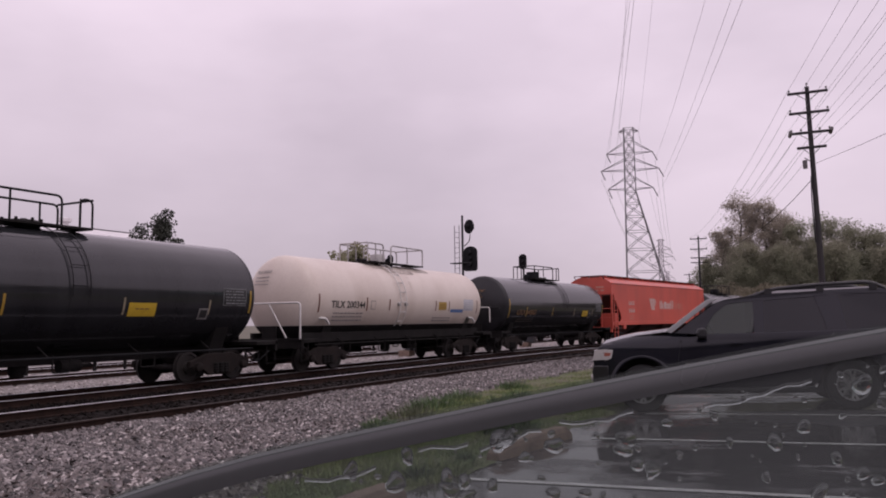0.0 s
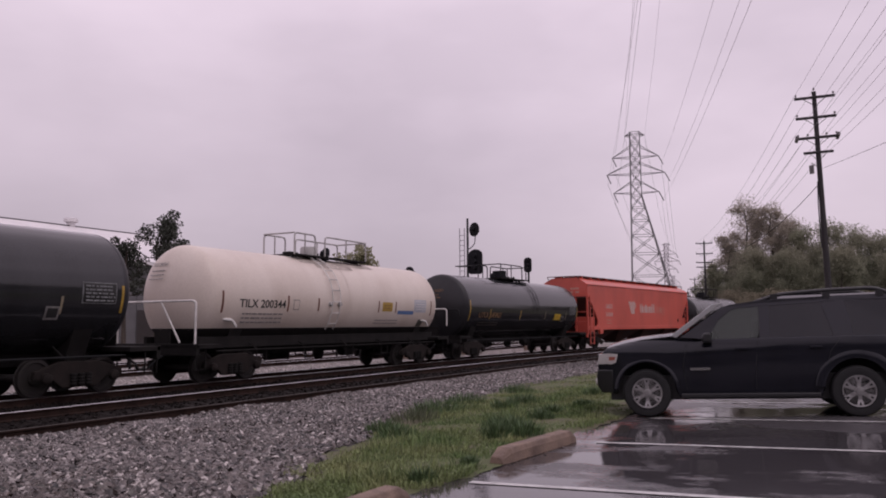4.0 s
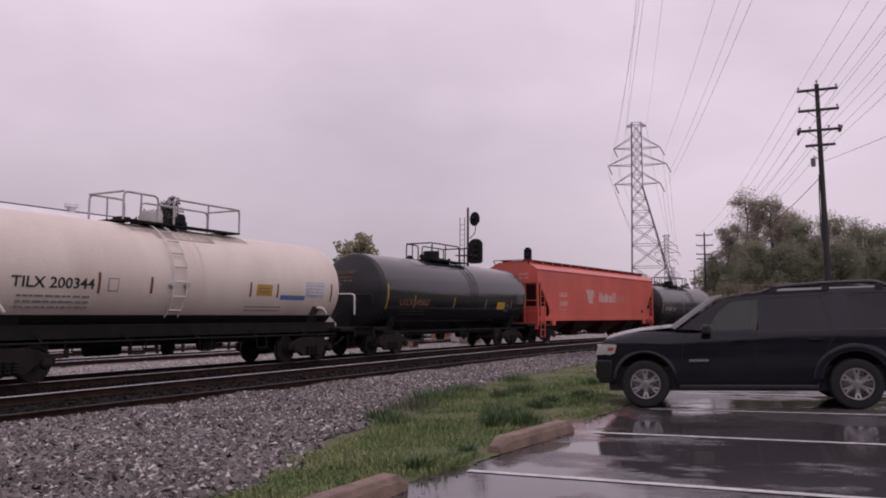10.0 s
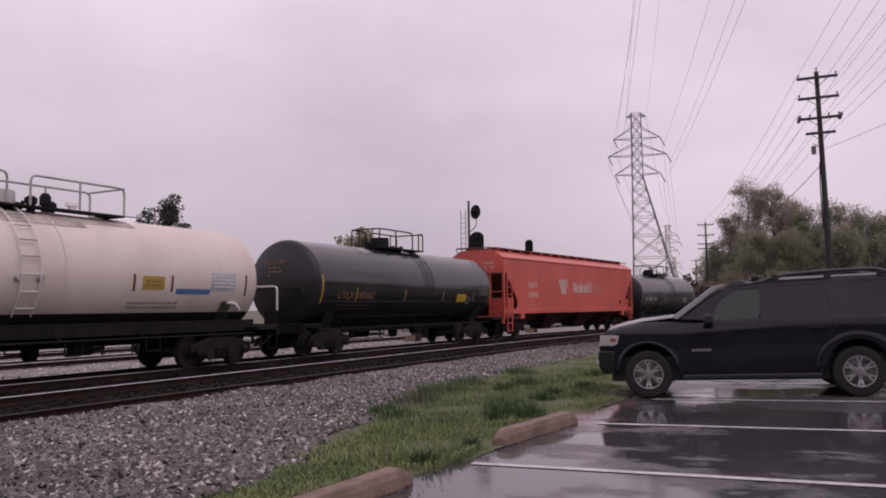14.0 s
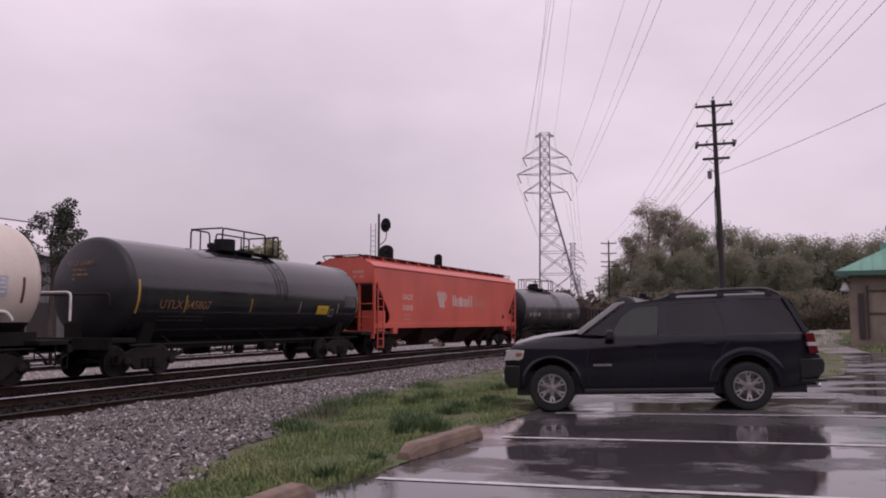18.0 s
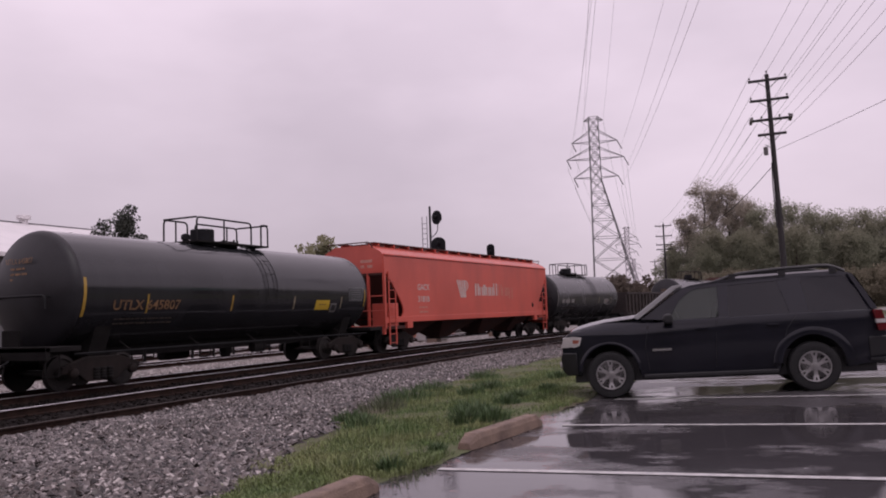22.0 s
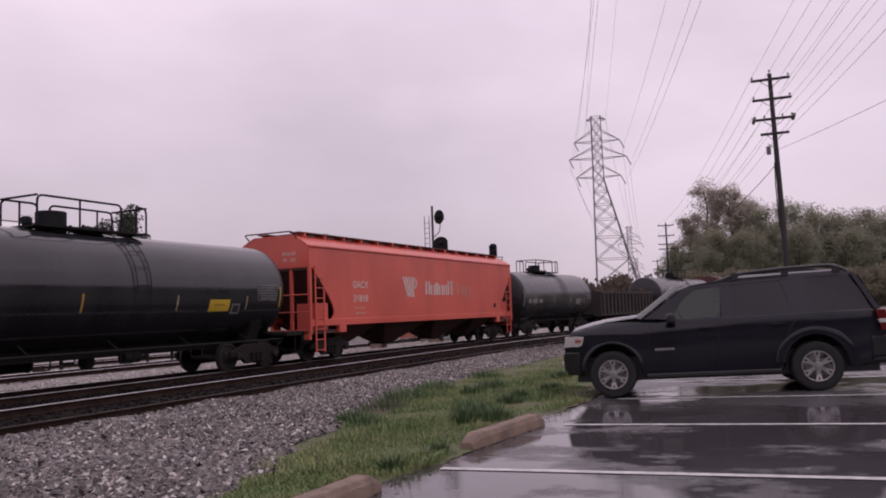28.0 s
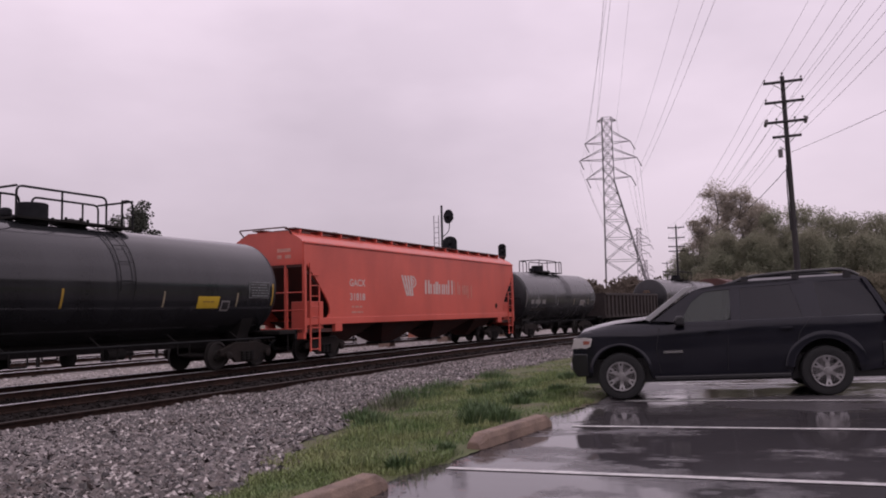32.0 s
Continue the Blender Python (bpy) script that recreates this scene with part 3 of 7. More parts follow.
def bogie(x, parent):
    """A three-piece freight truck: side frames, bolster, springs and two wheelsets."""
    name = part("bogie", Shape().box(x - 0.18, x + 0.18, -1.02, 1.02, 0.48, 0.78), M_TRUCK, parent, "rusty three-piece freight truck", bevel=0.02)
    for sy in (-1, 1):
        y0, y1 = (sy * 1.08 - 0.07), (sy * 1.08 + 0.07)
        top = [(x - 1.18, 0.42), (x - 1.16, 0.60), (x - 0.95, 0.66), (x - 0.50, 0.80), (x + 0.50, 0.80), (x + 0.95, 0.66), (x + 1.16, 0.60), (x + 1.18, 0.42),
               (x + 0.72, 0.40), (x + 0.45, 0.20), (x - 0.45, 0.20), (x - 0.72, 0.40)]
        part("side_frame", Shape().prism(top, "y", y0, y1), M_TRUCK, name, bevel=0.025)
        for dx in (-0.2, 0.0, 0.2):
            coil = [(0.25 + k * 0.035, 0.088 if k % 2 else 0.070) for k in range(9)]
            part("spring", Shape().lathe(coil, 10, "z", (x + dx, sy * 1.17, 0)), M_UNDER, name)
        for dx in (-0.89, 0.89):
            part("bearing_cap", Shape().lathe([(0.0, 0.13), (0.10 * sy, 0.12), (0.14 * sy, 0.06), (0.14 * sy, 0.0)], 16, "y", (x + dx, sy * 1.15, 0.44)), M_TRUCK, name, smooth=True)
    for dx in (-0.89, 0.89):
        s = Shape()
        for sy in (-1, 1):
            s.add([(vx, sy * vy + sy * 0.74, vz) for vx, vy, vz in WHEEL_MESH.v], WHEEL_MESH.f)
        s.lathe([(-0.72, 0.085), (0.72, 0.085)], 12, "y")
        ws = part("wheelset", s, M_WHEEL, name, "worn steel wheels on an axle", smooth=True, at=pose(x + dx, 0, 0.43))
        WHEELSETS.append((ws, x + dx))
    return name


def coupler(x, sx, parent):
    s = Shape().box(min(x, x + sx * 0.55), max(x, x + sx * 0.55), -0.09, 0.09, 0.74, 0.94)
    s.prism([(x + sx * 0.45, -0.2), (x + sx * 0.80, -0.16), (x + sx * 0.84, 0.10), (x + sx * 0.62, 0.2), (x + sx * 0.45, 0.16)], "z", 0.72, 1.0)
    part("coupler", s, M_TRUCK, parent, "knuckle coupler", bevel=0.02)
    part("air_hose", Shape().tube(bend([(x, -0.35, 0.8), (x + sx * 0.3, -0.35, 0.62), (x + sx * 0.5, -0.25, 0.42), (x + sx * 0.75, -0.15, 0.5)], 0.1), 0.028), M_BLACKPIPE, parent)


def round_head(R, dome=0.66, n=12):
    """An elliptical tank head; pairs of (outwards, radius)."""
    return [(dome * math.sin(radians(90 * k / n)), R * math.cos(radians(90 * k / n))) for k in range(n)] + [(dome, 0.0)]


def head_profile(R, dome=0.56, knuckle=0.24, n=7):
    """A dished tank head: a tight knuckle, then a shallow crown; pairs of (outwards, radius)."""
    pts = [(knuckle * math.sin(radians(k * 62 / n)), R - knuckle + knuckle * math.cos(radians(k * 62 / n))) for k in range(n + 1)]
    x0, r0 = pts[-1]
    pts += [(x0 + (dome - x0) * (1 - (1 - k / 5) ** 2), r0 * (1 - k / 5)) for k in range(1, 6)]
    return pts


def shell(x0, x1, R, zc, a0, a1, n=40, ends=True, head=None):
    """A tank barrel with dished heads, over the angles a0 to a1 (degrees, 0 at +y, 90 at the top)."""
    head = head or head_profile(R)
    prof = [(x, R) for x in (x0 + 0.02, x1 - 0.02)]
    if ends:
        prof = [(x0 - d, r) for d, r in reversed(head)] + prof + [(x1 + d, r) for d, r in head]
    s = Shape()
    for x, r in prof:
        for j in range(n + 1):
            w = radians(a0 + (a1 - a0) * j / n)
            s.v.append((x, r * math.cos(w), zc + r * math.sin(w)))
    s.f = [(i * (n + 1) + j, i * (n + 1) + j + 1, (i + 1) * (n + 1) + j + 1, (i + 1) * (n + 1) + j) for i in range(len(prof) - 1) for j in range(n)]
    return s


def on_tank(x, z, R, zc, gap=0.008):
    """The pose of a flat mark lying on the near side of a barrel, at the height z."""
    a = math.asin(max(-1, min(1, (z - zc) / R)))
    return pose(x, -(R + gap) * math.cos(a), zc + (R + gap) * math.sin(a), -math.degrees(a), 0, 0)


def panel(name, x, z, w, h, R, zc, material, parent, label="", gap=0.006):
    """A mark that follows the curve of a barrel."""
    s = Shape()
    n = 5
    for k in range(n + 1):
        zz = z - h / 2 + h * k / n
        y = -math.sqrt(max(0.01, (R + gap) ** 2 - (zz - zc) ** 2))
        s.v += [(x - w / 2, y, zz), (x + w / 2, y, zz)]
    s.f = [(2 * k, 2 * k + 1, 2 * k + 3, 2 * k + 2) for k in range(n)]
    return part(name, s, material, parent, label)


def top_platform(parent, xc, x0, x1, zt, metal, deckmat, m, near_runs=None, far_runs=None):
    """Walkway, rails and fittings on the crown of a tank."""
    s = Shape()
    s.box(xc + x0, xc + x1, -0.70, -0.36, zt - 0.02, zt + 0.03)
    s.box(xc + x0, xc + x1, 0.36, 0.70, zt - 0.02, zt + 0.03)
    s.box(xc + x0, xc + x0 + 0.35, -0.36, 0.36, zt - 0.02, zt + 0.03)
    s.box(xc + x1 - 0.35, xc + x1, -0.36, 0.36, zt - 0.02, zt + 0.03)
    part("walkway", s, deckmat, parent, "dark grated walkway round the manway")
    both = ((x0, m - 0.28, 0.5), (m + 0.28, x1, 0.5))
    for sy, runs in ((-0.66, near_runs or both), (0.66, far_runs or both)):
        for a, b, f in runs:
            pipe(bend([(xc + a, sy, zt), (xc + a, sy, zt + 0.73), (xc + b, sy, zt + 0.73), (xc + b, sy, zt)], 0.16), 0.028, metal, parent, "safety_rail")
            pipe([(xc + a + (b - a) * f, sy, zt), (xc + a + (b - a) * f, sy, zt + 0.73)], 0.025, metal, parent, "rail_post")
    for ex in (x0, x1):
        pipe(bend([(xc + ex, -0.66, zt + 0.73), (xc + ex, 0.0, zt + 0.73), (xc + ex, 0.66, zt + 0.73)], 0.05), 0.028, metal, parent, "end_rail")
    k = part("manway", Shape().lathe([(zt - 0.35, 0.42), (zt - 0.02, 0.42), (zt, 0.48), (zt + 0.07, 0.48), (zt + 0.12, 0.40), (zt + 0.15, 0.0)], 24, "z", (xc + m, 0, 0)), deckmat, parent, "bolted manway cover", smooth=True)
    for j in range(8):
        w = j * math.pi / 4
        part("manway_bolt", Shape().lathe([(zt + 0.05, 0.035), (zt + 0.16, 0.035), (zt + 0.17, 0.0)], 8, "z", (xc + m + 0.45 * math.cos(w), 0.45 * math.sin(w), 0)), deckmat, k)
    return m


def valve(parent, x, y, z, h, r, material, label=""):
    s = Shape().lathe([(z - 0.3, r * 0.7), (z + h * 0.3, r * 0.7), (z + h * 0.32, r), (z + h * 0.8, r), (z + h, r * 0.55), (z + h, 0.0)], 14, "z", (x, y, 0))
    return part("valve", s, material, parent, label, smooth=True)


def tank_car(label, x, half, R, zc, shellmat, style):
    """A tank car; its local origin is on the rail heads at mid-length."""
    t = thing("tank_car", label, "tank car", pose(x, TRAIN_Y, RAIL_Z), "train cars")
    b0 = half - 1.05
    fit = min(1.0, half / 7.5)
    if style == "white":
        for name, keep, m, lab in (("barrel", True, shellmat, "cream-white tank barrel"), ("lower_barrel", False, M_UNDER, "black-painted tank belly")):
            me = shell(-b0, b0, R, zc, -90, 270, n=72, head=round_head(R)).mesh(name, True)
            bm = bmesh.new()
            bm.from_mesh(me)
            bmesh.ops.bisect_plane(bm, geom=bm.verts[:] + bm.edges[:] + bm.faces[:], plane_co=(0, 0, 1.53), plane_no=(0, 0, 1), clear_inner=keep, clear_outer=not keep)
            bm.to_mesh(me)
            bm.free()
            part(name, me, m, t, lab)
    else:
        part("barrel", shell(-b0, b0, R, zc, -90, 270, n=64, ends=False), shellmat, t, smooth=True)
        for sx in (-1, 1):
            part("tank_head", Shape().lathe([(sx * (b0 - 0.02), R)] + [(sx * (b0 + d), q) for d, q in head_profile(R)], 64, "x", (0, 0, zc)), M_TANKHEAD, t, "matt black dished end", smooth=True)
    # weld rings
    bw, bh = (0.032, 0.024) if style == "white" else (0.012, 0.006)
    for dx in ((0.05,) if style == "white" else (0.45, 0.95)):
        if style == "white":
            part("barrel_band", shell(dx - bw - 0.02, dx + bw + 0.02, R + 0.012, zc, -36, 216, ends=False), shellmat, t, smooth=True)
            continue
        part("barrel_band", Shape().lathe([(dx - bw, R - 0.02), (dx - bw, R + bh), (dx + bw, R + bh), (dx + bw, R - 0.02)], 64, "x", (0, 0, zc)), shellmat, t, smooth=True)
    # underframe
    s = Shape().box(-half + 0.1, half - 0.1, -0.28, 0.28, 0.70, 1.05)
    part("centre_sill", s, M_UNDER, t)
    bx = half - 1.95
    for sx in (-1, 1):
        part("end_platform", Shape().box(min(sx * half, sx * (half - 0.95)), max(sx * half, sx * (half - 0.95)), -1.60, 1.60, 0.98, 1.10), M_UNDER, t, bevel=0.015)
        part("end_sill", Shape().box(min(sx * half, sx * (half - 0.12)), max(sx * half, sx * (half - 0.12)), -1.60, 1.60, 0.80, 1.12), M_UNDER, t, bevel=0.01)
        cr = Shape().prism([(-1.25, 1.7), (1.25, 1.7), (0.9, 0.8), (-0.9, 0.8)], "x", sx * bx - 0.25, sx * bx + 0.25)
        part("saddle", cr, M_UNDER, t)
        bogie(sx * bx, t)
        coupler(sx * half, sx, t)
        rail_m = M_WHITEPIPE if style == "white" else M_BLACKPIPE
        if style == "white" or sx < 0:
            low = 1.1 if style == "white" and sx < 0 else 1.56 if style == "white" else 1.98
            ex = sx * (half - 0.03)
            pipe(bend([(ex, -1.52, low), (ex, -1.52, 2.28), (ex, 1.52, 2.28), (ex, 1.52, low)], 0.14), 0.032, rail_m, t, "end_rail")
            for yy in (-0.9, 0.9) if style != "white" else ():
                pipe([(ex, yy, 2.28), (sx * (b0 + 0.30), yy, 2.28)], 0.020, rail_m, t, "standoff", n=6)
            if style == "white" and sx < 0:
                pipe([(ex, -0.2, 2.27), (ex, -0.95, 1.15)], 0.028, rail_m, t, "brace")
        for sy in (-1.52, 1.52):
            pipe([(sx * (half - 0.05), sy, 1.0), (sx * (half - 0.05), sy, 0.42), (sx * (half - 0.42), sy, 0.42), (sx * (half - 0.42), sy, 1.0)], 0.022, M_UNDER, t, "step")
        part("end_ladder_plate", Shape().box(sx * (half - 0.3) - 0.02, sx * (half - 0.3) + 0.02, -0.3, 0.3, 1.05, 1.5), M_UNDER, t)
    for sy in (-1, 1) if style == "white" else ():
        z0, z1, y0, y1 = 0.97, 1.30, 0.97, 1.10
        part("side_sill", Shape().box(-half + 0.6, half - 0.6, min(sy * y0, sy * y1), max(sy * y0, sy * y1), z0, z1), M_UNDER, t, "black side sill", bevel=0.015)
    for sy in (-1.40, 1.40):
        pipe([(-half + 0.9, sy, 0.90), (half - 0.9, sy, 0.90)], 0.026, M_BLACKPIPE if style != "white" else M_UNDER, t, "side_rod")
        for k in range(5):
            xx = -half + 2.6 + k * (2 * half - 5.2) / 4
            pipe([(xx, sy, 0.90), (xx, sy * 0.72, 1.15)], 0.018, M_UNDER, t, "rod_bracket", n=6)
            pipe(bend([(xx + 0.3, sy * 0.8, 0.95), (xx + 0.3, sy * 0.8, 0.55), (xx + 0.75, sy * 0.8, 0.55), (xx + 0.75, sy * 0.8, 0.95)], 0.06), 0.022, M_UNDER, t, "hanger", n=6)
    part("outlet_valve", Shape().lathe([(0.42, 0.14), (0.55, 0.20), (0.70, 0.20), (zc - R + 0.05, 0.26)], 16, "z", (0.2, 0, 0)), M_UNDER, t, smooth=True)
    part("brake_cylinder", Shape().lathe([(-1.0, 0.0), (-1.0, 0.15), (-0.45, 0.15), (-0.42, 0.05), (-0.1, 0.05)], 14, "x", (1.9, -0.5, 0.66)), M_UNDER, t, smooth=True)
    part("air_tank", Shape().lathe([(-0.55, 0.0), (-0.5, 0.17), (0.5, 0.17), (0.55, 0.0)], 14, "x", (-1.7, 0.35, 0.62)), M_UNDER, t, smooth=True)
    zt = zc + R + 0.03
    if style == "white":
        top_platform(t, 0.0, -2.02, 2.23, zt, M_GREYPIPE, M_UNDER, -0.62)
        part("hood", Shape().lathe([(zt, 0.30), (zt + 0.30, 0.30), (zt + 0.34, 0.27), (zt + 0.34, 0.0)], 20, "z", (-0.85, -0.35, 0)), M_CABINET, t, "pale grey valve hood", smooth=True)
        valve(t, 0.35, -0.2, zt, 0.42, 0.13, M_SIGNAL)
        valve(t, -0.25, -0.55, zt, 0.26, 0.14, M_SIGNAL)
        valve(t, 0.75, 0.2, zt, 0.30, 0.16, M_SIGNAL)
        part("gauge_box", Shape().box(-1.75, -1.40, -0.25, 0.1, zt, zt + 0.14), M_UNDER, t, bevel=0.04)
        lad = Shape()
        for dx in (-1.10, -0.66):
            pts = [(dx, -(R + 0.09) * math.cos(radians(a)), zc + (R + 0.09) * math.sin(radians(a))) for a in range(-38, 76, 6)]
            lad.tube(pts, 0.017, 6)
        part("ladder_stile", lad, M_WHITEPIPE, t, "white painted side ladder", smooth=True)
        for a in (-30, -16, -2, 12, 26, 40, 54):
            y, z = -(R + 0.09) * math.cos(radians(a)), zc + (R + 0.09) * math.sin(radians(a))
            pipe([(-1.10, y, z), (-0.66, y, z)], 0.017, M_WHITEPIPE if a < 0 else M_GREYPIPE, t, "ladder_rung", n=6)
        for dx in (-1.14, -0.62):
            y, z = -(R + 0.02) * math.cos(radians(-5)), zc + (R + 0.02) * math.sin(radians(-5))
            part("ladder_bracket", Shape().lathe([(-0.07, 0.07), (0.03, 0.085), (0.03, 0.0)], 12, "y", (dx, y, z)), M_GREYPIPE, t)
        # Grey smear on the crown, laid on as two thin curved sheets.
        for x0, x1, w0, w1 in ((-1.9, 2.45, 56, 124), (-1.2, 0.9, 48, 132)):
            pad = Shape()
            for xx in (x0, x1):
                pad.v += [(xx, -(R + 0.007) * math.cos(radians(a)), zc + (R + 0.007) * math.sin(radians(a))) for a in range(w0, w1 + 1, 4)]
            k = len(pad.v) // 2
            pad.f = [(i, i + 1, k + i + 1, k + i) for i in range(k - 1)]
            part("crown_smear", pad, M_GRIMESMEAR, t, "grimy grey smear below the walkway", smooth=True)
            R += 0.004
        R -= 0.008
        words("lettering", "TILX 200344", 0.34, M_BLACKTEXT, t, on_tank(-4.45, 2.24, R, zc), 2.05, "black stencilled car number", 0.004)
        bars("small_print", 3, 1.8, 0.13, 0.045, M_GREYTEXT, t, on_tank(-4.4, 1.95, R, zc), seed=4)
        for xx, hh in ((-6.15, 0.62), (-3.30, 0.50), (-1.75, 0.42), (1.90, 0.42), (3.10, 0.42), (5.85, 0.6)):
            panel("reflector_mark", xx, 2.28, 0.075, hh, R, zc, M_RUSTBAR, t)
        panel("yellow_placard", 2.50, 2.28, 0.70, 0.34, R, zc, M_OCHRE, t, "faded yellow warning panel")
        bars("small_print", 2, 0.5, 0.1, 0.03, M_AMBERTEXT, t, on_tank(2.50, 2.33, R, zc, 0.012), seed=5)
        panel("blue_placard", 3.85, 2.08, 1.20, 0.14, R, zc, M_BLUE, t, "blue strip notice")
        panel("notice", -2.90, 2.25, 0.30, 0.32, R, zc, M_GREYTEXT, t)
        panel("notice", -2.90, 2.25, 0.25, 0.27, R, zc, shellmat, t, gap=0.010)
        panel("data_panel", 4.95, 2.35, 0.95, 0.50, R, zc, M_PALEBLUE, t, "pale blue data decal")
        bars("small_print", 4, 0.8, 0.10, 0.035, M_WHITEPIPE, t, on_tank(4.95, 2.52, R, zc, 0.012), seed=6)
        bars("small_print", 2, 1.6, 0.12, 0.04, M_GREYTEXT, t, on_tank(2.6, 1.78, R, zc), seed=7)
        panel("rust_patch", 5.2, 1.68, 0.42, 0.28, R, zc, M_SMEAR, t, "oily smear by the saddle")
        for xx, hh in ((-5.7, 1), (5.5, 1)):
            pipe(bend([(xx - 0.35, -1.28, 1.80), (xx, -1.42, 1.76), (xx + 0.12, -1.45, 1.58)], 0.08), 0.045, M_WHITEPIPE, t, "tie_bracket")
        words("end_lettering", "TILX 200344", 0.17, M_GREYTEXT, t, pose(-b0 - 0.515, 0.42, 3.36, -28, 0, -102), 0.80, "small grey car number")
        bars("end_print", 3, 0.70, 0.13, 0.035, M_GREYTEXT, t, pose(-b0 - 0.565, 0.42, 3.18, -22, 0, -101), seed=8)
    else:
        top_platform(t, 0.0, -1.75, 1.6, zt, M_BLACKPIPE, M_UNDER, 0.15, ((-1.75, 0.75, 0.48), (1.25, 1.6, 0.02)), ((-1.75, -0.75, 0.5), (-0.4, 1.6, 0.75)))
        part("hood", Shape().lathe([(zt - 0.1, 0.36), (zt + 0.40, 0.36), (zt + 0.42, 0.33), (zt + 0.42, 0.0)], 20, "z", (-1.02, -0.2, 0)), M_SIGNAL, t, "black round valve housing", smooth=True)
        valve(t, -1.62, -0.1, zt, 0.26, 0.14, M_SIGNAL)
        valve(t, 0.3, 0.1, zt, 0.2, 0.12, M_SIGNAL)
        lad = Shape()
        for dx in (0.45, 0.92):
            lad.tube([(dx, -(R + 0.07) * math.cos(radians(a)), zc + (R + 0.07) * math.sin(radians(a))) for a in range(-6, 82, 6)], 0.014, 6)
        part("ladder_stile", lad, M_BLACKPIPE, t, smooth=True)
        for a in (3, 21, 39, 57):
            y, z = -(R + 0.07) * math.cos(radians(a)), zc + (R + 0.07) * math.sin(radians(a))
            pipe([(0.45, y, z), (0.92, y, z)], 0.010, M_BLACKPIPE, t, "ladder_rung", n=6)
        mark = M_GREYTEXT if style == "dusty" else M_YELLOW
        for xx, hh in ((-6.41, 0.95), (-4.43, 0.50), (-1.13, 0.46), (1.95, 0.42), (4.81, 0.40)):
            panel("reflector_mark", xx * fit, 2.08 if hh < 0.8 else 2.25, 0.085 if xx < -6 else 0.06, hh, R, zc, mark if xx < 1 else M_PALEMARK, t)
        panel("reflector_mark", half - 1.12, 2.25, 0.07, 0.66, R, zc, mark, t)
        px, hx = (2.52, 4.62) if style == "plain" else (3.63 * fit, 4.34 * fit + (fit - 1))
        panel("yellow_placard", px, 2.0, 0.86, 0.34, R, zc, mark if style == "dusty" else M_PLACARD, t, "warning panel")
        bars("small_print", 1, 0.45, 0.1, 0.03, M_AMBERTEXT, t, on_tank(px, 2.02, R, zc, 0.012), seed=5)
        panel("hazard_placard", hx, 1.90, 0.36, 0.30, R, zc, M_GREYTEXT, t)
        panel("hazard_placard_face", hx, 1.90, 0.26, 0.21, R, zc, M_BLACKTEXT, t, gap=0.011)
        panel("data_panel", 5.78 * fit - 0.3 * (1 - fit), 2.38, 0.95, 0.50, R, zc, M_DATAPALE, t)
        panel("data_panel_face", 5.78 * fit - 0.3 * (1 - fit), 2.38, 0.89, 0.44, R, zc, M_BLACKTEXT, t, gap=0.011)
        bars("small_print", 5, 0.8, 0.085, 0.040, M_DATAPALE, t, on_tank(5.78 * fit - 0.3 * (1 - fit), 2.54, R, zc, 0.018), seed=9)
        if style == "amber":
            words("lettering", "UTLX 645807", 0.36, M_AMBERTEXT, t, on_tank(-4.41, 2.04, R, zc), 2.28, "faded amber car number", 0.006)
        else:
            bars("lettering", 1, 2.3, 0.3, 0.24, mark if style == "dusty" else M_AMBERTEXT, t, on_tank(-4.4 * fit + 0.6 * (1 - fit), 2.06, R, zc), seed=31)
        bars("small_print", 2, 2.0, 0.13, 0.04, M_FAINT, t, on_tank(-4.4 * fit + 0.6 * (1 - fit), 1.70, R, zc), seed=11)
        bars("end_print", 3, 0.6, 0.13, 0.05, M_AMBERTEXT, t, pose(-b0 - 0.53, 0.05, 2.98, 0, 0, -90), seed=12)
        if style == "amber":
            words("end_lettering", "UTLX 645807", 0.19, M_AMBERTEXT, t, pose(-b0 - 0.52, 0.05, 3.16, 0, 0, -90), 0.95, "small amber car number")
    return t


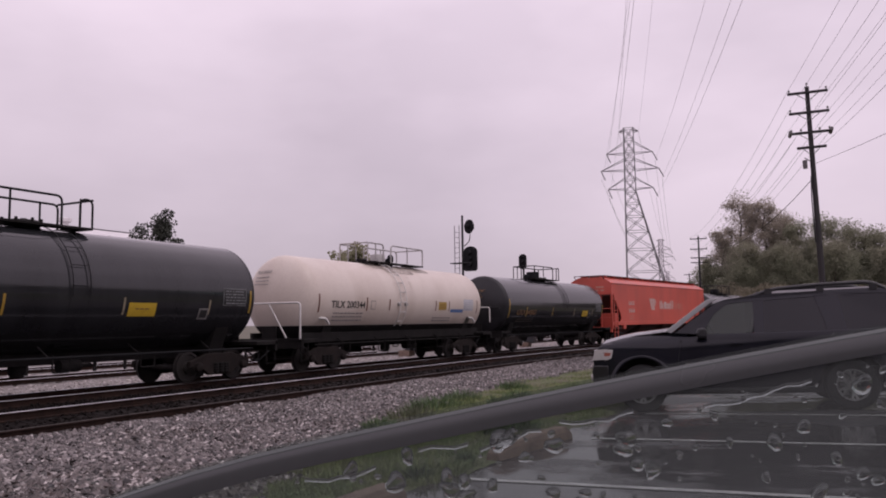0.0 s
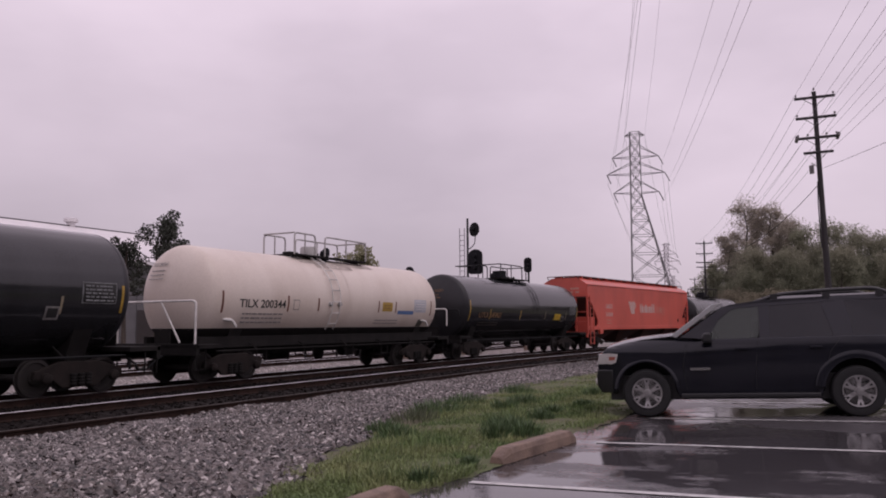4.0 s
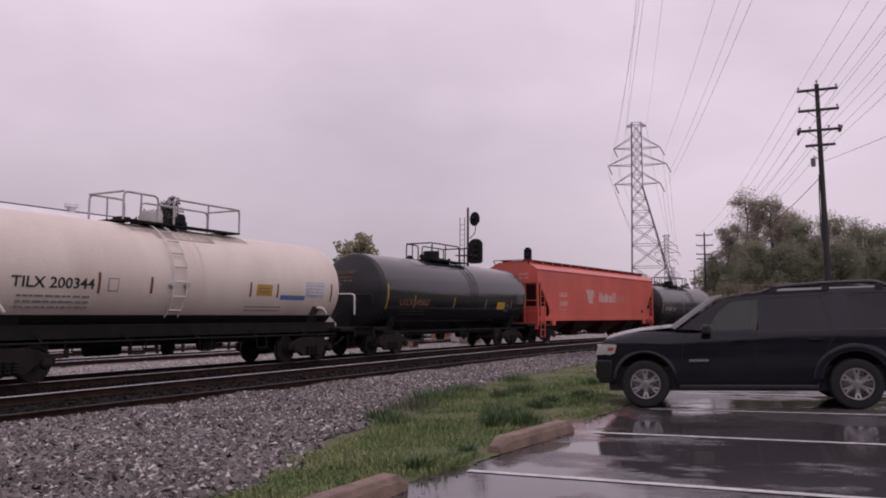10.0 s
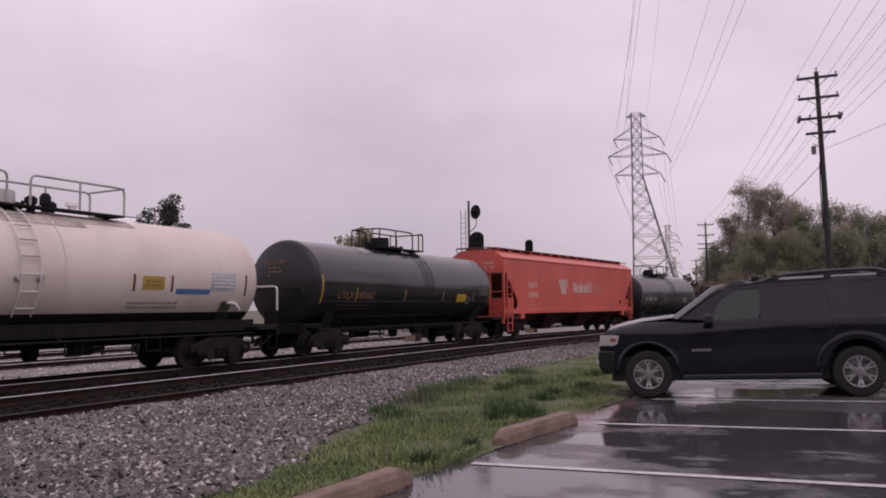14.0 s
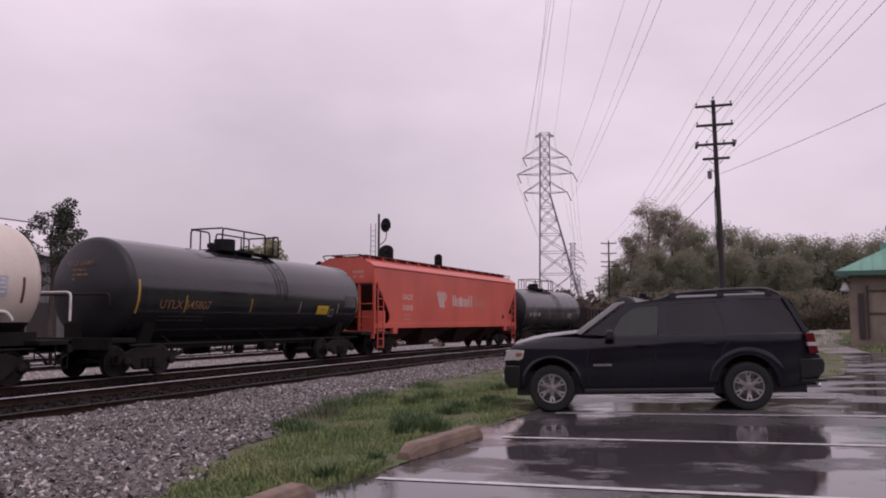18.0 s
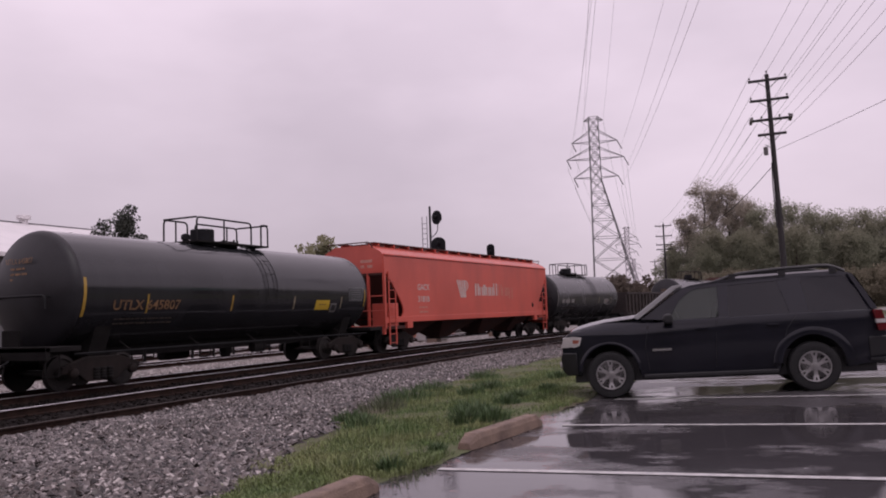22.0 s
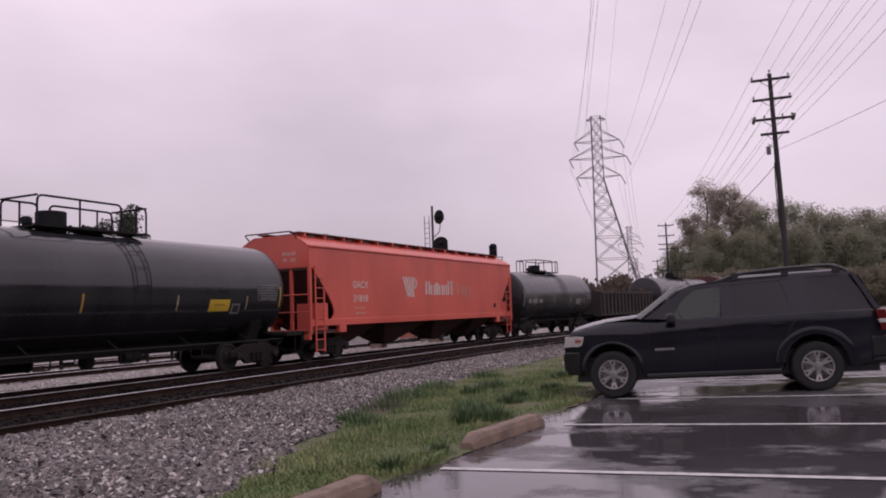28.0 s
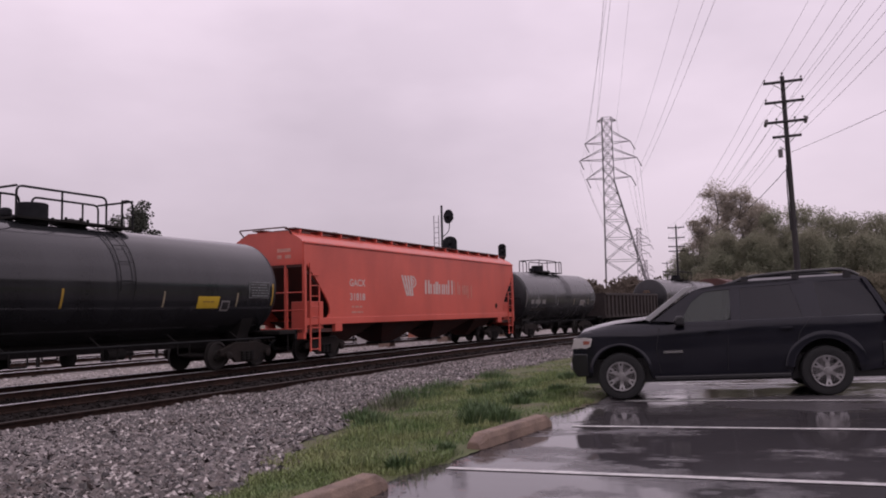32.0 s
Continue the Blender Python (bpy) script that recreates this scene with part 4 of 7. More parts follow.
def hopper_car(x, half):
    t = thing("hopper_car", "orange-red covered hopper car with white lettering on its flat side", "hopper car", pose(x, TRAIN_Y, RAIL_Z), "train cars")
    W = 1.52
    for sy in (-1, 1):
        scoop = [(0.0, 3.38), (0.16, 3.30), (0.50, 2.98), (0.85, 2.62), (1.15, 2.28), (1.38, 1.98), (1.46, 1.78), (1.44, 1.62), (1.30, 1.46)]
        side = [(-half, 4.04)] + [(-half + d, z) for d, z in scoop] + [(half - d, z) for d, z in reversed(scoop)] + [(half, 4.04)]
        part("side_sheet", Shape().prism(side, "y", sy * W - 0.03, sy * W + 0.03), M_RED, t, "orange-red side sheet")
        part("side_sill", Shape().box(-half + 0.1, half - 0.1, sy * W - 0.05, sy * W + 0.08, 1.24, 1.48), M_RED, t, bevel=0.015)
        part("top_chord", Shape().box(-half, half, sy * W - 0.07, sy * W + 0.07, 3.99, 4.09), M_RED, t, "rolled top edge", bevel=0.04)
        for sx in (-1, 1):
            part("sill_pad", Shape().box(sx * (half - 1.95) - 0.22, sx * (half - 1.95) + 0.22, sy * W - 0.06, sy * W + 0.10, 0.98, 1.32), M_RED, t, bevel=0.02)
            # corner posts, ladders and end rails
            part("corner_post", Shape().box(sx * (half - 0.06) - 0.06, sx * (half - 0.06) + 0.06, sy * W - 0.05, sy * W + 0.05, 1.0, 3.45), M_RED, t)
            for dx in (0.30, 0.80):
                part("ladder_stile", Shape().box(sx * (half - dx) - 0.03, sx * (half - dx) + 0.03, sy * (W + 0.06) - 0.02, sy * (W + 0.06) + 0.02, 0.35, 3.35 if dx < 0.5 else 2.6), M_RED, t)
            for k in range(8):
                z = 0.42 + k * 0.36
                pipe([(sx * (half - 0.30), sy * (W + 0.06), z), (sx * (half - 0.80), sy * (W + 0.06), z)], 0.018, M_RED, t, "ladder_rung", n=6)
    # roof with a flat crown and running boards
    arc = [(W, 4.06), (1.40, 4.17), (1.15, 4.31), (0.85, 4.45)]
    roof = arc + [(-p, q) for p, q in reversed(arc)]
    part("roof", Shape().prism(roof, "x", -half, half), M_RED, t, "rounded orange-red roof", smooth=True)
    hatch = part("hatch_trough", Shape().box(-half + 0.7, half - 0.7, -0.35, 0.35, 4.50, 4.60), M_REDDARK, t, bevel=0.02)
    for sy in (-0.72, 0.72):
        part("running_board", Shape().box(-half + 0.3, half - 0.3, sy - 0.22, sy + 0.22, 4.57, 4.61), M_REDDARK, t, "dark red roof walkway")
        for k in range(15):
            xx = -half + 0.6 + k * (2 * half - 1.2) / 14
            part("board_bracket", Shape().box(xx - 0.03, xx + 0.03, sy - 0.25, sy + 0.25, 4.40, 4.57), M_RED, t)
    for sx in (-1, 1):
        pipe(bend([(sx * (half - 0.1), -1.05, 4.25), (sx * (half + 0.28), -1.05, 4.56), (sx * (half + 0.28), 1.05, 4.56), (sx * (half - 0.1), 1.05, 4.25)], 0.1), 0.025, M_REDDARK, t, "roof_rail")
        # end: upper bulkhead, slope sheet, lower platform
        part("end_bulkhead", Shape().prism([(-W, 3.30), (W, 3.30)] + [(p, q + 0.012) for p, q in roof], "x", sx * half - 0.03, sx * half + 0.03), M_RED, t)
        sl = Shape().prism([(sx * half, 3.32), (sx * (half - 2.3), 1.55), (sx * (half - 2.3), 1.45), (sx * half, 3.22)], "y", -W + 0.05, W - 0.05)
        part("slope_sheet", sl, M_REDDARK, t, "dark red sloping hopper end")
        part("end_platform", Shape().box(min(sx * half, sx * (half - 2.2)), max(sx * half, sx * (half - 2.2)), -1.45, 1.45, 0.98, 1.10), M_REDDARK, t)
        part("end_sill", Shape().box(min(sx * half, sx * (half - 0.14)), max(sx * half, sx * (half - 0.14)), -1.52, 1.52, 0.78, 1.14), M_RED, t, bevel=0.015)
        part("end_box", Shape().box(min(sx * (half - 0.5), sx * (half - 1.2)), max(sx * (half - 0.5), sx * (half - 1.2)), -1.46, -0.60, 1.1, 2.05), M_RED, t, bevel=0.02)
        for yy in (-0.75, 0.75):
            part("end_post", Shape().box(sx * (half - 0.05) - 0.05, sx * (half - 0.05) + 0.05, yy - 0.05, yy + 0.05, 1.1, 3.35), M_RED, t)
        for zz in (1.75, 2.35):
            pipe([(sx * half, -W, zz), (sx * half, W, zz)], 0.022, M_RED, t, "end_grab")
        part("brake_wheel", Shape().lathe([(-0.02, 0.24), (0.02, 0.28), (0.02, 0.22)], 20, "x", (sx * (half + 0.08), 0.45, 2.5)), M_UNDER, t)
        bogie(sx * (half - 1.75), t)
        coupler(sx * half, sx, t)
    part("centre_sill", Shape().box(-half + 0.1, half - 0.1, -0.2, 0.2, 0.86, 1.10), M_UNDER, t)
    for xc, wide, foot in ((-5.75, 1.6, 0.35), (-1.95, 2.1, 0.45), (2.35, 2.1, 0.45), (6.0, 1.4, 0.35)):
        s = Shape()
        s.add([(xc - wide, -1.45, 1.35), (xc + wide, -1.45, 1.35), (xc + wide, 1.45, 1.35), (xc - wide, 1.45, 1.35), (xc - foot, -0.32, 0.42), (xc + foot, -0.32, 0.42), (xc + foot, 0.32, 0.42), (xc - foot, 0.32, 0.42)],
              [(0, 1, 2, 3), (7, 6, 5, 4), (0, 4, 5, 1), (1, 5, 6, 2), (2, 6, 7, 3), (3, 7, 4, 0)])
        hp = part("hopper_bay", s, M_REDDARK, t, "dark red discharge hopper")
        part("outlet_gate", Shape().box(xc - foot - 0.05, xc + foot + 0.05, -0.40, 0.40, 0.33, 0.415), M_UNDER, hp)
    # lettering
    y = -W - 0.036
    words("lettering", "GACX", 0.36, M_PALETEXT, t, pose(-5.95, y, 2.72), 1.05, "pale reporting mark", 0.006)
    words("lettering", "31818", 0.36, M_PALETEXT, t, pose(-5.95, y, 2.20), 1.0, "pale car number", 0.006)
    bars("small_print", 3, 0.8, 0.2, 0.07, M_FADETEXT, t, pose(-5.95, y, 1.85), seed=21)
    bars("end_print", 2, 0.62, 0.22, 0.12, M_FADETEXT, t, pose(-half - 0.036, -0.75, 3.80, 0, 0, -90), seed=22)
    # company lettering, as plain bars of each letter's size
    for x0, x1, z0, z1, w, m in ((-0.75, -0.33, 2.38, 2.98, 0.14, M_PALETEXT), (-0.27, 0.14, 2.38, 2.82, 0.13, M_PALETEXT), (0.20, 0.47, 2.38, 2.93, 0.12, M_PALETEXT),
                                 (0.53, 0.92, 2.38, 2.82, 0.13, M_PALETEXT), (0.98, 1.34, 2.38, 2.82, 0.13, M_PALETEXT), (1.42, 1.88, 2.38, 3.02, 0.13, M_PALETEXT),
                                 (2.02, 2.46, 2.38, 2.98, 0.08, M_FADETEXT), (2.56, 2.98, 2.38, 2.82, 0.08, M_FADETEXT), (3.08, 3.34, 2.38, 2.82, 0.08, M_FADETEXT), (3.44, 3.90, 2.22, 2.82, 0.08, M_FADETEXT)):
        for a in (x0, x1 - w):
            part("letter_block", Shape().box(a, a + w, y - 0.002, y + 0.002, z0, z1), m, t, "plain pale letter bar")
    for k in range(4):
        s = Shape().add([(-2.75 + k * 0.24, y, 3.12), (-2.60 + k * 0.24, y, 3.12), (-2.22 + k * 0.15, y, 2.28), (-2.34 + k * 0.15, y, 2.28)], [(0, 1, 2, 3)])
        part("emblem_stripe", s, M_PALETEXT, t)
    for r0, r1 in ((0.14, 0.22), (0.31, 0.40)):
        vs = [(-1.90 + q * math.cos(radians(a)), y, 2.86 + 0.64 * q * math.sin(radians(a))) for a in range(-90, 91, 15) for q in (r0, r1)]
        part("emblem_curve", Shape().add(vs, [(2 * i, 2 * i + 1, 2 * i + 3, 2 * i + 2) for i in range(12)]), M_PALETEXT, t)
    part("vent_hole", Shape().lathe([(-0.02, 0.13), (0.0, 0.13), (0.0, 0.0)], 14, "y", (6.8, y + 0.01, 1.85)), M_UNDER, t)
    return t


def gondola(x, half):
    t = thing("gondola_car", "dark rust-brown open gondola car with ribbed sides", "gondola car", pose(x, TRAIN_Y, RAIL_Z), "train cars")
    for sy in (-1.48, 1.48):
        part("side_sheet", Shape().box(-half, half, sy - 0.02, sy + 0.02, 1.0, 2.55), M_RUSTGON, t)
        part("top_chord", Shape().box(-half, half, sy - 0.09, sy + 0.09, 2.50, 2.66), M_RUSTGON, t, bevel=0.02)
        part("side_sill", Shape().box(-half, half, sy - 0.08, sy + 0.08, 0.95, 1.15), M_RUSTGON, t)
        for k in range(15):
            xx = -half + 0.35 + k * (2 * half - 0.7) / 14
            part("side_rib", Shape().box(xx - 0.09, xx + 0.09, sy - (0.14 if sy < 0 else 0.0), sy + (0.0 if sy < 0 else 0.14), 1.0, 2.5), M_RUSTGON, t)
    part("floor_plate", Shape().box(-half, half, -1.46, 1.46, 1.05, 1.12), M_RUSTGON, t)
    for sx in (-1, 1):
        part("end_sheet", Shape().box(sx * half - 0.04, sx * half + 0.04, -1.5, 1.5, 0.9, 2.66), M_RUSTGON, t)
        bogie(sx * (half - 1.8), t)
        coupler(sx * half, sx, t)
    part("centre_sill", Shape().box(-half + 0.1, half - 0.1, -0.28, 0.28, 0.72, 1.05), M_UNDER, t)
    part("scrap_load", Shape().prism([(-half + 0.4, 1.2), (half - 0.4, 1.2), (half - 1.2, 2.2), (0.5, 2.4), (-half + 1.4, 2.1)], "y", -1.4, 1.4), M_RUSTGON, t)
    return t


def box_car(x, half):
    t = thing("box_car", "dull red covered freight car behind the gondola", "freight car", pose(x, TRAIN_Y, RAIL_Z), "train cars")
    part("body", Shape().prism([(-1.5, 1.0), (1.5, 1.0), (1.5, 4.0), (0.6, 4.3), (-0.6, 4.3), (-1.5, 4.0)], "x", -half, half), M_REDDARK, t, bevel=0.03)
    part("door", Shape().box(-1.5, 1.5, -1.56, -1.5, 1.1, 3.8), M_RUSTGON, t)
    part("centre_sill", Shape().box(-half + 0.1, half - 0.1, -0.28, 0.28, 0.72, 1.05), M_UNDER, t)
    for sx in (-1, 1):
        bogie(sx * (half - 1.9), t)
        coupler(sx * half, sx, t)
    return t


# Mid-length of each car along the track at the reference moment, and its half length.
TRAIN = [
    (tank_car("black tank car with a yellow panel and white data panel", -17.7, 7.55, 1.5, 2.45, M_BLACKTANK, "plain"), -17.7),
    (tank_car("cream-white tank car with black belly and grey top rails", -1.73, 7.22, 1.5, 2.45, M_WHITETANK, "white"), -1.73),
    (tank_car("black tank car with amber number and yellow marks", 14.25, 7.55, 1.5, 2.45, M_BLACKTANK, "amber"), 14.25),
    (hopper_car(31.55, 9.15), 31.55),
    (tank_car("dusty dark grey tank car with a railed top walkway", 47.7, 6.2, 1.5, 2.35, M_GREYTANK, "dusty"), 47.7),
    (gondola(59.8, 5.2), 59.8),
    (tank_car("dark tank car partly hidden by a gondola", 73.6, 7.55, 1.5, 2.45, M_GREYTANK, "dusty"), 73.6),
    (box_car(90.0, 8.0), 90.0),
]


# ---- parked car ----
def arch(xc, r, zc, n=12):
    return [(xc + r * math.cos(math.pi * k / n), zc + r * math.sin(math.pi * k / n)) for k in range(n + 1)]


def suv():
    t = thing("suv", "wet black four-door SUV parked across a bay line", "car", pose(13.19, 1.69, 0.412, 0, 0, 101.2) @ pose(0, 0, 0, 0, 1.6, 0))
    R, FX, RX = 0.355, 1.445, -1.445

    def half_width(x, z):
        """Plan taper towards the bumpers, and the curve of the sides."""
        w = 0.925 - 0.075 * max(0.0, (abs(x) - 1.5) / 0.9) ** 2 - (0.20 if x > 0 else 0.07) * max(0.0, (abs(x) - 2.0) / 0.5) ** 2
        if x > 0.85 and z > 0.96:
            w -= 6.5 * (z - 0.96) ** 2
        if z > 0.98:
            w -= 0.10 * (z - 0.98) + 0.28 * max(0.0, z - 1.10)
        else:
            w -= 0.16 * (0.98 - z) ** 2
        return w

    def slab(poly, shrink=0.0, zs=(), xs=()):
        """A side outline drawn out to the car's width, cut into strips and bent to the body's curve."""
        me = Shape().prism(poly, "y", -1, 1).mesh("slab")
        bm = bmesh.new()
        bm.from_mesh(me)
        for z in zs:
            bmesh.ops.bisect_plane(bm, geom=bm.verts[:] + bm.edges[:] + bm.faces[:], plane_co=(0, 0, z), plane_no=(0, 0, 1))
        for x in xs:
            bmesh.ops.bisect_plane(bm, geom=bm.verts[:] + bm.edges[:] + bm.faces[:], plane_co=(x, 0, 0), plane_no=(1, 0, 0))
        for v in bm.verts:
            v.co.y *= half_width(v.co.x, v.co.z) - shrink
        for f in bm.faces:
            f.smooth = True
        bm.to_mesh(me)
        bm.free()
        me.set_sharp_from_angle(angle=radians(32))
        return me

    def opening(ax):
        return [(ax - 0.43 * math.cos(math.pi * k / 14), 0.38 + 0.45 * math.sin(math.pi * k / 14)) for k in range(15)]

    # lower body with wheel openings, bonnet and tail
    low = [(2.10, 0.40), (2.17, 0.60), (2.16, 0.80), (2.11, 0.95), (2.01, 1.04), (1.75, 1.105), (1.49, 1.150), (0.97, 1.195), (0.72, 1.14), (-2.33, 1.14), (-2.38, 1.02), (-2.42, 0.84),
           (-2.50, 0.79), (-2.54, 0.64), (-2.50, 0.47), (-2.40, 0.37), (-1.90, 0.33)]
    low += opening(RX) + [(-0.98, 0.29), (0.98, 0.29)] + opening(FX) + [(1.90, 0.34)]
    part("body", slab(low, 0.0, (0.45, 0.6, 0.75, 0.9, 0.99, 1.03, 1.07, 1.11, 1.15, 1.19), (-2.3, -2.1, -1.9, -1.6, -0.5, 0.5, 1.6, 1.8, 2.0)), M_CAR, t, "glossy wet black body shell", bevel=0.03)
    bon, rows = Shape(), ((2.06, 1.00, 0.50), (2.0, 1.045, 0.58), (1.75, 1.108, 0.66), (1.49, 1.153, 0.70), (1.2, 1.178, 0.72), (0.97, 1.199, 0.73))
    for x, z, w in rows:
        bon.v += [(x + 0.02 * (1 - abs(k) / 6), w * k / 6, z + 0.042 * (1 - (k / 6) ** 2)) for k in range(-6, 7)]
    bon.f = [(i * 13 + j, i * 13 + j + 1, i * 13 + 14 + j, i * 13 + 13 + j) for i in range(5) for j in range(12)]
    part("bonnet", bon, M_CAR, t, "domed wet black bonnet", smooth=True)
    part("underbody", Shape().box(-2.3, 2.0, -0.72, 0.72, 0.24, 0.60), M_CARTRIM, t)
    # cabin
    cab = [(0.97, 1.13), (0.62, 1.38), (0.32, 1.585), (0.18, 1.64), (-0.26, 1.69), (-1.31, 1.715), (-1.95, 1.715), (-2.10, 1.67), (-2.25, 1.40), (-2.36, 1.13)]
    top = [(0.30, 1.60), (0.18, 1.64), (-0.26, 1.69), (-1.31, 1.715), (-1.95, 1.715), (-2.10, 1.67), (-2.06, 1.63), (-1.3, 1.665), (-0.26, 1.64)]
    part("roof", slab(top, 0.012, (1.65,), (-1.9, -1.2, -0.5)), M_CAR, t, "wet black roof", bevel=0.015)
    sill = [(0.54, 1.13), (0.35, 1.42), (0.17, 1.56), (0.08, 1.585), (-0.25, 1.60), (-1.25, 1.632), (-1.99, 1.640), (-2.02, 1.60), (-2.14, 1.42), (-2.24, 1.13)]

    def frame_strip(name, outer, inner, sy, label=""):
        """A pressed frame between two lines of the flank, following the body's curve."""
        s, n = Shape(), len(outer)
        for d in (0.012, 0.055):
            for line in (outer, inner):
                s.v += [(x, sy * (half_width(x, z) - d), z) for x, z in line]
        for i in range(n - 1):
            s.f += [(i, i + 1, n + i + 1, n + i), (2 * n + i, 3 * n + i, 3 * n + i + 1, 2 * n + i + 1), (i, 2 * n + i, 2 * n + i + 1, i + 1), (n + i, n + i + 1, 3 * n + i + 1, 3 * n + i)]
        part(name, s, M_CAR, t, label, smooth=True)

    for sy in (-1, 1):
        frame_strip("side_frame", cab, sill, sy, "black windscreen pillar, roof rail and tail pillar")
        frame_strip("door_pillar", [(-0.19, 1.13), (-0.21, 1.38), (-0.22, 1.61)], [(-0.33, 1.13), (-0.35, 1.38), (-0.37, 1.61)], sy)
        frame_strip("rear_pillar", [(-1.18, 1.13), (-1.13, 1.38), (-1.06, 1.64)], [(-1.44, 1.13), (-1.42, 1.38), (-1.38, 1.65)], sy)
        part("tailgate_post", Shape().add([(-2.10, sy * 0.56, 1.665), (-2.10, sy * 0.70, 1.665), (-2.36, sy * 0.84, 1.13), (-2.36, sy * 0.66, 1.13), (-2.04, sy * 0.56, 1.66), (-2.04, sy * 0.70, 1.66), (-2.28, sy * 0.84, 1.13), (-2.28, sy * 0.66, 1.13)],
                                          [(0, 1, 2, 3), (7, 6, 5, 4), (0, 4, 5, 1), (1, 5, 6, 2), (2, 6, 7, 3), (3, 7, 4, 0)]), M_CAR, t)
    part("roof_panel", Shape().prism([(-0.58, 1.70), (0.58, 1.70), (0.45, 1.745), (-0.45, 1.745)], "x", -1.95, -0.35), M_CAR, t, bevel=0.02)

    def skin(poly, sy, out, deep):
        """A block set into one flank, its outer face following the body's curve."""
        s = Shape()
        n = len(poly)
        for d in (out, -deep):
            s.v += [(x, sy * (half_width(x, z) + d), z) for x, z in poly]
        s.f = [tuple(range(n)), tuple(n + i for i in range(n - 1, -1, -1))] + [(i, (i + 1) % n, n + (i + 1) % n, n + i) for i in range(n)]
        return s

    def pane(name, poly, material, out, label):
        for sy in (-1, 1):
            s = Shape()
            n = len(poly)
            for d in (0.0, 0.014):
                s.v += [(x, sy * (half_width(x, z) - out - d), z) for x, z in poly]
            s.f += [tuple(range(n)), tuple(n + i for i in range(n - 1, -1, -1))] + [(i, (i + 1) % n, n + (i + 1) % n, n + i) for i in range(n)]
            part(name, s, material, t, label)

    pane("front_window", [(0.56, 1.135), (0.36, 1.42), (0.18, 1.565), (0.08, 1.60), (-0.24, 1.615), (-0.23, 1.38), (-0.17, 1.145)], M_GLASS, 0.022, "front door glass, rain scatter and sky sheen in its colour")
    pane("rear_window", [(-0.31, 1.135), (-0.33, 1.38), (-0.35, 1.62), (-1.08, 1.64), (-1.15, 1.38), (-1.20, 1.135)], M_PRIVACY, 0.020, "dark privacy glass")
    pane("quarter_window", [(-1.42, 1.135), (-1.40, 1.40), (-1.37, 1.65), (-2.00, 1.65), (-2.15, 1.42), (-2.25, 1.20), (-2.25, 1.135)], M_PRIVACY, 0.016, "dark privacy glass")
    part("windscreen", Shape().prism([(0.98, 1.165), (1.06, 1.20), (0.43, 1.652), (0.28, 1.668), (0.28, 1.645), (0.37, 1.61)], "y", -0.735, 0.735), M_WETGLASS, t, "rain-wet windscreen with sky sheen in its colour", bevel=0.006)
    rw = Shape().add([(-2.13, -0.6, 1.63), (-2.13, 0.6, 1.63), (-2.35, 0.7, 1.17), (-2.35, -0.7, 1.17)], [(0, 1, 2, 3)])
    rw.v = [(x - 0.03, y, z + 0.01) for x, y, z in rw.v]
    part("tail_window", rw, M_PRIVACY, t)
    for sy in (-1, 1):
        # pillars and trims
        part("door_line", Shape().tube([(-0.16, sy * (half_width(0, 1.08) + 0.001), 1.1), (-0.12, sy * 0.926, 0.75), (-0.10, sy * 0.912, 0.40)], 0.0035, 6), M_CARTRIM, t)
        part("door_line", Shape().tube([(-1.26, sy * (half_width(0, 1.08) + 0.001), 1.1), (-1.12, sy * 0.926, 0.92), (-0.98, sy * 0.914, 0.42)], 0.0035, 6), M_CARTRIM, t)
        part("door_line", Shape().tube([(0.84, sy * (half_width(0, 1.08) + 0.001), 1.08), (0.90, sy * 0.926, 0.75), (0.86, sy * 0.912, 0.40)], 0.0035, 6), M_CARTRIM, t)
        part("roof_rail", Shape().tube(bend([(-0.25, sy * 0.64, 1.68), (-0.50, sy * 0.64, 1.765), (-1.16, sy * 0.635, 1.80), (-1.85, sy * 0.63, 1.805), (-2.02, sy * 0.63, 1.70)], 0.14), 0.028, 8), M_CARTRIM, t, "black roof rail", smooth=True)
        for xx in (-0.45, -1.16, -1.86):
            part("rail_foot", Shape().box(xx - 0.05, xx + 0.05, sy * 0.65 - 0.025, sy * 0.65 + 0.025, 1.68, 1.775), M_CARTRIM, t)
        part("side_step", Shape().box(-0.95, 0.95, sy * 0.90 - 0.06, sy * 0.90 + 0.05, 0.28, 0.345), M_CARTRIM, t, bevel=0.015)
        mir = part("door_mirror", Shape().prism([(0.47, 1.09), (0.60, 1.09), (0.63, 1.16), (0.59, 1.235), (0.48, 1.235)], "y", sy * 0.95, sy * 1.11), M_CARTRIM, t, bevel=0.03)
        part("mirror_arm", Shape().box(0.48, 0.60, min(sy * 0.88, sy * 0.97), max(sy * 0.88, sy * 0.97), 1.08, 1.14), M_CARTRIM, mir)
        for xx in (-0.02, -1.02):
            part("door_handle", Shape().box(xx, xx + 0.17, sy * 0.925 - 0.02, sy * 0.925 + 0.025, 0.97, 1.005), M_CAR, t, bevel=0.008)
        part("side_badge", Shape().box(0.52, 0.80, sy * 0.926 - 0.008, sy * 0.926 + 0.010, 0.685, 0.72), M_CHROME, t, "chrome wing badge")
        # lamps
        hl = part("headlamp", skin([(2.18, 0.795), (2.125, 0.955), (1.97, 0.962), (1.85, 0.945), (1.885, 0.82), (1.95, 0.795)], sy, 0.008, 0.22), M_LENSW, t, "clear wrapround headlamp", bevel=0.008)
        part("indicator", skin([(1.99, 0.855), (1.985, 0.912), (1.885, 0.905), (1.905, 0.858)], sy, 0.013, 0.02), M_LENSA, hl, "amber turn signal")
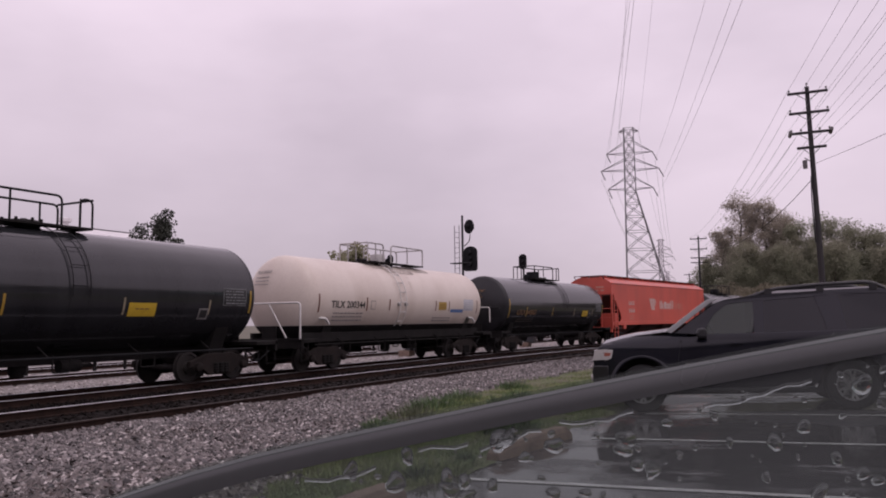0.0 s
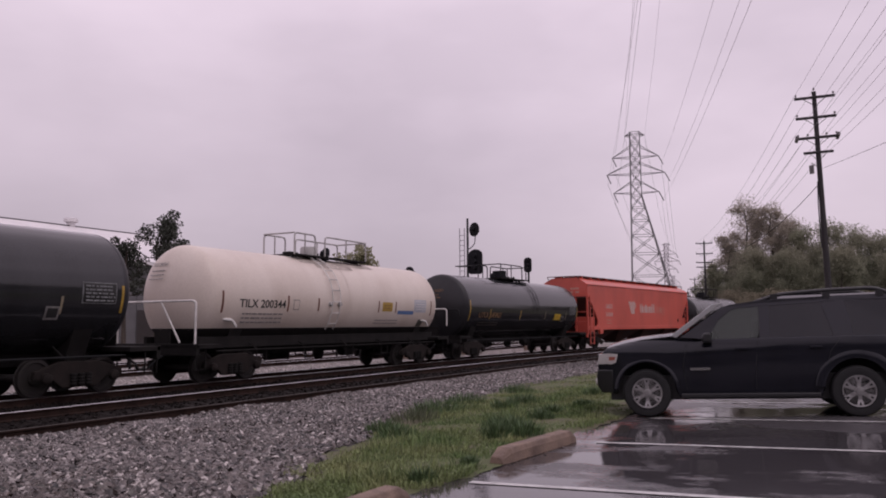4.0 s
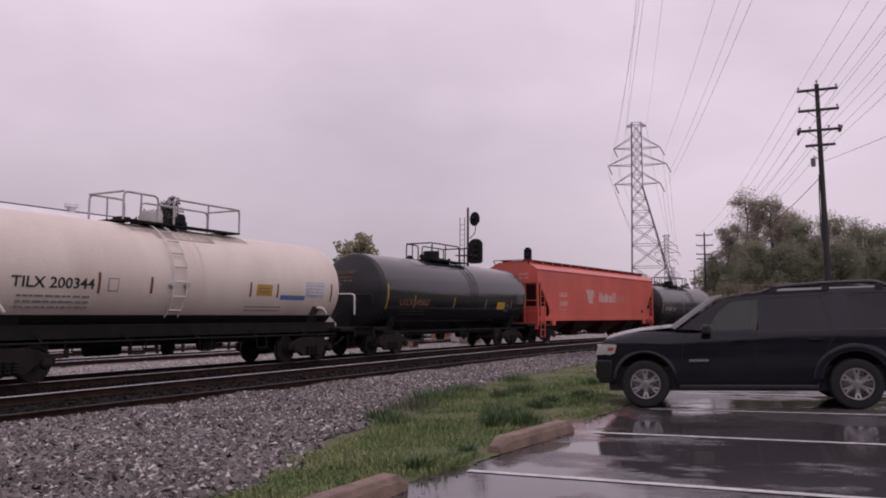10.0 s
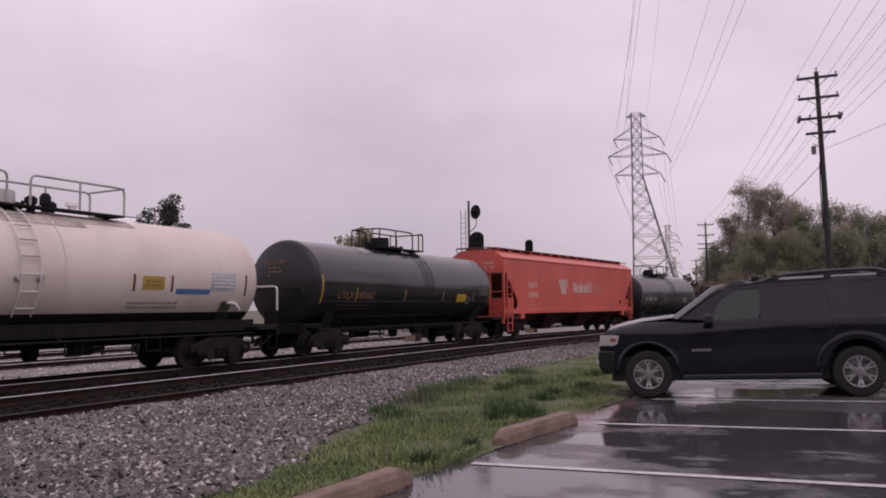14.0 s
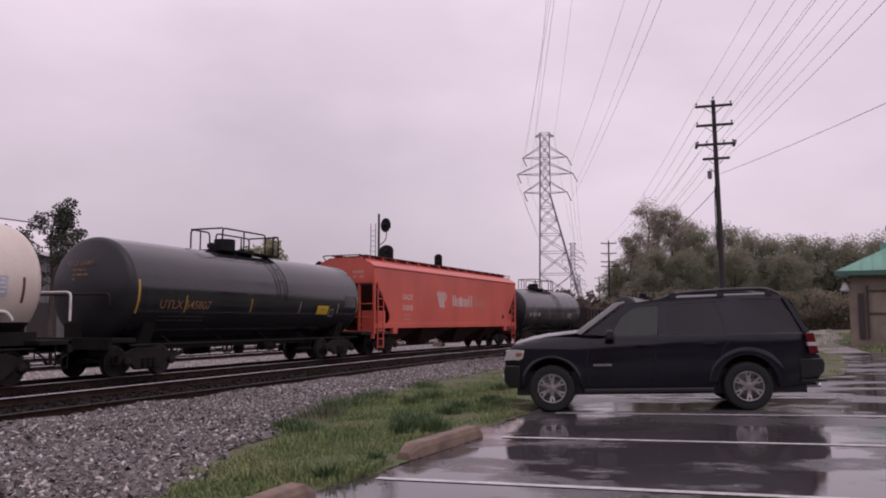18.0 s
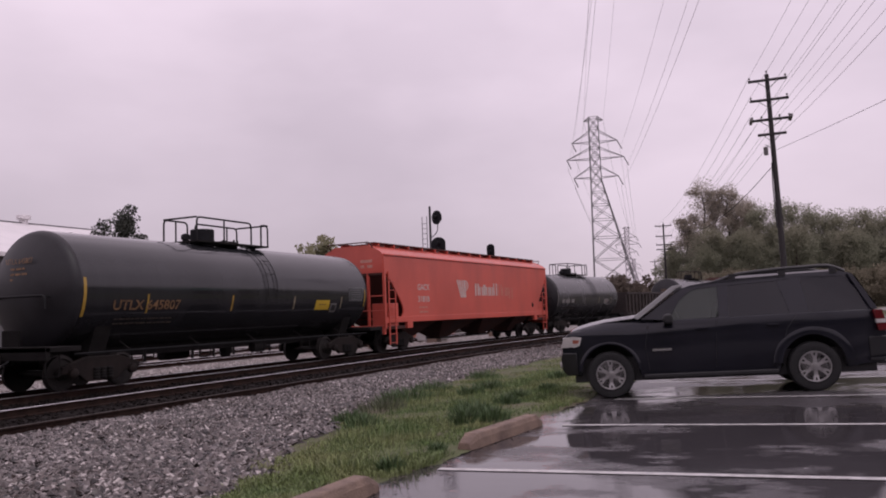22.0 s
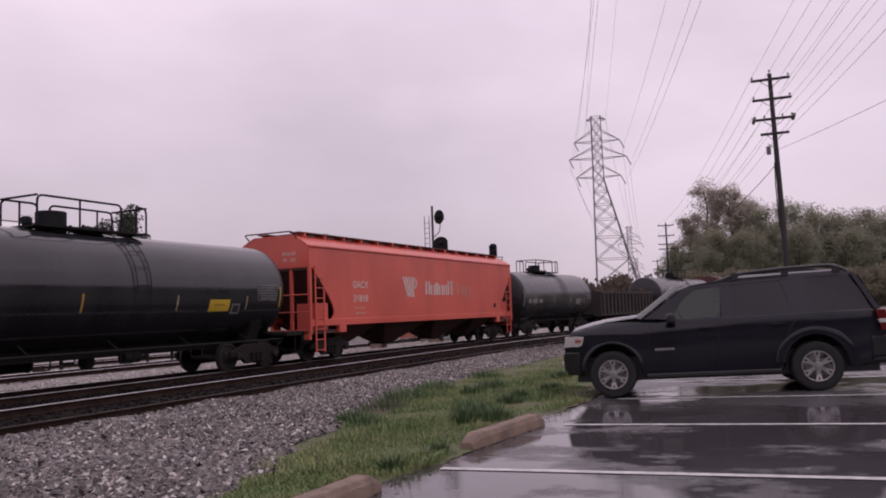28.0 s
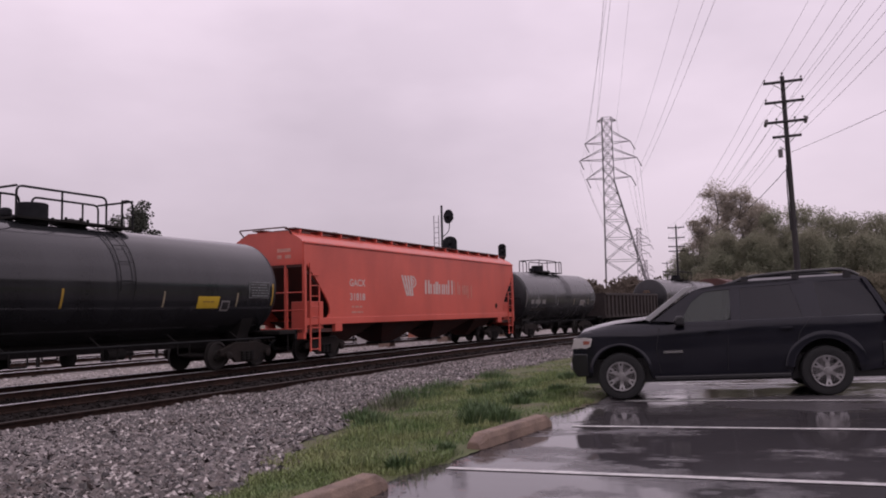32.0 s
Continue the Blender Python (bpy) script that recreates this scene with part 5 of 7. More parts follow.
        tl = part("tail_lamp", Shape().prism([(-2.455, 0.82), (-2.40, 1.12), (-2.28, 1.12), (-2.33, 0.82)], "y", sy * 0.74, sy * 0.905), M_LENSR, t, "red tail lamp cluster", bevel=0.01)
        part("reversing_lens", Shape().prism([(-2.452, 0.93), (-2.442, 0.985), (-2.30, 0.985), (-2.31, 0.93)], "y", sy * 0.78, sy * 0.912), M_LENSW, tl)
        part("fog_lamp", Shape().lathe([(-0.02, 0.06), (0.02, 0.055), (0.03, 0.0)], 14, "x", (2.20, sy * 0.70, 0.52)), M_LENSW, t, smooth=True)
        # arch lips
        for ax in (FX, RX):
            lip, up = Shape(), (-0.04 if ax > 0 else 0.035)
            for w in [math.pi * (0.03 + 0.94 * k / 20) for k in range(21)]:
                for r, yy in ((0.425, 0.88), (0.430, 0.918 + 0.012 * math.sin(w)), (0.450, 0.926 + 0.006 * math.sin(w)), (0.490 + up, 0.926 + 0.004 * math.sin(w)), (0.525 + up, 0.914), (0.49 + up, 0.86)):
                    lip.v.append((ax + r * math.cos(w), sy * yy, 0.38 + (r + 0.01) * math.sin(w)))
            lip.f = [(i * 6 + j, i * 6 + (j + 1) % 6, i * 6 + 6 + (j + 1) % 6, i * 6 + 6 + j) for i in range(20) for j in range(6)] + [(5, 4, 3, 2, 1, 0), tuple(range(120, 126))]
            part("wheel_arch", lip, M_CAR, t, "flared body-coloured wheel arch", smooth=True)
            s = Shape()
            for k in range(17):
                w = math.pi * k / 16
                s.v += [(ax + 0.425 * math.cos(w), sy * yy, 0.38 + 0.442 * math.sin(w)) for yy in (0.915, 0.58)]
            s.f = [(2 * k, 2 * k + 1, 2 * k + 3, 2 * k + 2) for k in range(16)] + [tuple(2 * k + 1 for k in range(17))]
            part("arch_liner", s, M_LINER, t, "matt black wheel well")
    part("front_bumper", slab([(1.93, 0.36), (2.12, 0.36), (2.185, 0.46), (2.195, 0.62), (2.17, 0.72), (1.93, 0.72)], -0.004, (0.5, 0.6), (2.0, 2.08, 2.15)), M_CARTRIM, t, "black plastic front bumper", bevel=0.02)
    part("grille", Shape().box(2.14, 2.19, -0.50, 0.50, 0.74, 0.94), M_CHROME, t, bevel=0.01)
    part("rear_bumper", slab([(-2.2, 0.45), (-2.48, 0.47), (-2.56, 0.54), (-2.575, 0.66), (-2.54, 0.74), (-2.2, 0.74)], -0.012, (0.5, 0.6), (-2.3, -2.4, -2.5)), M_CARTRIM, t, "black plastic rear bumper", bevel=0.02)
    part("bumper_trim", Shape().box(-2.54, -2.2, -0.86, 0.86, 0.405, 0.44), M_CARTRIM, t)
    part("exhaust", Shape().lathe([(-2.55, 0.035), (-2.1, 0.035)], 10, "x", (0, 0.5, 0.33)), M_CHROME, t)
    # seats seen through the glass
    for sx, sy in ((0.05, -0.38), (0.05, 0.38)):
        part("seat_back", Shape().prism([(sx - 0.30, 0.7), (sx - 0.12, 0.7), (sx - 0.30, 1.38), (sx - 0.42, 1.38)], "y", sy - 0.22, sy + 0.22), M_CABIN, t, bevel=0.04)
        part("headrest", Shape().box(sx - 0.47, sx - 0.36, sy - 0.13, sy + 0.13, 1.39, 1.54), M_CABIN, t, bevel=0.04)
    part("dashboard", Shape().prism([(0.50, 1.14), (0.98, 1.14), (0.93, 1.185), (0.62, 1.235), (0.52, 1.22)], "y", -0.70, 0.70), M_CABIN, t, bevel=0.015)
    part("steering_wheel", Shape().tube([(0.36 + 0.07 * math.cos(a), 0.38 + 0.18 * math.sin(a), 1.16 + 0.17 * math.cos(a)) for a in [2 * math.pi * k / 20 for k in range(21)]], 0.016, 6), M_CARTRIM, t, smooth=True)
    part("rear_bench", Shape().prism([(-1.05, 1.13), (-0.92, 1.13), (-1.02, 1.36), (-1.12, 1.36)], "y", -0.66, 0.66), M_CABIN, t, bevel=0.03)
    # wheels
    for wx in (FX, RX):
        for sy in (-1, 1):
            w = part("wheel", Shape().lathe([(-0.11, 0.22), (-0.125, 0.28), (-0.115, 0.335), (-0.08, R), (0.08, R), (0.115, 0.335), (0.125, 0.28), (0.11, 0.22), (-0.11, 0.22)], 40, "y"), M_TYRE, t,
                     "wide black road tyre", smooth=True, at=pose(wx, sy * 0.80, R, 0, 0, 0 if sy < 0 else 180))
            part("rim", Shape().lathe([(-0.112, 0.222), (-0.110, 0.205), (-0.05, 0.19), (-0.04, 0.0)], 36, "y"), M_LINER, w, "dark wheel dish", smooth=True)
            part("rim_lip", Shape().lathe([(-0.112, 0.225), (-0.130, 0.219), (-0.128, 0.204), (-0.10, 0.198)], 36, "y"), M_ALLOY, w, "silver rim edge", smooth=True)
            for k in range(6):
                a = radians(90 + 60 * k)
                c, s_ = math.cos(a), math.sin(a)
                sp = Shape()
                prof = [(0.045, 0.028), (0.12, 0.027), (0.208, 0.050)]
                for d in (-0.128, -0.095):
                    for r, h in prof:
                        dd = d + (0.012 if r < 0.2 else 0.0)
                        sp.v += [(r * c - h * s_, dd, r * s_ + h * c), (r * c + h * s_, dd, r * s_ - h * c)]
                sp.f = [(0, 1, 3, 2), (2, 3, 5, 4), (6, 8, 9, 7), (8, 10, 11, 9), (0, 2, 8, 6), (2, 4, 10, 8), (1, 7, 9, 3), (3, 9, 11, 5)]
                part("spoke", sp, M_ALLOY, w, "silver alloy spoke")
                slot = [(0.155 * c - 0.006 * s_, -0.1215, 0.155 * s_ + 0.006 * c), (0.155 * c + 0.006 * s_, -0.1215, 0.155 * s_ - 0.006 * c), (0.196 * c + 0.017 * s_, -0.1305, 0.196 * s_ - 0.017 * c), (0.196 * c - 0.017 * s_, -0.1305, 0.196 * s_ + 0.017 * c)]
                part("spoke_slot", Shape().add(slot, [(0, 1, 2, 3)]), M_LINER, w)
            part("hub_cap", Shape().lathe([(-0.10, 0.06), (-0.132, 0.055), (-0.138, 0.0)], 18, "y"), M_ALLOY, w, smooth=True)
    return t


# Pale base: sky sheen and raindrop scatter are put into the colour.
M_WETGLASS = glass("wet_sheen_windscreen", (0.36, 0.36, 0.365), 0.16, 0.10)
M_LINER = mat("matt_liner", (0.014, 0.014, 0.0145), 0.9, 0, 0.1, 9, 60, 0.1)
suv()


# ---- poles, tower and wires ----
def wire(name, a, b, sag, r, material, parent=None, n=14):
    pts = []
    for k in range(n + 1):
        w = k / n
        p = Vector(a).lerp(Vector(b), w)
        p.z -= sag * 4 * w * (1 - w)
        pts.append(p)
    return part(name, Shape().tube(pts, r, 4), material, parent)


def utility_pole(x, y, top, lean, turn, arms, label, z0=0.3):
    t = thing("utility_pole", label, "utility pole", pose(x, y, z0, 0, 0, turn) @ pose(0, 0, 0, 0, lean, 0), "utility poles")
    h = top - z0
    part("shaft", Shape().tube([(0, 0, -0.3), (0, 0, h * 0.5), (0, 0, h)], 0.19, 12, 0.115), M_POLE, t, smooth=True)
    for z, w, k in arms:
        arm = part("crossarm", Shape().box(-0.17, -0.06, -w, w, h - z - 0.07, h - z + 0.07), M_POLE, t, bevel=0.01)
        for yy in (-w + 0.08, -w * 0.45, w * 0.45, w - 0.08)[:k] if k == 4 else (-w + 0.08, w - 0.08)[:k]:
            s = Shape().lathe([(h - z + 0.07, 0.02), (h - z + 0.13, 0.02), (h - z + 0.14, 0.06), (h - z + 0.22, 0.055), (h - z + 0.26, 0.0)], 10, "z", (-0.115, yy, 0))
            part("insulator", s, M_INSUL, arm, smooth=True)
        part("arm_brace", Shape().tube([(-0.12, -w * 0.55, h - z - 0.06), (-0.10, 0, h - z - 0.5), (-0.12, w * 0.55, h - z - 0.06)], 0.018, 6), M_POLE, t)
    part("top_pin", Shape().lathe([(h, 0.02), (h + 0.12, 0.02), (h + 0.13, 0.06), (h + 0.22, 0.05), (h + 0.26, 0.0)], 10, "z"), M_INSUL, t, smooth=True)
    return t


P1, P2, P3 = (47.9, 1.75), (121.2, 20.5), (205.0, 37.3)
ARMS1 = ((0.35, 1.04, 2), (1.50, 1.04, 2), (2.65, 1.06, 4), (3.50, 0.76, 0))
near_pole = utility_pole(*P1, 14.75, 0.0, 8.0, ARMS1, "tall dark weathered wooden utility pole with four crossarms")
near_pole.matrix_basis = pose(47.9, 1.55, 0.3, -1.1, 0, 0) @ pose(0, 0, 0, 0, 0, 8)
for yy in (-1.05, 1.05):
    part("strain_insulator", Shape().tube([(-0.4, yy, 11.85), (0.25, yy, 11.75)], 0.10, 8), M_INSUL, near_pole, smooth=True)
can = part("cutout", Shape().lathe([(9.75, 0.0), (9.75, 0.12), (10.2, 0.13), (10.25, 0.0)], 12, "z", (-0.25, 0.42, 0)), M_INSUL, near_pole, "grey pole-mounted lamp body", smooth=True)
part("cutout_arm", Shape().tube([(0, 0, 10.1), (-0.25, 0.42, 10.35)], 0.025, 6), M_GALV, near_pole)
part("down_lead", Shape().tube([(-0.15, 0.16, 9.3), (-0.2, 0.22, 8.0), (-0.18, 0.2, 5.6)], 0.03, 6), M_SIGNAL, near_pole)
utility_pole(*P2, 14.1, 0.0, 10.0, ((0.35, 1.2, 2), (1.9, 1.2, 2), (3.2, 1.2, 2), (3.9, 1.2, 0)), "distant wooden utility pole with crossarms", 0.0)
utility_pole(*P3, 13.4, 0.0, 10.0, ((0.35, 1.2, 2), (2.4, 1.2, 0)), "far wooden utility pole in haze", 0.0)
utility_pole(-6.0, -9.5, 14.75, 0.0, 8.0, ARMS1, "wooden utility pole behind the parked cars", 0.8)
lines = thing("power_lines", "thin dark overhead wires strung between the poles", "overhead wires")
for z, off in ((14.55, -1.1), (14.55, 1.1), (13.4, -1.1), (13.4, 1.1), (12.3, -1.15), (12.3, -0.5), (12.3, 0.5), (12.3, 1.15)):
    wire("wire", (47.8, 1.75 + off, z), (-6, -9.5 + off, z + 0.3), 0.5, 0.007, M_WIRE, lines)
    wire("wire", (47.8, 1.75 + off, z), (121, 20.5 + off, z - 0.6), 1.4, 0.010, M_WIRE, lines)
wire("service_drop", (47.9, 1.7, 10.3), (2.0, -16.0, 9.8), 0.6, 0.011, M_SIGNAL, lines)
wire("service_drop", (47.9, 1.7, 9.6), (80.0, 12.0, 8.6), 1.0, 0.018, M_SIGNAL, lines)
wire("guy_wire", (47.9, 1.7, 10.9), (-6, -9.5, 10.9), 0.7, 0.008, M_WIRE, lines)


def pylon(x, y, k, material, label, turn, z0=0.0, thick=1.0):
    """A lattice tower; the left pair of legs stands steep, the right pair flares."""
    t = thing("transmission_tower", label, "lattice tower", pose(x, y, z0, 0, 0, turn), "transmission towers")
    H = 40.3 * k

    def span(z):
        """Extent of the body across the line at the height z (to the right negative)."""
        f = z / H
        if f > 0.68:
            w = 1.05 * k * (1.0 - 0.12 * (f - 0.68) / 0.32)
            return w, -w
        q = (0.68 - f) / 0.68
        return (1.05 * k + 0.35 * k * q, -1.05 * k - 7.25 * k * q)

    r = 0.13 * k * thick

    def corners(z):
        a, b = span(z)
        d = (a - b) / 2
        return [(-d, a, z), (d, a, z), (d, b, z), (-d, b, z)]

    lv = [0, 0.15, 0.28, 0.39, 0.48, 0.555, 0.62, 0.68, 0.74, 0.80, 0.845, 0.885, 0.945, 1.0]
    for j in range(4):
        part("leg", Shape().tube([corners(H * f)[j] for f in (0, 0.68, 1.0)], r * (1.5 if j in (0, 1) else 1.0), 4), material, t)
    for a, b in zip(lv, lv[1:]):
        s = Shape()
        ca, cb = corners(H * a), corners(H * b)
        for j in range(4):
            q = (j + 1) % 4
            s.tube([ca[j], cb[q]], r * 0.55, 4)
            s.tube([ca[q], cb[j]], r * 0.55, 4)
            s.tube([cb[j], cb[q]], r * 0.5, 4)
        part("lattice_bay", s, material, t)
    for f, w in ((0.985, 1.9), (0.885, 4.5), (0.80, 5.65), (0.705, 4.4)):
        for sy in (-1, 1):
            s = Shape()
            z, tip = H * f, (0, sy * w * k, H * f - (0.0 if f > 0.9 else 0.35 * k))
            base = 1.05 * k
            for ex in (-base, base):
                s.tube([(ex, sy * base, z - (0.0 if f > 0.9 else 0.5 * k)), tip], r * 0.6, 4)
                s.tube([(ex, sy * base, z + (0.35 if f > 0.9 else 1.7) * k), tip], r * 0.6, 4)
            arm = part("crossarm", s, material, t)
            if f < 0.9:
                part("insulator_string", Shape().tube([tip, (-1.9 * k, tip[1] - 0.8 * k, tip[2] - 2.1 * k)], r * 0.9, 6), material, arm, "slanting insulator string")
    return t


pylon(155.1, 38.9, 1.0, M_GALV, "grey steel lattice transmission tower", 14)
pylon(381.0, 82.0, 1.0, M_GALVFAR, "hazy distant lattice transmission tower", 12, thick=1.6)
pylon(640.0, 133.0, 1.0, M_GALVFAR, "faint far lattice transmission tower", 12, thick=2.0)
hv = thing("transmission_lines", "thin grey high-voltage conductors in the sky", "overhead wires")
for off, z, away in ((1.9, 39.7, -20.0), (-1.9, 39.7, -20.5), (4.5, 33.2, -23.0), (5.65, 29.8, -24.0), (4.4, 25.9, -21.5), (-4.5, 33.2, -25.5), (-5.65, 29.8, -26.0), (-4.4, 25.9, -26.0)):
    a = (155.1 - 0.24 * off - (1.9 if abs(off) > 2 else 0), 38.9 + off - (0.8 if abs(off) > 2 else 0), z)
    wire("conductor", a, (-60 - 0.24 * off, away, z + 3), 4.5, 0.015, M_GALVFAR, hv, 24)
    wire("conductor", a, (381 - 0.2 * off, 82 + off, z), 5.0, 0.030, M_GALVFAR, hv, 16)


# ---- railway signals ----
def signal_head(parent, x, y, z, shape, wide=0.40):
    """A black target plate with a hooded lamp, facing away down the line."""
    if shape == "disc":
        s = Shape().lathe([(-0.03, 0.0), (-0.03, 0.45), (0.03, 0.45), (0.03, 0.0)], 28, "x", (x, y, z))
    elif shape == "octagon":
        s = Shape().prism([(y + p, z + q) for p, q in ((0.12, 0.55), (0.30, 0.38), (0.30, -0.40), (0.14, -0.55), (-0.14, -0.55), (-0.30, -0.40), (-0.30, 0.38), (-0.12, 0.55))], "x", x - 0.03, x + 0.03)
    else:
        pts = [(wide * math.cos(radians(a)), 0.36 * math.sin(radians(a)) + 0.42) for a in range(0, 181, 15)] + [(-wide, -0.70), (-wide * 0.7, -0.80), (wide * 0.7, -0.80), (wide, -0.70)]
        s = Shape().prism([(y + p[0], z + p[1]) for p in pts], "x", x - 0.03, x + 0.03)
    tgt = part("target_plate", s, M_SIGNAL, parent, "black signal target")
    for dz in ((0,) if shape == "disc" else (0.38, 0.0, -0.38)):
        part("lamp_hood", Shape().lathe([(-0.32, 0.12), (-0.05, 0.12), (-0.05, 0.0)], 14, "x", (x, y, z + dz)), M_SIGNAL, tgt)
    if shape == "disc":
        tgt.matrix_basis = pose(x, y, 0, 0, 0, -24) @ pose(-x, -y, 0)
    part("lamp_case", Shape().box(x + 0.03, x + 0.30, y - 0.16, y + 0.16, z - (0.18 if shape == "disc" else 0.5), z + (0.18 if shape == "disc" else 0.5)), M_SIGNAL, tgt, bevel=0.02)
    return tgt


def signal_mast(x, y, top, heads, ladder, label):
    t = thing("railway_signal", label, "railway signal", pose(x, y, -0.1), "railway signals")
    part("mast", Shape().tube([(0, 0, 0), (0, 0, top)], 0.085, 12, 0.07), M_SIGMAST, t, smooth=True)
    part("footing", Shape().box(-0.35, 0.35, -0.35, 0.35, 0.0, 0.35), M_CONC, t, bevel=0.03)
    part("relay_case", Shape().box(-0.3, 0.3, -0.75, -0.2, 0.35, 1.6), M_SIGMAST, t, bevel=0.02)
    if ladder:
        s = Shape()
        for dy in (0.28, 0.62):
            s.tube([(0.1, dy, 0.1), (0.1, dy, top - 0.6)], 0.022, 6)
        part("ladder_stile", s, M_SIGMAST, t)
        for k in range(int((top - 0.9) / 0.33)):
            part("ladder_rung", Shape().tube([(0.1, 0.28, 0.4 + k * 0.33), (0.1, 0.62, 0.4 + k * 0.33)], 0.014, 5), M_SIGMAST, t)
        part("platform", Shape().box(-0.35, 0.35, -0.75, 0.75, top - 3.1, top - 3.05), M_SIGMAST, t)
        pipe(bend([(0, -0.1, top - 2.0), (0, -0.5, top - 1.7), (0, -0.55, top - 1.2)], 0.2), 0.03, M_SIGMAST, t, "head_bracket")
    for dy, z, kind in heads:
        signal_head(t, -0.15, dy, z, kind, 0.48 if ladder else 0.30)
    return t


signal_mast(44.8, 22.15, 8.72, ((-0.55, 7.95, "disc"), (-0.62, 5.9, "tombstone")), True, "tall black two-head railway signal mast with ladder")
signal_mast(53.9, 21.65, 5.9, ((0.0, 6.28, "octagon"),), False, "black single-head railway signal on a short mast")
signal_mast(38.2, 22.5, 4.95, ((0.0, 4.75, "disc"),), False, "small black railway signal seen from behind")


# ---- buildings ----
def warehouse():
    t = thing("warehouse", "long white-roofed grey metal warehouse beyond the tracks", "warehouse", pose(0, 0, -0.12))
    x0, x1, y0, y1, ez, rz = 2.0, 67.0, 62.0, 96.0, 8.2, 13.3
    part("front_wall", Shape().box(x0, x1, y0, y0 + 0.25, 0, ez), M_WALLG, t, "dark grey metal siding")
    part("back_wall", Shape().box(x0, x1, y1 - 0.25, y1, 0, ez), M_WALLG, t)
    for xx in (x0, x1 - 0.25):
        part("gable_wall", Shape().prism([(y0 + 0.25, 0), (y1 - 0.25, 0), (y1 - 0.25, ez), ((y0 + y1) / 2, rz), (y0 + 0.25, ez)], "x", xx, xx + 0.25), M_WALLG, t)
    ym = (y0 + y1) / 2
    for sy in (-1, 1):
        a, b = (y0 - 0.6, ym) if sy < 0 else (y1 + 0.6, ym)
        part("roof_slope", Shape().prism([(a, ez - 0.05), (b, rz), (b, rz + 0.15), (a, ez + 0.10)], "x", x0 - 0.5, x1 + 0.5), M_ROOFW, t, "white ribbed metal roof")
    part("roof_edge", Shape().box(x0 - 0.5, x1 + 0.5, y0 - 0.72, y0 - 0.6, ez - 0.25, ez + 0.10), M_ROOFW, t, "white eaves fascia")
    part("ridge_cap", Shape().box(x0 - 0.5, x1 + 0.5, ym - 0.25, ym + 0.25, rz + 0.12, rz + 0.22), M_WALLG, t)
    for xx in (14.0, 30.0, 46.0, 58.0):
        v = part("roof_vent", Shape().lathe([(rz, 0.45), (rz + 0.55, 0.45), (rz + 0.6, 0.75), (rz + 1.0, 0.75), (rz + 1.15, 0.0)], 16, "z", (xx, ym, 0)), M_ROOFW, t, "round white roof vent", smooth=True)
    for k in range(29):
        xx = x0 + 1 + k * 2.0
        part("siding_rib", Shape().box(xx - 0.04, xx + 0.04, y0 - 0.06, y0, 0, ez - 0.3), M_WALLG, t)
    for k in range(6):
        part("loading_door", Shape().box(8 + k * 9, 11.2 + k * 9, y0 - 0.09, y0 - 0.065, 0, 3.6), M_DARKDOOR, t)


warehouse()


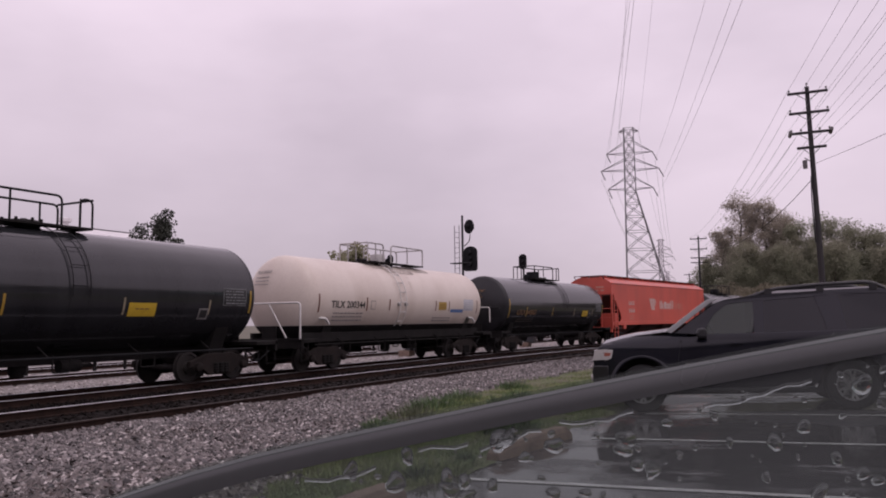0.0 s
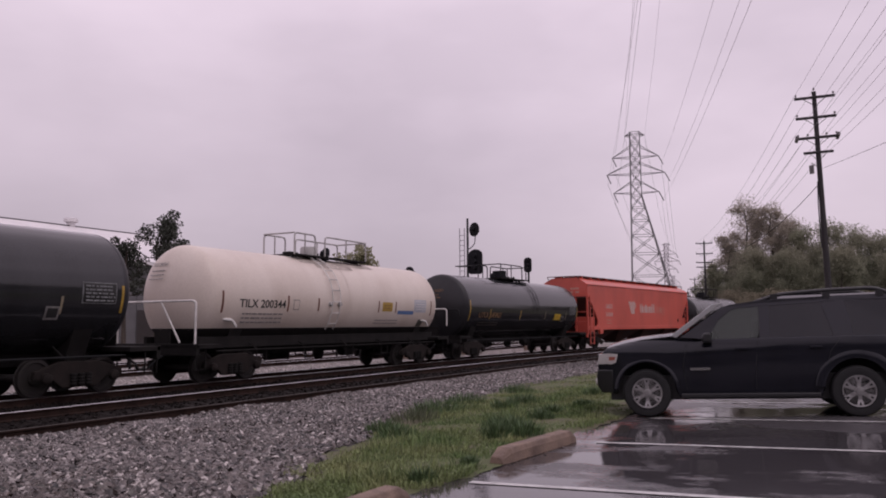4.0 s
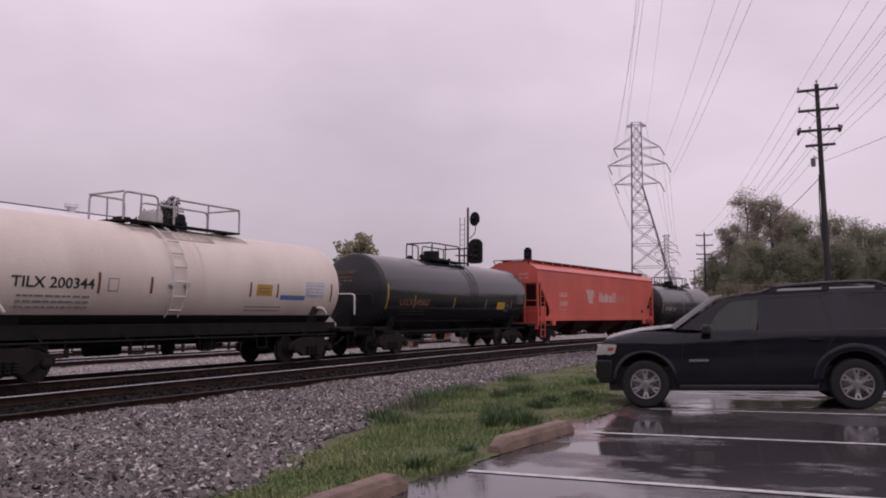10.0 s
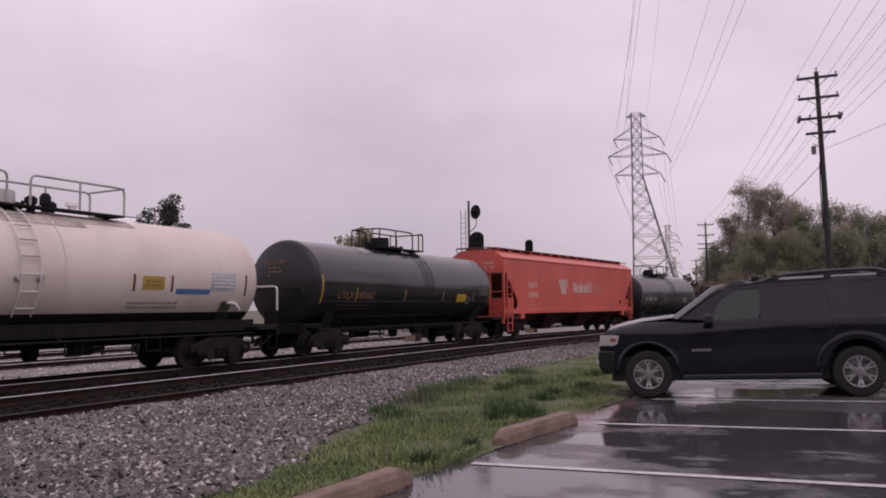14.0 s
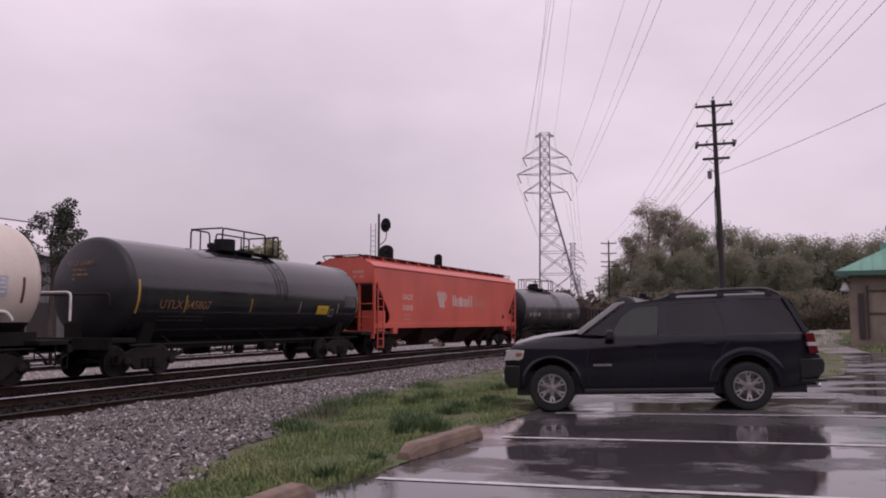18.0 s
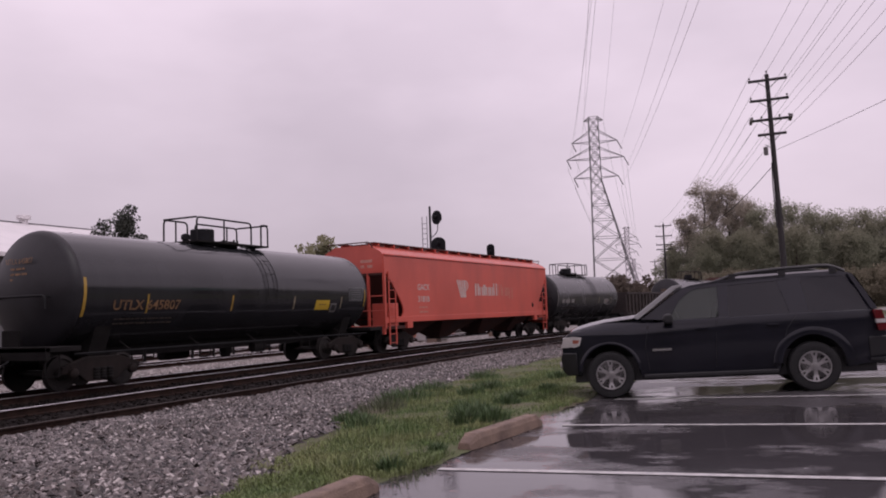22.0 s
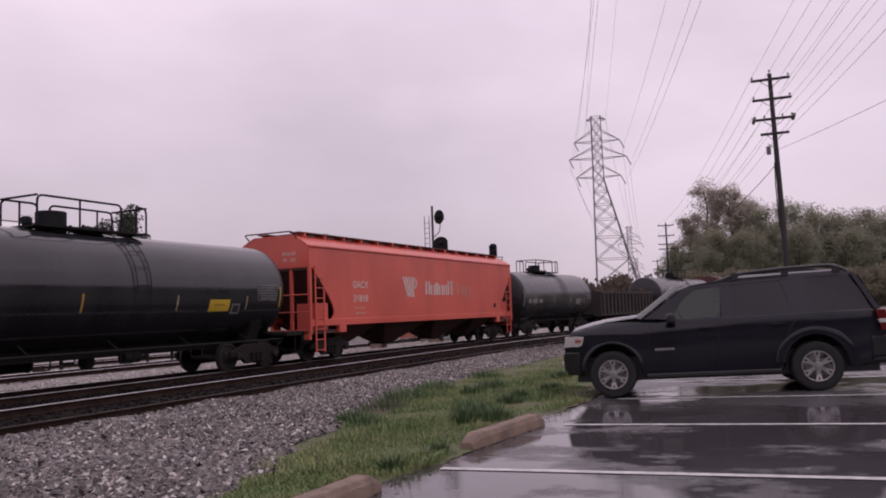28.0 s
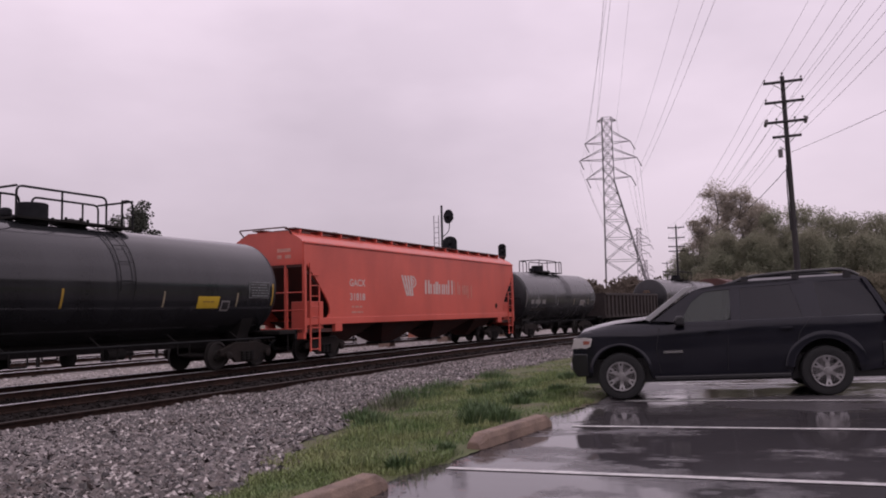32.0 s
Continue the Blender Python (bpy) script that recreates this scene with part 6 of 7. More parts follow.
def shed():
    t = thing("shed", "small beige rendered building with a green metal hip roof", "building", pose(41.0, -4.16, 1.12, 0, 0, -7))
    W, D, zt = 7.0, 2.6, 2.82
    part("front_wall", Shape().box(0, 0.2, -W, 0, -0.6, zt), M_BEIGE, t, "beige wall")
    part("side_wall", Shape().box(0.2, D, -0.2, 0, -0.6, zt), M_BEIGE, t)
    part("back_wall", Shape().box(D - 0.2, D, -W, -0.2, -0.6, zt), M_BEIGE, t)
    part("far_wall", Shape().box(0.2, D - 0.2, -W, -W + 0.2, -0.6, zt), M_BEIGE, t)
    e, xm = 0.55, D / 2
    eave = [(-e, e), (D + e, e), (D + e, -W - e), (-e, -W - e)]
    s = Shape().add([(x, y, zt + 0.04) for x, y in eave] + [(x, y, zt + 0.14) for x, y in eave] + [(xm, -2.6, zt + 1.75), (xm, -W + 2.6, zt + 1.75)],
                    [(3, 2, 1, 0), (0, 1, 5, 4), (1, 2, 6, 5), (2, 3, 7, 6), (3, 0, 4, 7), (4, 5, 8), (5, 6, 9, 8), (6, 7, 9), (7, 4, 8, 9)])
    part("roof", s, M_GREENROOF, t, "weathered green standing-seam roof")
    for k in range(17):
        yy = 0.35 - k * 0.46
        q = max(0.05, min(1.0, (e - yy) / (2.6 + e), (yy + W + e) / (2.6 + e)))
        part("roof_seam", Shape().tube([(-e, yy, zt + 0.16), (-e + (xm + e) * q, yy, zt + 0.16 + 1.61 * q)], 0.022, 4), M_GREENROOF, t)
    part("fascia", Shape().box(-e - 0.03, -e, -W - e, e, zt - 0.06, zt + 0.16), M_GREENDARK, t, "dark green eaves gutter")
    part("fascia", Shape().box(-e, D + e, e, e + 0.03, zt - 0.06, zt + 0.16), M_GREENDARK, t)
    part("upper_roof", Shape().prism([(-1.72, 3.4), (-5.4, 3.4), (-5.4, 5.05), (-1.72, 5.05)], "x", 0.9, 2.3), M_GREENROOF, t, "raised green roof box", bevel=0.02)
    part("upper_roof_cap", Shape().box(0.82, 2.38, -5.5, -1.64, 5.05, 5.13), M_GREENDARK, t)
    part("upper_roof_step", Shape().box(1.0, 2.2, -1.72, -1.40, 3.4, 4.35), M_GREENROOF, t)
    lan = part("wall_lantern", Shape().lathe([(2.02, 0.0), (2.03, 0.17), (2.10, 0.20), (2.22, 0.15), (2.34, 0.11), (2.42, 0.07), (2.46, 0.0)], 16, "z", (-0.28, 0.16, 0)), M_CABINET, t, "pale hanging lantern", smooth=True)
    part("lantern_arm", Shape().tube(bend([(0.0, -0.06, 2.42), (-0.28, 0.16, 2.62), (-0.28, 0.16, 2.42)], 0.08), 0.022, 6), M_SIGNAL, lan)
    part("gate_leaf", Shape().box(-0.09, -0.01, -0.60, -0.36, -0.15, 1.95), M_DARKDOOR, t, "dark folded gate leaf", bevel=0.01)
    part("gate_post", Shape().box(-0.12, -0.01, -0.80, -0.70, -0.15, 2.30), M_DARKDOOR, t)
    for zz in (1.02, 2.06):
        part("wall_rail", Shape().box(-0.06, -0.005, -6.0, -0.82, zz - 0.03, zz + 0.03), M_DARKDOOR, t)
    part("door", Shape().box(-0.05, -0.005, -3.0, -2.05, -0.15, 1.95), M_DARKDOOR, t, "dark door in the beige wall")


shed()


def cabinet(x, y, w, d, h, material, label):
    t = thing("equipment_cabinet", label, "equipment cabinet", pose(x, y, -0.12))
    part("case", Shape().box(-w / 2, w / 2, -d / 2, d / 2, 0.1, h), material, t, bevel=0.03)
    part("lid", Shape().box(-w / 2 - 0.06, w / 2 + 0.06, -d / 2 - 0.06, d / 2 + 0.06, h, h + 0.06), material, t)
    part("plinth", Shape().box(-w / 2 + 0.05, w / 2 - 0.05, -d / 2 + 0.05, d / 2 - 0.05, 0, 0.1), M_CONC, t)
    part("case_door", Shape().box(-w / 2 + 0.08, w / 2 - 0.08, -d / 2 - 0.02, -d / 2 - 0.001, 0.2, h - 0.1), material, t)
    return t


cabinet(47.5, 23.6, 2.0, 1.4, 1.75, M_CABINET, "pale grey railway relay cabinet beside the signal")
cabinet(52.5, 26.5, 7.0, 1.2, 1.25, M_BRICKRED, "low faded red equipment box beyond the track")
cabinet(40.5, 25.0, 1.4, 1.0, 1.2, M_CABINET, "pale grey trackside equipment cabinet")

# low pipe barrier beyond the train
fence = thing("pipe_barrier", "long dark pipe barrier on short posts beyond the train", "barrier", pose(0, 27.8, -0.12))
for z in (0.62, 0.95):
    part("barrier_rail", Shape().tube([(-20, 0, z), (60, 0, z)], 0.05, 6), M_UNDER, fence)
for k in range(54):
    part("barrier_post", Shape().box(-20 + k * 1.5 - 0.05, -20 + k * 1.5 + 0.05, -0.05, 0.05, 0, 0.98), M_UNDER, fence)


# ---- trees ----
def leaf_cloud(centres, n, size, rnd, flat=0.8):
    """Many small leaf faces scattered about limb ends."""
    c = np.array(centres, float)
    pick = rnd.integers(0, len(c), n)
    d = rnd.normal(size=(n, 3))
    d /= np.linalg.norm(d, axis=1)[:, None]
    r = c[pick, 3] * rnd.random(n) ** 0.36
    p = c[pick, :3] + d * r[:, None] * np.array([1, 1, flat])
    a = rnd.normal(size=(n, 3))
    a /= np.linalg.norm(a, axis=1)[:, None]
    b = np.cross(a, rnd.normal(size=(n, 3)))
    b /= np.linalg.norm(b, axis=1)[:, None]
    s = size * (0.6 + 0.8 * rnd.random(n))[:, None]
    v = np.stack([p - a * s, p + b * s * 0.55, p + a * s, p - b * s * 0.55], 1).reshape(-1, 3)
    return v, np.arange(4 * n).reshape(-1, 4)


def tree(name, x, y, h, spread, material, seed, label, leaves=2600, size=0.22, bare=0.0, z0=0.0, first=0.28, category="tree", full=0, tuft=1.0):
    rnd = np.random.default_rng(seed)
    t = thing(name, label, category, pose(x, y, z0, 0, 0, float(rnd.uniform(0, 360))))
    r0 = 0.018 * h + 0.05
    s = Shape()
    trunk = [(0, 0, -0.2)]
    for k in range(1, 7):
        trunk.append((float(rnd.normal(0, 0.02 * h * k / 6)), float(rnd.normal(0, 0.02 * h * k / 6)), h * 0.92 * k / 6))
    s.tube(trunk, r0, 8, r0 * 0.15)
    cents = []
    limbs = 16
    for k in range(limbs):
        f = first + (0.95 - first) * k / (limbs - 1)
        i = min(5, int(f * 6))
        base = Vector(trunk[i]).lerp(Vector(trunk[i + 1]), f * 6 - i)
        a = float(rnd.uniform(0, 2 * math.pi))
        reach = spread * (1.0 - 0.65 * max(0, (f - 0.45) / 0.55)) * float(rnd.uniform(0.65, 1.1))
        tip = base + Vector((math.cos(a) * reach, math.sin(a) * reach, reach * float(rnd.uniform(0.15, 0.6))))
        mid = base.lerp(tip, 0.5) + Vector((0, 0, -0.06 * reach))
        s.tube([base, mid, tip], r0 * 0.35 * (1 - f * 0.6), 5, r0 * 0.06)
        cents.append((*tip, spread * 0.34))
        cents.append((*base.lerp(tip, 0.62), spread * 0.30))
        for q in range(5 if bare else 1):
            end = tip + Vector((float(rnd.normal(0, 0.3)), float(rnd.normal(0, 0.3)), float(rnd.uniform(0.2, 0.7)))) * spread * 0.45
            s.tube([base.lerp(tip, 0.7), end], r0 * 0.10, 4, r0 * 0.03)
            cents.append((*end, spread * 0.26))
    cents.append((*trunk[-1], spread * 0.35))
    for k in range(full):
        f = float(rnd.uniform(0.10, 0.97))
        reach = spread * (1 - abs(2 * f - 0.9) ** 2.6 * 0.75) * float(rnd.uniform(0.2, 0.95))
        a = float(rnd.uniform(0, 2 * math.pi))
        cents.append((math.cos(a) * reach, math.sin(a) * reach, h * f, spread * float(rnd.uniform(0.45, 0.80))))
    part("trunk", s, M_BARK, t, "brown branching trunk")
    v, f = leaf_cloud([(p, q, z, w * tuft) for p, q, z, w in cents], leaves, size, rnd)
    me = bpy.data.meshes.new("crown")
    me.from_pydata(v.tolist(), [], f.tolist())
    me.materials.append(material)
    part("crown", me, None, t, "uneven leafy crown")
    return t


def wood(name, spots, material, seed, label, size, leaves):
    """Far woodland that nobody could count, as one mass of clumps and leaves."""
    rnd = np.random.default_rng(seed)
    cents = []
    for x, y, h, w in spots:
        for k in range(26):
            f = rnd.random() ** 0.7
            cents.append((x + rnd.normal(0, w), y + rnd.normal(0, w), h * (0.1 + 0.86 * f), w * (1.1 - 0.55 * f) * rnd.uniform(0.6, 1.1)))
    v, f = leaf_cloud(cents, leaves, size, rnd)
    me = bpy.data.meshes.new(name)
    me.from_pydata(v.tolist(), [], f.tolist())
    me.materials.append(material)
    return tagged(part(name, me, None), label, "woods", kind="stuff")


rt = random.Random(7)
PALE = "bare early-spring tree with thin pale foliage"
DARK = "dense dull green tree at the edge of the woods"
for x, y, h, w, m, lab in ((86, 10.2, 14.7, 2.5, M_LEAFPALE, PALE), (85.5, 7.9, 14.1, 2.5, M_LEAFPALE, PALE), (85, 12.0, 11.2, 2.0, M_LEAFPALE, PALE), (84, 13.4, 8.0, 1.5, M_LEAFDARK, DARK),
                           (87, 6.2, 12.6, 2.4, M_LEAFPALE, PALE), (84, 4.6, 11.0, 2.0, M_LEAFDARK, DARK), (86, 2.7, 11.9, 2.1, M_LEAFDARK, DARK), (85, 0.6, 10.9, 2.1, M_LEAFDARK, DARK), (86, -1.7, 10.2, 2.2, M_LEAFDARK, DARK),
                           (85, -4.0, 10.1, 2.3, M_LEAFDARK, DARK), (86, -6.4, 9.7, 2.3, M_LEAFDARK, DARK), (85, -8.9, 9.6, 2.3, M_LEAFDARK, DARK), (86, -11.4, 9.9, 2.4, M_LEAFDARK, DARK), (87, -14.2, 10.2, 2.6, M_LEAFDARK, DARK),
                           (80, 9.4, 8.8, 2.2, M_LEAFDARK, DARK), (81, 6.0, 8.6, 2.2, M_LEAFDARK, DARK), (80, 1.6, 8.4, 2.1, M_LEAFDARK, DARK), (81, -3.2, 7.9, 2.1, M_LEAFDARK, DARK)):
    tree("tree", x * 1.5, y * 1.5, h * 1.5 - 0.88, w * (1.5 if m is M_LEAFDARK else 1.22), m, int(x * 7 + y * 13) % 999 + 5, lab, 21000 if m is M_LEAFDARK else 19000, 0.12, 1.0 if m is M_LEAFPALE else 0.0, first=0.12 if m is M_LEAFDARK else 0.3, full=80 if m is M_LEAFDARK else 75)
wood("woodland", [(129 + rt.uniform(-2.2, 3.8), 18.8 - k * 1.12, rt.uniform(10.9, 12.6) if k > 3 else 7.4 + k * 1.2, 2.2) for k in range(44)], M_LEAFDARK, 11, "dense green woodland behind the car park, haze in its colour", 0.17, 190000)
wood("undergrowth", [(116 + rt.uniform(-3, 3), 17 - k * 1.42, rt.uniform(4.0, 6.4), 2.2) for k in range(28)], M_SCRUB, 12, "brownish undergrowth below the trees", 0.19, 60000)
wood("scrub", [(118 + rt.uniform(-8, 10), 17 + k * 1.3, rt.uniform(4.0, 6.2), 2.0) for k in range(18)], M_THICKET, 13, "brown winter scrub below the transmission tower", 0.34, 16000)
# Two unseen woods, added to darken reflections in the SUV and tank cars.
wood("woods_up_line", [(-48 + rt.uniform(-5, 5), -60 + k * 4.2, rt.uniform(9, 13), 3.6) for k in range(17)], M_LEAFDARK, 15, "unseen dull green woods added up the line for reflections", 0.8, 9000)
wood("woods_behind", [(-70 + k * 5.5, -52 + rt.uniform(-6, 6), rt.uniform(9, 13), 4.0) for k in range(36)], M_LEAFDARK, 14, "unseen dull green woods added behind the car for reflections", 0.8, 18000)
tree("pine_tree", 43.2, 48.3, 10.6, 3.2, M_PINE, 41, "dark pine tree with a ragged crown behind the train", 7000, 0.10, first=0.45, tuft=0.66)
tree("pine_tree", 40.6, 48.8, 8.8, 2.2, M_PINE, 42, "dark pine tree with a ragged crown behind the train", 4000, 0.10, first=0.45, tuft=0.62)
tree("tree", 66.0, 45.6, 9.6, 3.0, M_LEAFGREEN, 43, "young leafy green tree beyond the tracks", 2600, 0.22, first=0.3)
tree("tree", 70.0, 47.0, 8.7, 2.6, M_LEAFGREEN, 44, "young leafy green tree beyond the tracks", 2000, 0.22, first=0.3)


# ---- gravel stones, grass and litter ----
def stones(name, n, x0, x1, ylo, yhi, size, seed, zoff, material, label):
    """Loose angular stones, each a bent octahedron, as one mass."""
    rnd = np.random.default_rng(seed)
    x = x0 + (x1 - x0) * rnd.random(n) ** 1.5
    k = rnd.random(n)
    lo = np.array([ylo(a) for a in x])
    hi = np.array([yhi(a) for a in x])
    y = lo + (hi - lo) * k
    z = np.array([ground_z(a, b) + 0.05 * noise.noise((a * 0.8, b * 0.8, 1.3)) * (1 if zoff == 0 else 0) for a, b in zip(x, y)]) + zoff
    o = np.array([(1, 0, 0), (-1, 0, 0), (0, 1, 0), (0, -1, 0), (0, 0, 1), (0, 0, -1)], float)
    s = size * (0.55 + 0.9 * rnd.random((n, 1, 1)) ** 1.6)
    v = o[None] * np.array([1.3, 0.85, 0.62]) * s * (0.65 + 0.6 * rnd.random((n, 6, 1))) + rnd.normal(0, 0.20, (n, 6, 3)) * s
    tip = rnd.normal(0, 0.35, (n, 1))
    v[:, :, 2] += v[:, :, 0] * tip
    a = rnd.random(n) * 6.28
    c, sn = np.cos(a)[:, None], np.sin(a)[:, None]
    vx, vy = v[:, :, 0] * c - v[:, :, 1] * sn, v[:, :, 0] * sn + v[:, :, 1] * c
    v = np.stack([vx + x[:, None], vy + y[:, None], v[:, :, 2] + z[:, None] + 0.25 * s[:, :, 0]], 2).reshape(-1, 3)
    t = np.array([(0, 2, 4), (2, 1, 4), (1, 3, 4), (3, 0, 4), (2, 0, 5), (1, 2, 5), (3, 1, 5), (0, 3, 5)])
    f = (np.arange(n)[:, None, None] * 6 + t[None]).reshape(-1, 3)
    me = bpy.data.meshes.new(name)
    me.from_pydata(v.tolist(), [], f.tolist())
    me.materials.append(material)
    return tagged(part(name, me, None), label, "gravel", kind="stuff")


stones("loose_gravel", 82000, 3.5, 34, lambda a: verge_edge(a) - 0.15, lambda a: 12.02 - bend_off(a), 0.036, 21, 0, M_STONE, "angular grey and tan crushed stones")
stones("pale_stones", 18000, 3.5, 30, lambda a: verge_edge(a) - 0.1, lambda a: 12.0 - bend_off(a), 0.032, 26, 0, M_PALESTONE, "scattered pale stones among the gravel")
stones("far_loose_gravel", 9000, 30, 80, lambda a: verge_edge(a), lambda a: 12.0 - bend_off(a), 0.06, 22, 0, M_STONE, "angular grey crushed stones further along")
stones("track_stones", 20000, 3, 50, lambda a: 12.16 - bend_off(a), lambda a: 20.2 - bend_off(a), 0.04, 23, 0.05, M_BALLAST, "near-black stones between the sleepers")
stones("yard_stones", 12000, 4, 70, lambda a: 20.3, lambda a: 33.0, 0.05, 24, 0.02, M_PALESTONE, "pale stones of the yard beyond the train")


def grass(name, n, x0, x1, seed, tall, material, label, ylo, yhi, patch=0.0, broad=0.0024):
    rnd = np.random.default_rng(seed)
    x = x0 + (x1 - x0) * rnd.random(n) ** 1.25
    k = rnd.random(n)
    y = np.array([ylo(a) + (yhi(a) - ylo(a)) * b for a, b in zip(x, k)])
    den = np.array([noise.noise((a * 1.3, b * 1.3, 4.0)) for a, b in zip(x, y)])
    edge = np.minimum(k, 1 - k)
    keep = (den + 0.6 * edge * 4 - 0.25 + patch > rnd.random(n) * 0.8 - 0.2)
    x, y, den = x[keep], y[keep], den[keep]
    n = len(x)
    z = np.array([ground_z(a, b) for a, b in zip(x, y)])
    h = tall * (0.45 + 0.8 * rnd.random(n)) * (0.75 + 0.9 * np.clip(den, 0, 1))
    a = rnd.random(n) * 6.28
    w = broad * (1 + 1.3 * rnd.random(n))
    lean = rnd.normal(0, 0.35, (n, 2)) * h[:, None]
    dx, dy = np.cos(a) * w, np.sin(a) * w
    b0 = np.stack([x - dx, y - dy, z], 1)
    b1 = np.stack([x + dx, y + dy, z], 1)
    m0 = np.stack([x - dx * 0.8 + lean[:, 0] * 0.35, y - dy * 0.8 + lean[:, 1] * 0.35, z + h * 0.6], 1)
    m1 = np.stack([x + dx * 0.8 + lean[:, 0] * 0.35, y + dy * 0.8 + lean[:, 1] * 0.35, z + h * 0.6], 1)
    tip = np.stack([x + lean[:, 0], y + lean[:, 1], z + h * (1 - 0.2 * rnd.random(n))], 1)
    v = np.stack([b0, b1, m1, m0, tip], 1).reshape(-1, 3)
    i = np.arange(n)[:, None] * 5
    f = [tuple(q) for q in (i + np.array([[0, 1, 2, 3]])).tolist()] + [tuple(q) for q in (i + np.array([[3, 2, 4]])).tolist()]
    me = bpy.data.meshes.new(name)
    me.from_pydata(v.tolist(), [], f)
    me.materials.append(material)
    return tagged(part(name, me, None), label, "grass", kind="stuff")


grass("grass", 225000, 3.5, 40, 31, 0.064, M_GRASS, "short damp spring grass on the verge", lambda a: lot_edge(a) - 0.06, lambda a: verge_edge(a) + 0.05, broad=0.0030)
grass("tall_grass", 16000, 6.0, 24, 32, 0.17, M_GRASS, "tufts of taller weeds in the verge", lambda a: lot_edge(a) + 0.05, lambda a: verge_edge(a) - 0.2, patch=-0.35)
grass("far_grass", 16000, 40, 75, 33, 0.3, M_GRASS, "rough grass further along the track", lambda a: -12.0, lambda a: verge_edge(a))


def weed_clump(x, y, r, tall, material, seed, label):
    """A tuft of broad leaves fanning out from one root."""
    rnd = random.Random(seed)
    s = Shape()
    for k in range(340):
        a, q = rnd.uniform(0, 2 * math.pi), rnd.random() ** 0.6
        bx, by = r * q * math.cos(a), r * q * math.sin(a) * 0.8
        h = tall * rnd.uniform(0.5, 1.15) * (1.1 - 0.5 * q)
        ox, oy = 0.35 * h * math.cos(a) + rnd.gauss(0, 0.02), 0.35 * h * math.sin(a) + rnd.gauss(0, 0.02)
        w, c = rnd.uniform(0.003, 0.008), rnd.uniform(0, math.pi)
        dx, dy = w * math.cos(c), w * math.sin(c)
        s.add([(bx, by, 0), (bx + ox * 0.4 - dx, by + oy * 0.4 - dy, h * 0.6), (bx + ox, by + oy, h), (bx + ox * 0.4 + dx, by + oy * 0.4 + dy, h * 0.6)], [(0, 1, 2, 3)])
    ob = part("weed_clump", s, material, at=pose(x, y, ground_z(x, y) - 0.01))
    return tagged(ob, label, "weeds", "weed clumps")


for k, (x, y, r, h) in enumerate(((9.2, 4.15, 0.22, 0.30), (10.1, 4.34, 0.30, 0.26), (14.3, 5.9, 0.35, 0.26), (13.4, 5.9, 0.3, 0.24), (11.2, 6.5, 0.45, 0.30), (11.6, 4.5, 0.25, 0.20), (13.7, 4.5, 0.22, 0.18),
                               (12.5, 4.65, 0.25, 0.18), (9.3, 5.7, 0.3, 0.22), (6.35, 3.62, 0.14, 0.16), (7.3, 3.62, 0.10, 0.12), (16.3, 5.1, 0.3, 0.22), (13.0, 7.0, 0.5, 0.30), (14.6, 7.3, 0.5, 0.28), (12.2, 6.9, 0.35, 0.30), (9.9, 6.3, 0.3, 0.22), (17.5, 7.4, 0.5, 0.26), (10.6, 4.7, 0.35, 0.22), (9.6, 3.95, 0.3, 0.24))):
    weed_clump(x, y, r, h, M_DRYSTALK if k == 4 else M_WEED, 50 + k, "pale dry stalks standing in the grass verge" if k == 4 else "dark green leafy weed clump in the verge")


def leaf_litter(n, seed):
    """Dead leaves washed against the asphalt's edge."""
    rnd = random.Random(seed)
    s = Shape()
    for k in range(n):
        x = rnd.uniform(4.0, 13.0)
        y = lot_edge(x) - abs(rnd.gauss(0.05, 0.22))
        a, q = rnd.uniform(0, 6.28), rnd.uniform(0.012, 0.035)
        z = ground_z(x, y) + 0.004
        c, d = q * math.cos(a), q * math.sin(a)
        s.add([(x - c, y - d, z), (x + d * 0.5, y - c * 0.5, z + 0.006), (x + c, y + d, z + 0.003), (x - d * 0.5, y + c * 0.5, z + 0.004)], [(0, 1, 2, 3)])
    return tagged(part("leaf_litter", s, M_BARK), "dark dead leaves and bits at the asphalt edge", "leaf litter", kind="stuff")


leaf_litter(240, 61)


sheet("footpath", steps(33, 110, 1.0), [0, 1, 2, 3], 0.02, M_YARD, label="pale gravel path leading towards the woods", category="path",
      edge=lambda x, k: -3.25 - 0.066 * (x - 40) + 0.5 * math.sin(x * 0.16) + (k - 0.5) * 1.5)
grass("lawn", 9000, 34, 80, 34, 0.14, M_GRASS, "short grass beside the path", lambda a: -4.9 - 0.07 * (a - 40) - 6.0, lambda a: -4.2 - 0.066 * (a - 40), patch=0.5, broad=0.012)


# ---- lowered side window of the camera's own car ----
M_PANE = glass("wet_side_window", (0.17, 0.18, 0.175), 0.03, 0.76)
M_DROP = bpy.data.materials.new("water_drop")
M_DROP.use_nodes = True
M_DROP.node_tree.nodes["Principled BSDF"].inputs["Transmission Weight"].default_value = 1.0
M_DROP.node_tree.nodes["Principled BSDF"].inputs["IOR"].default_value = 1.33
M_DROP.node_tree.nodes["Principled BSDF"].inputs["Roughness"].default_value = 0.02
M_GLASSEDGE = mat("ground_glass_edge", (0.060, 0.062, 0.064), 0.22, 0, 0.03, 20, 200, 0.0)


def window_top(x):
    """Curve of the glass's upper edge, in the glass's own plane."""
    return 0.21 * x - 1.1 * min(0.0, x + 0.04) ** 2 - 0.12 * max(0.0, x) ** 2


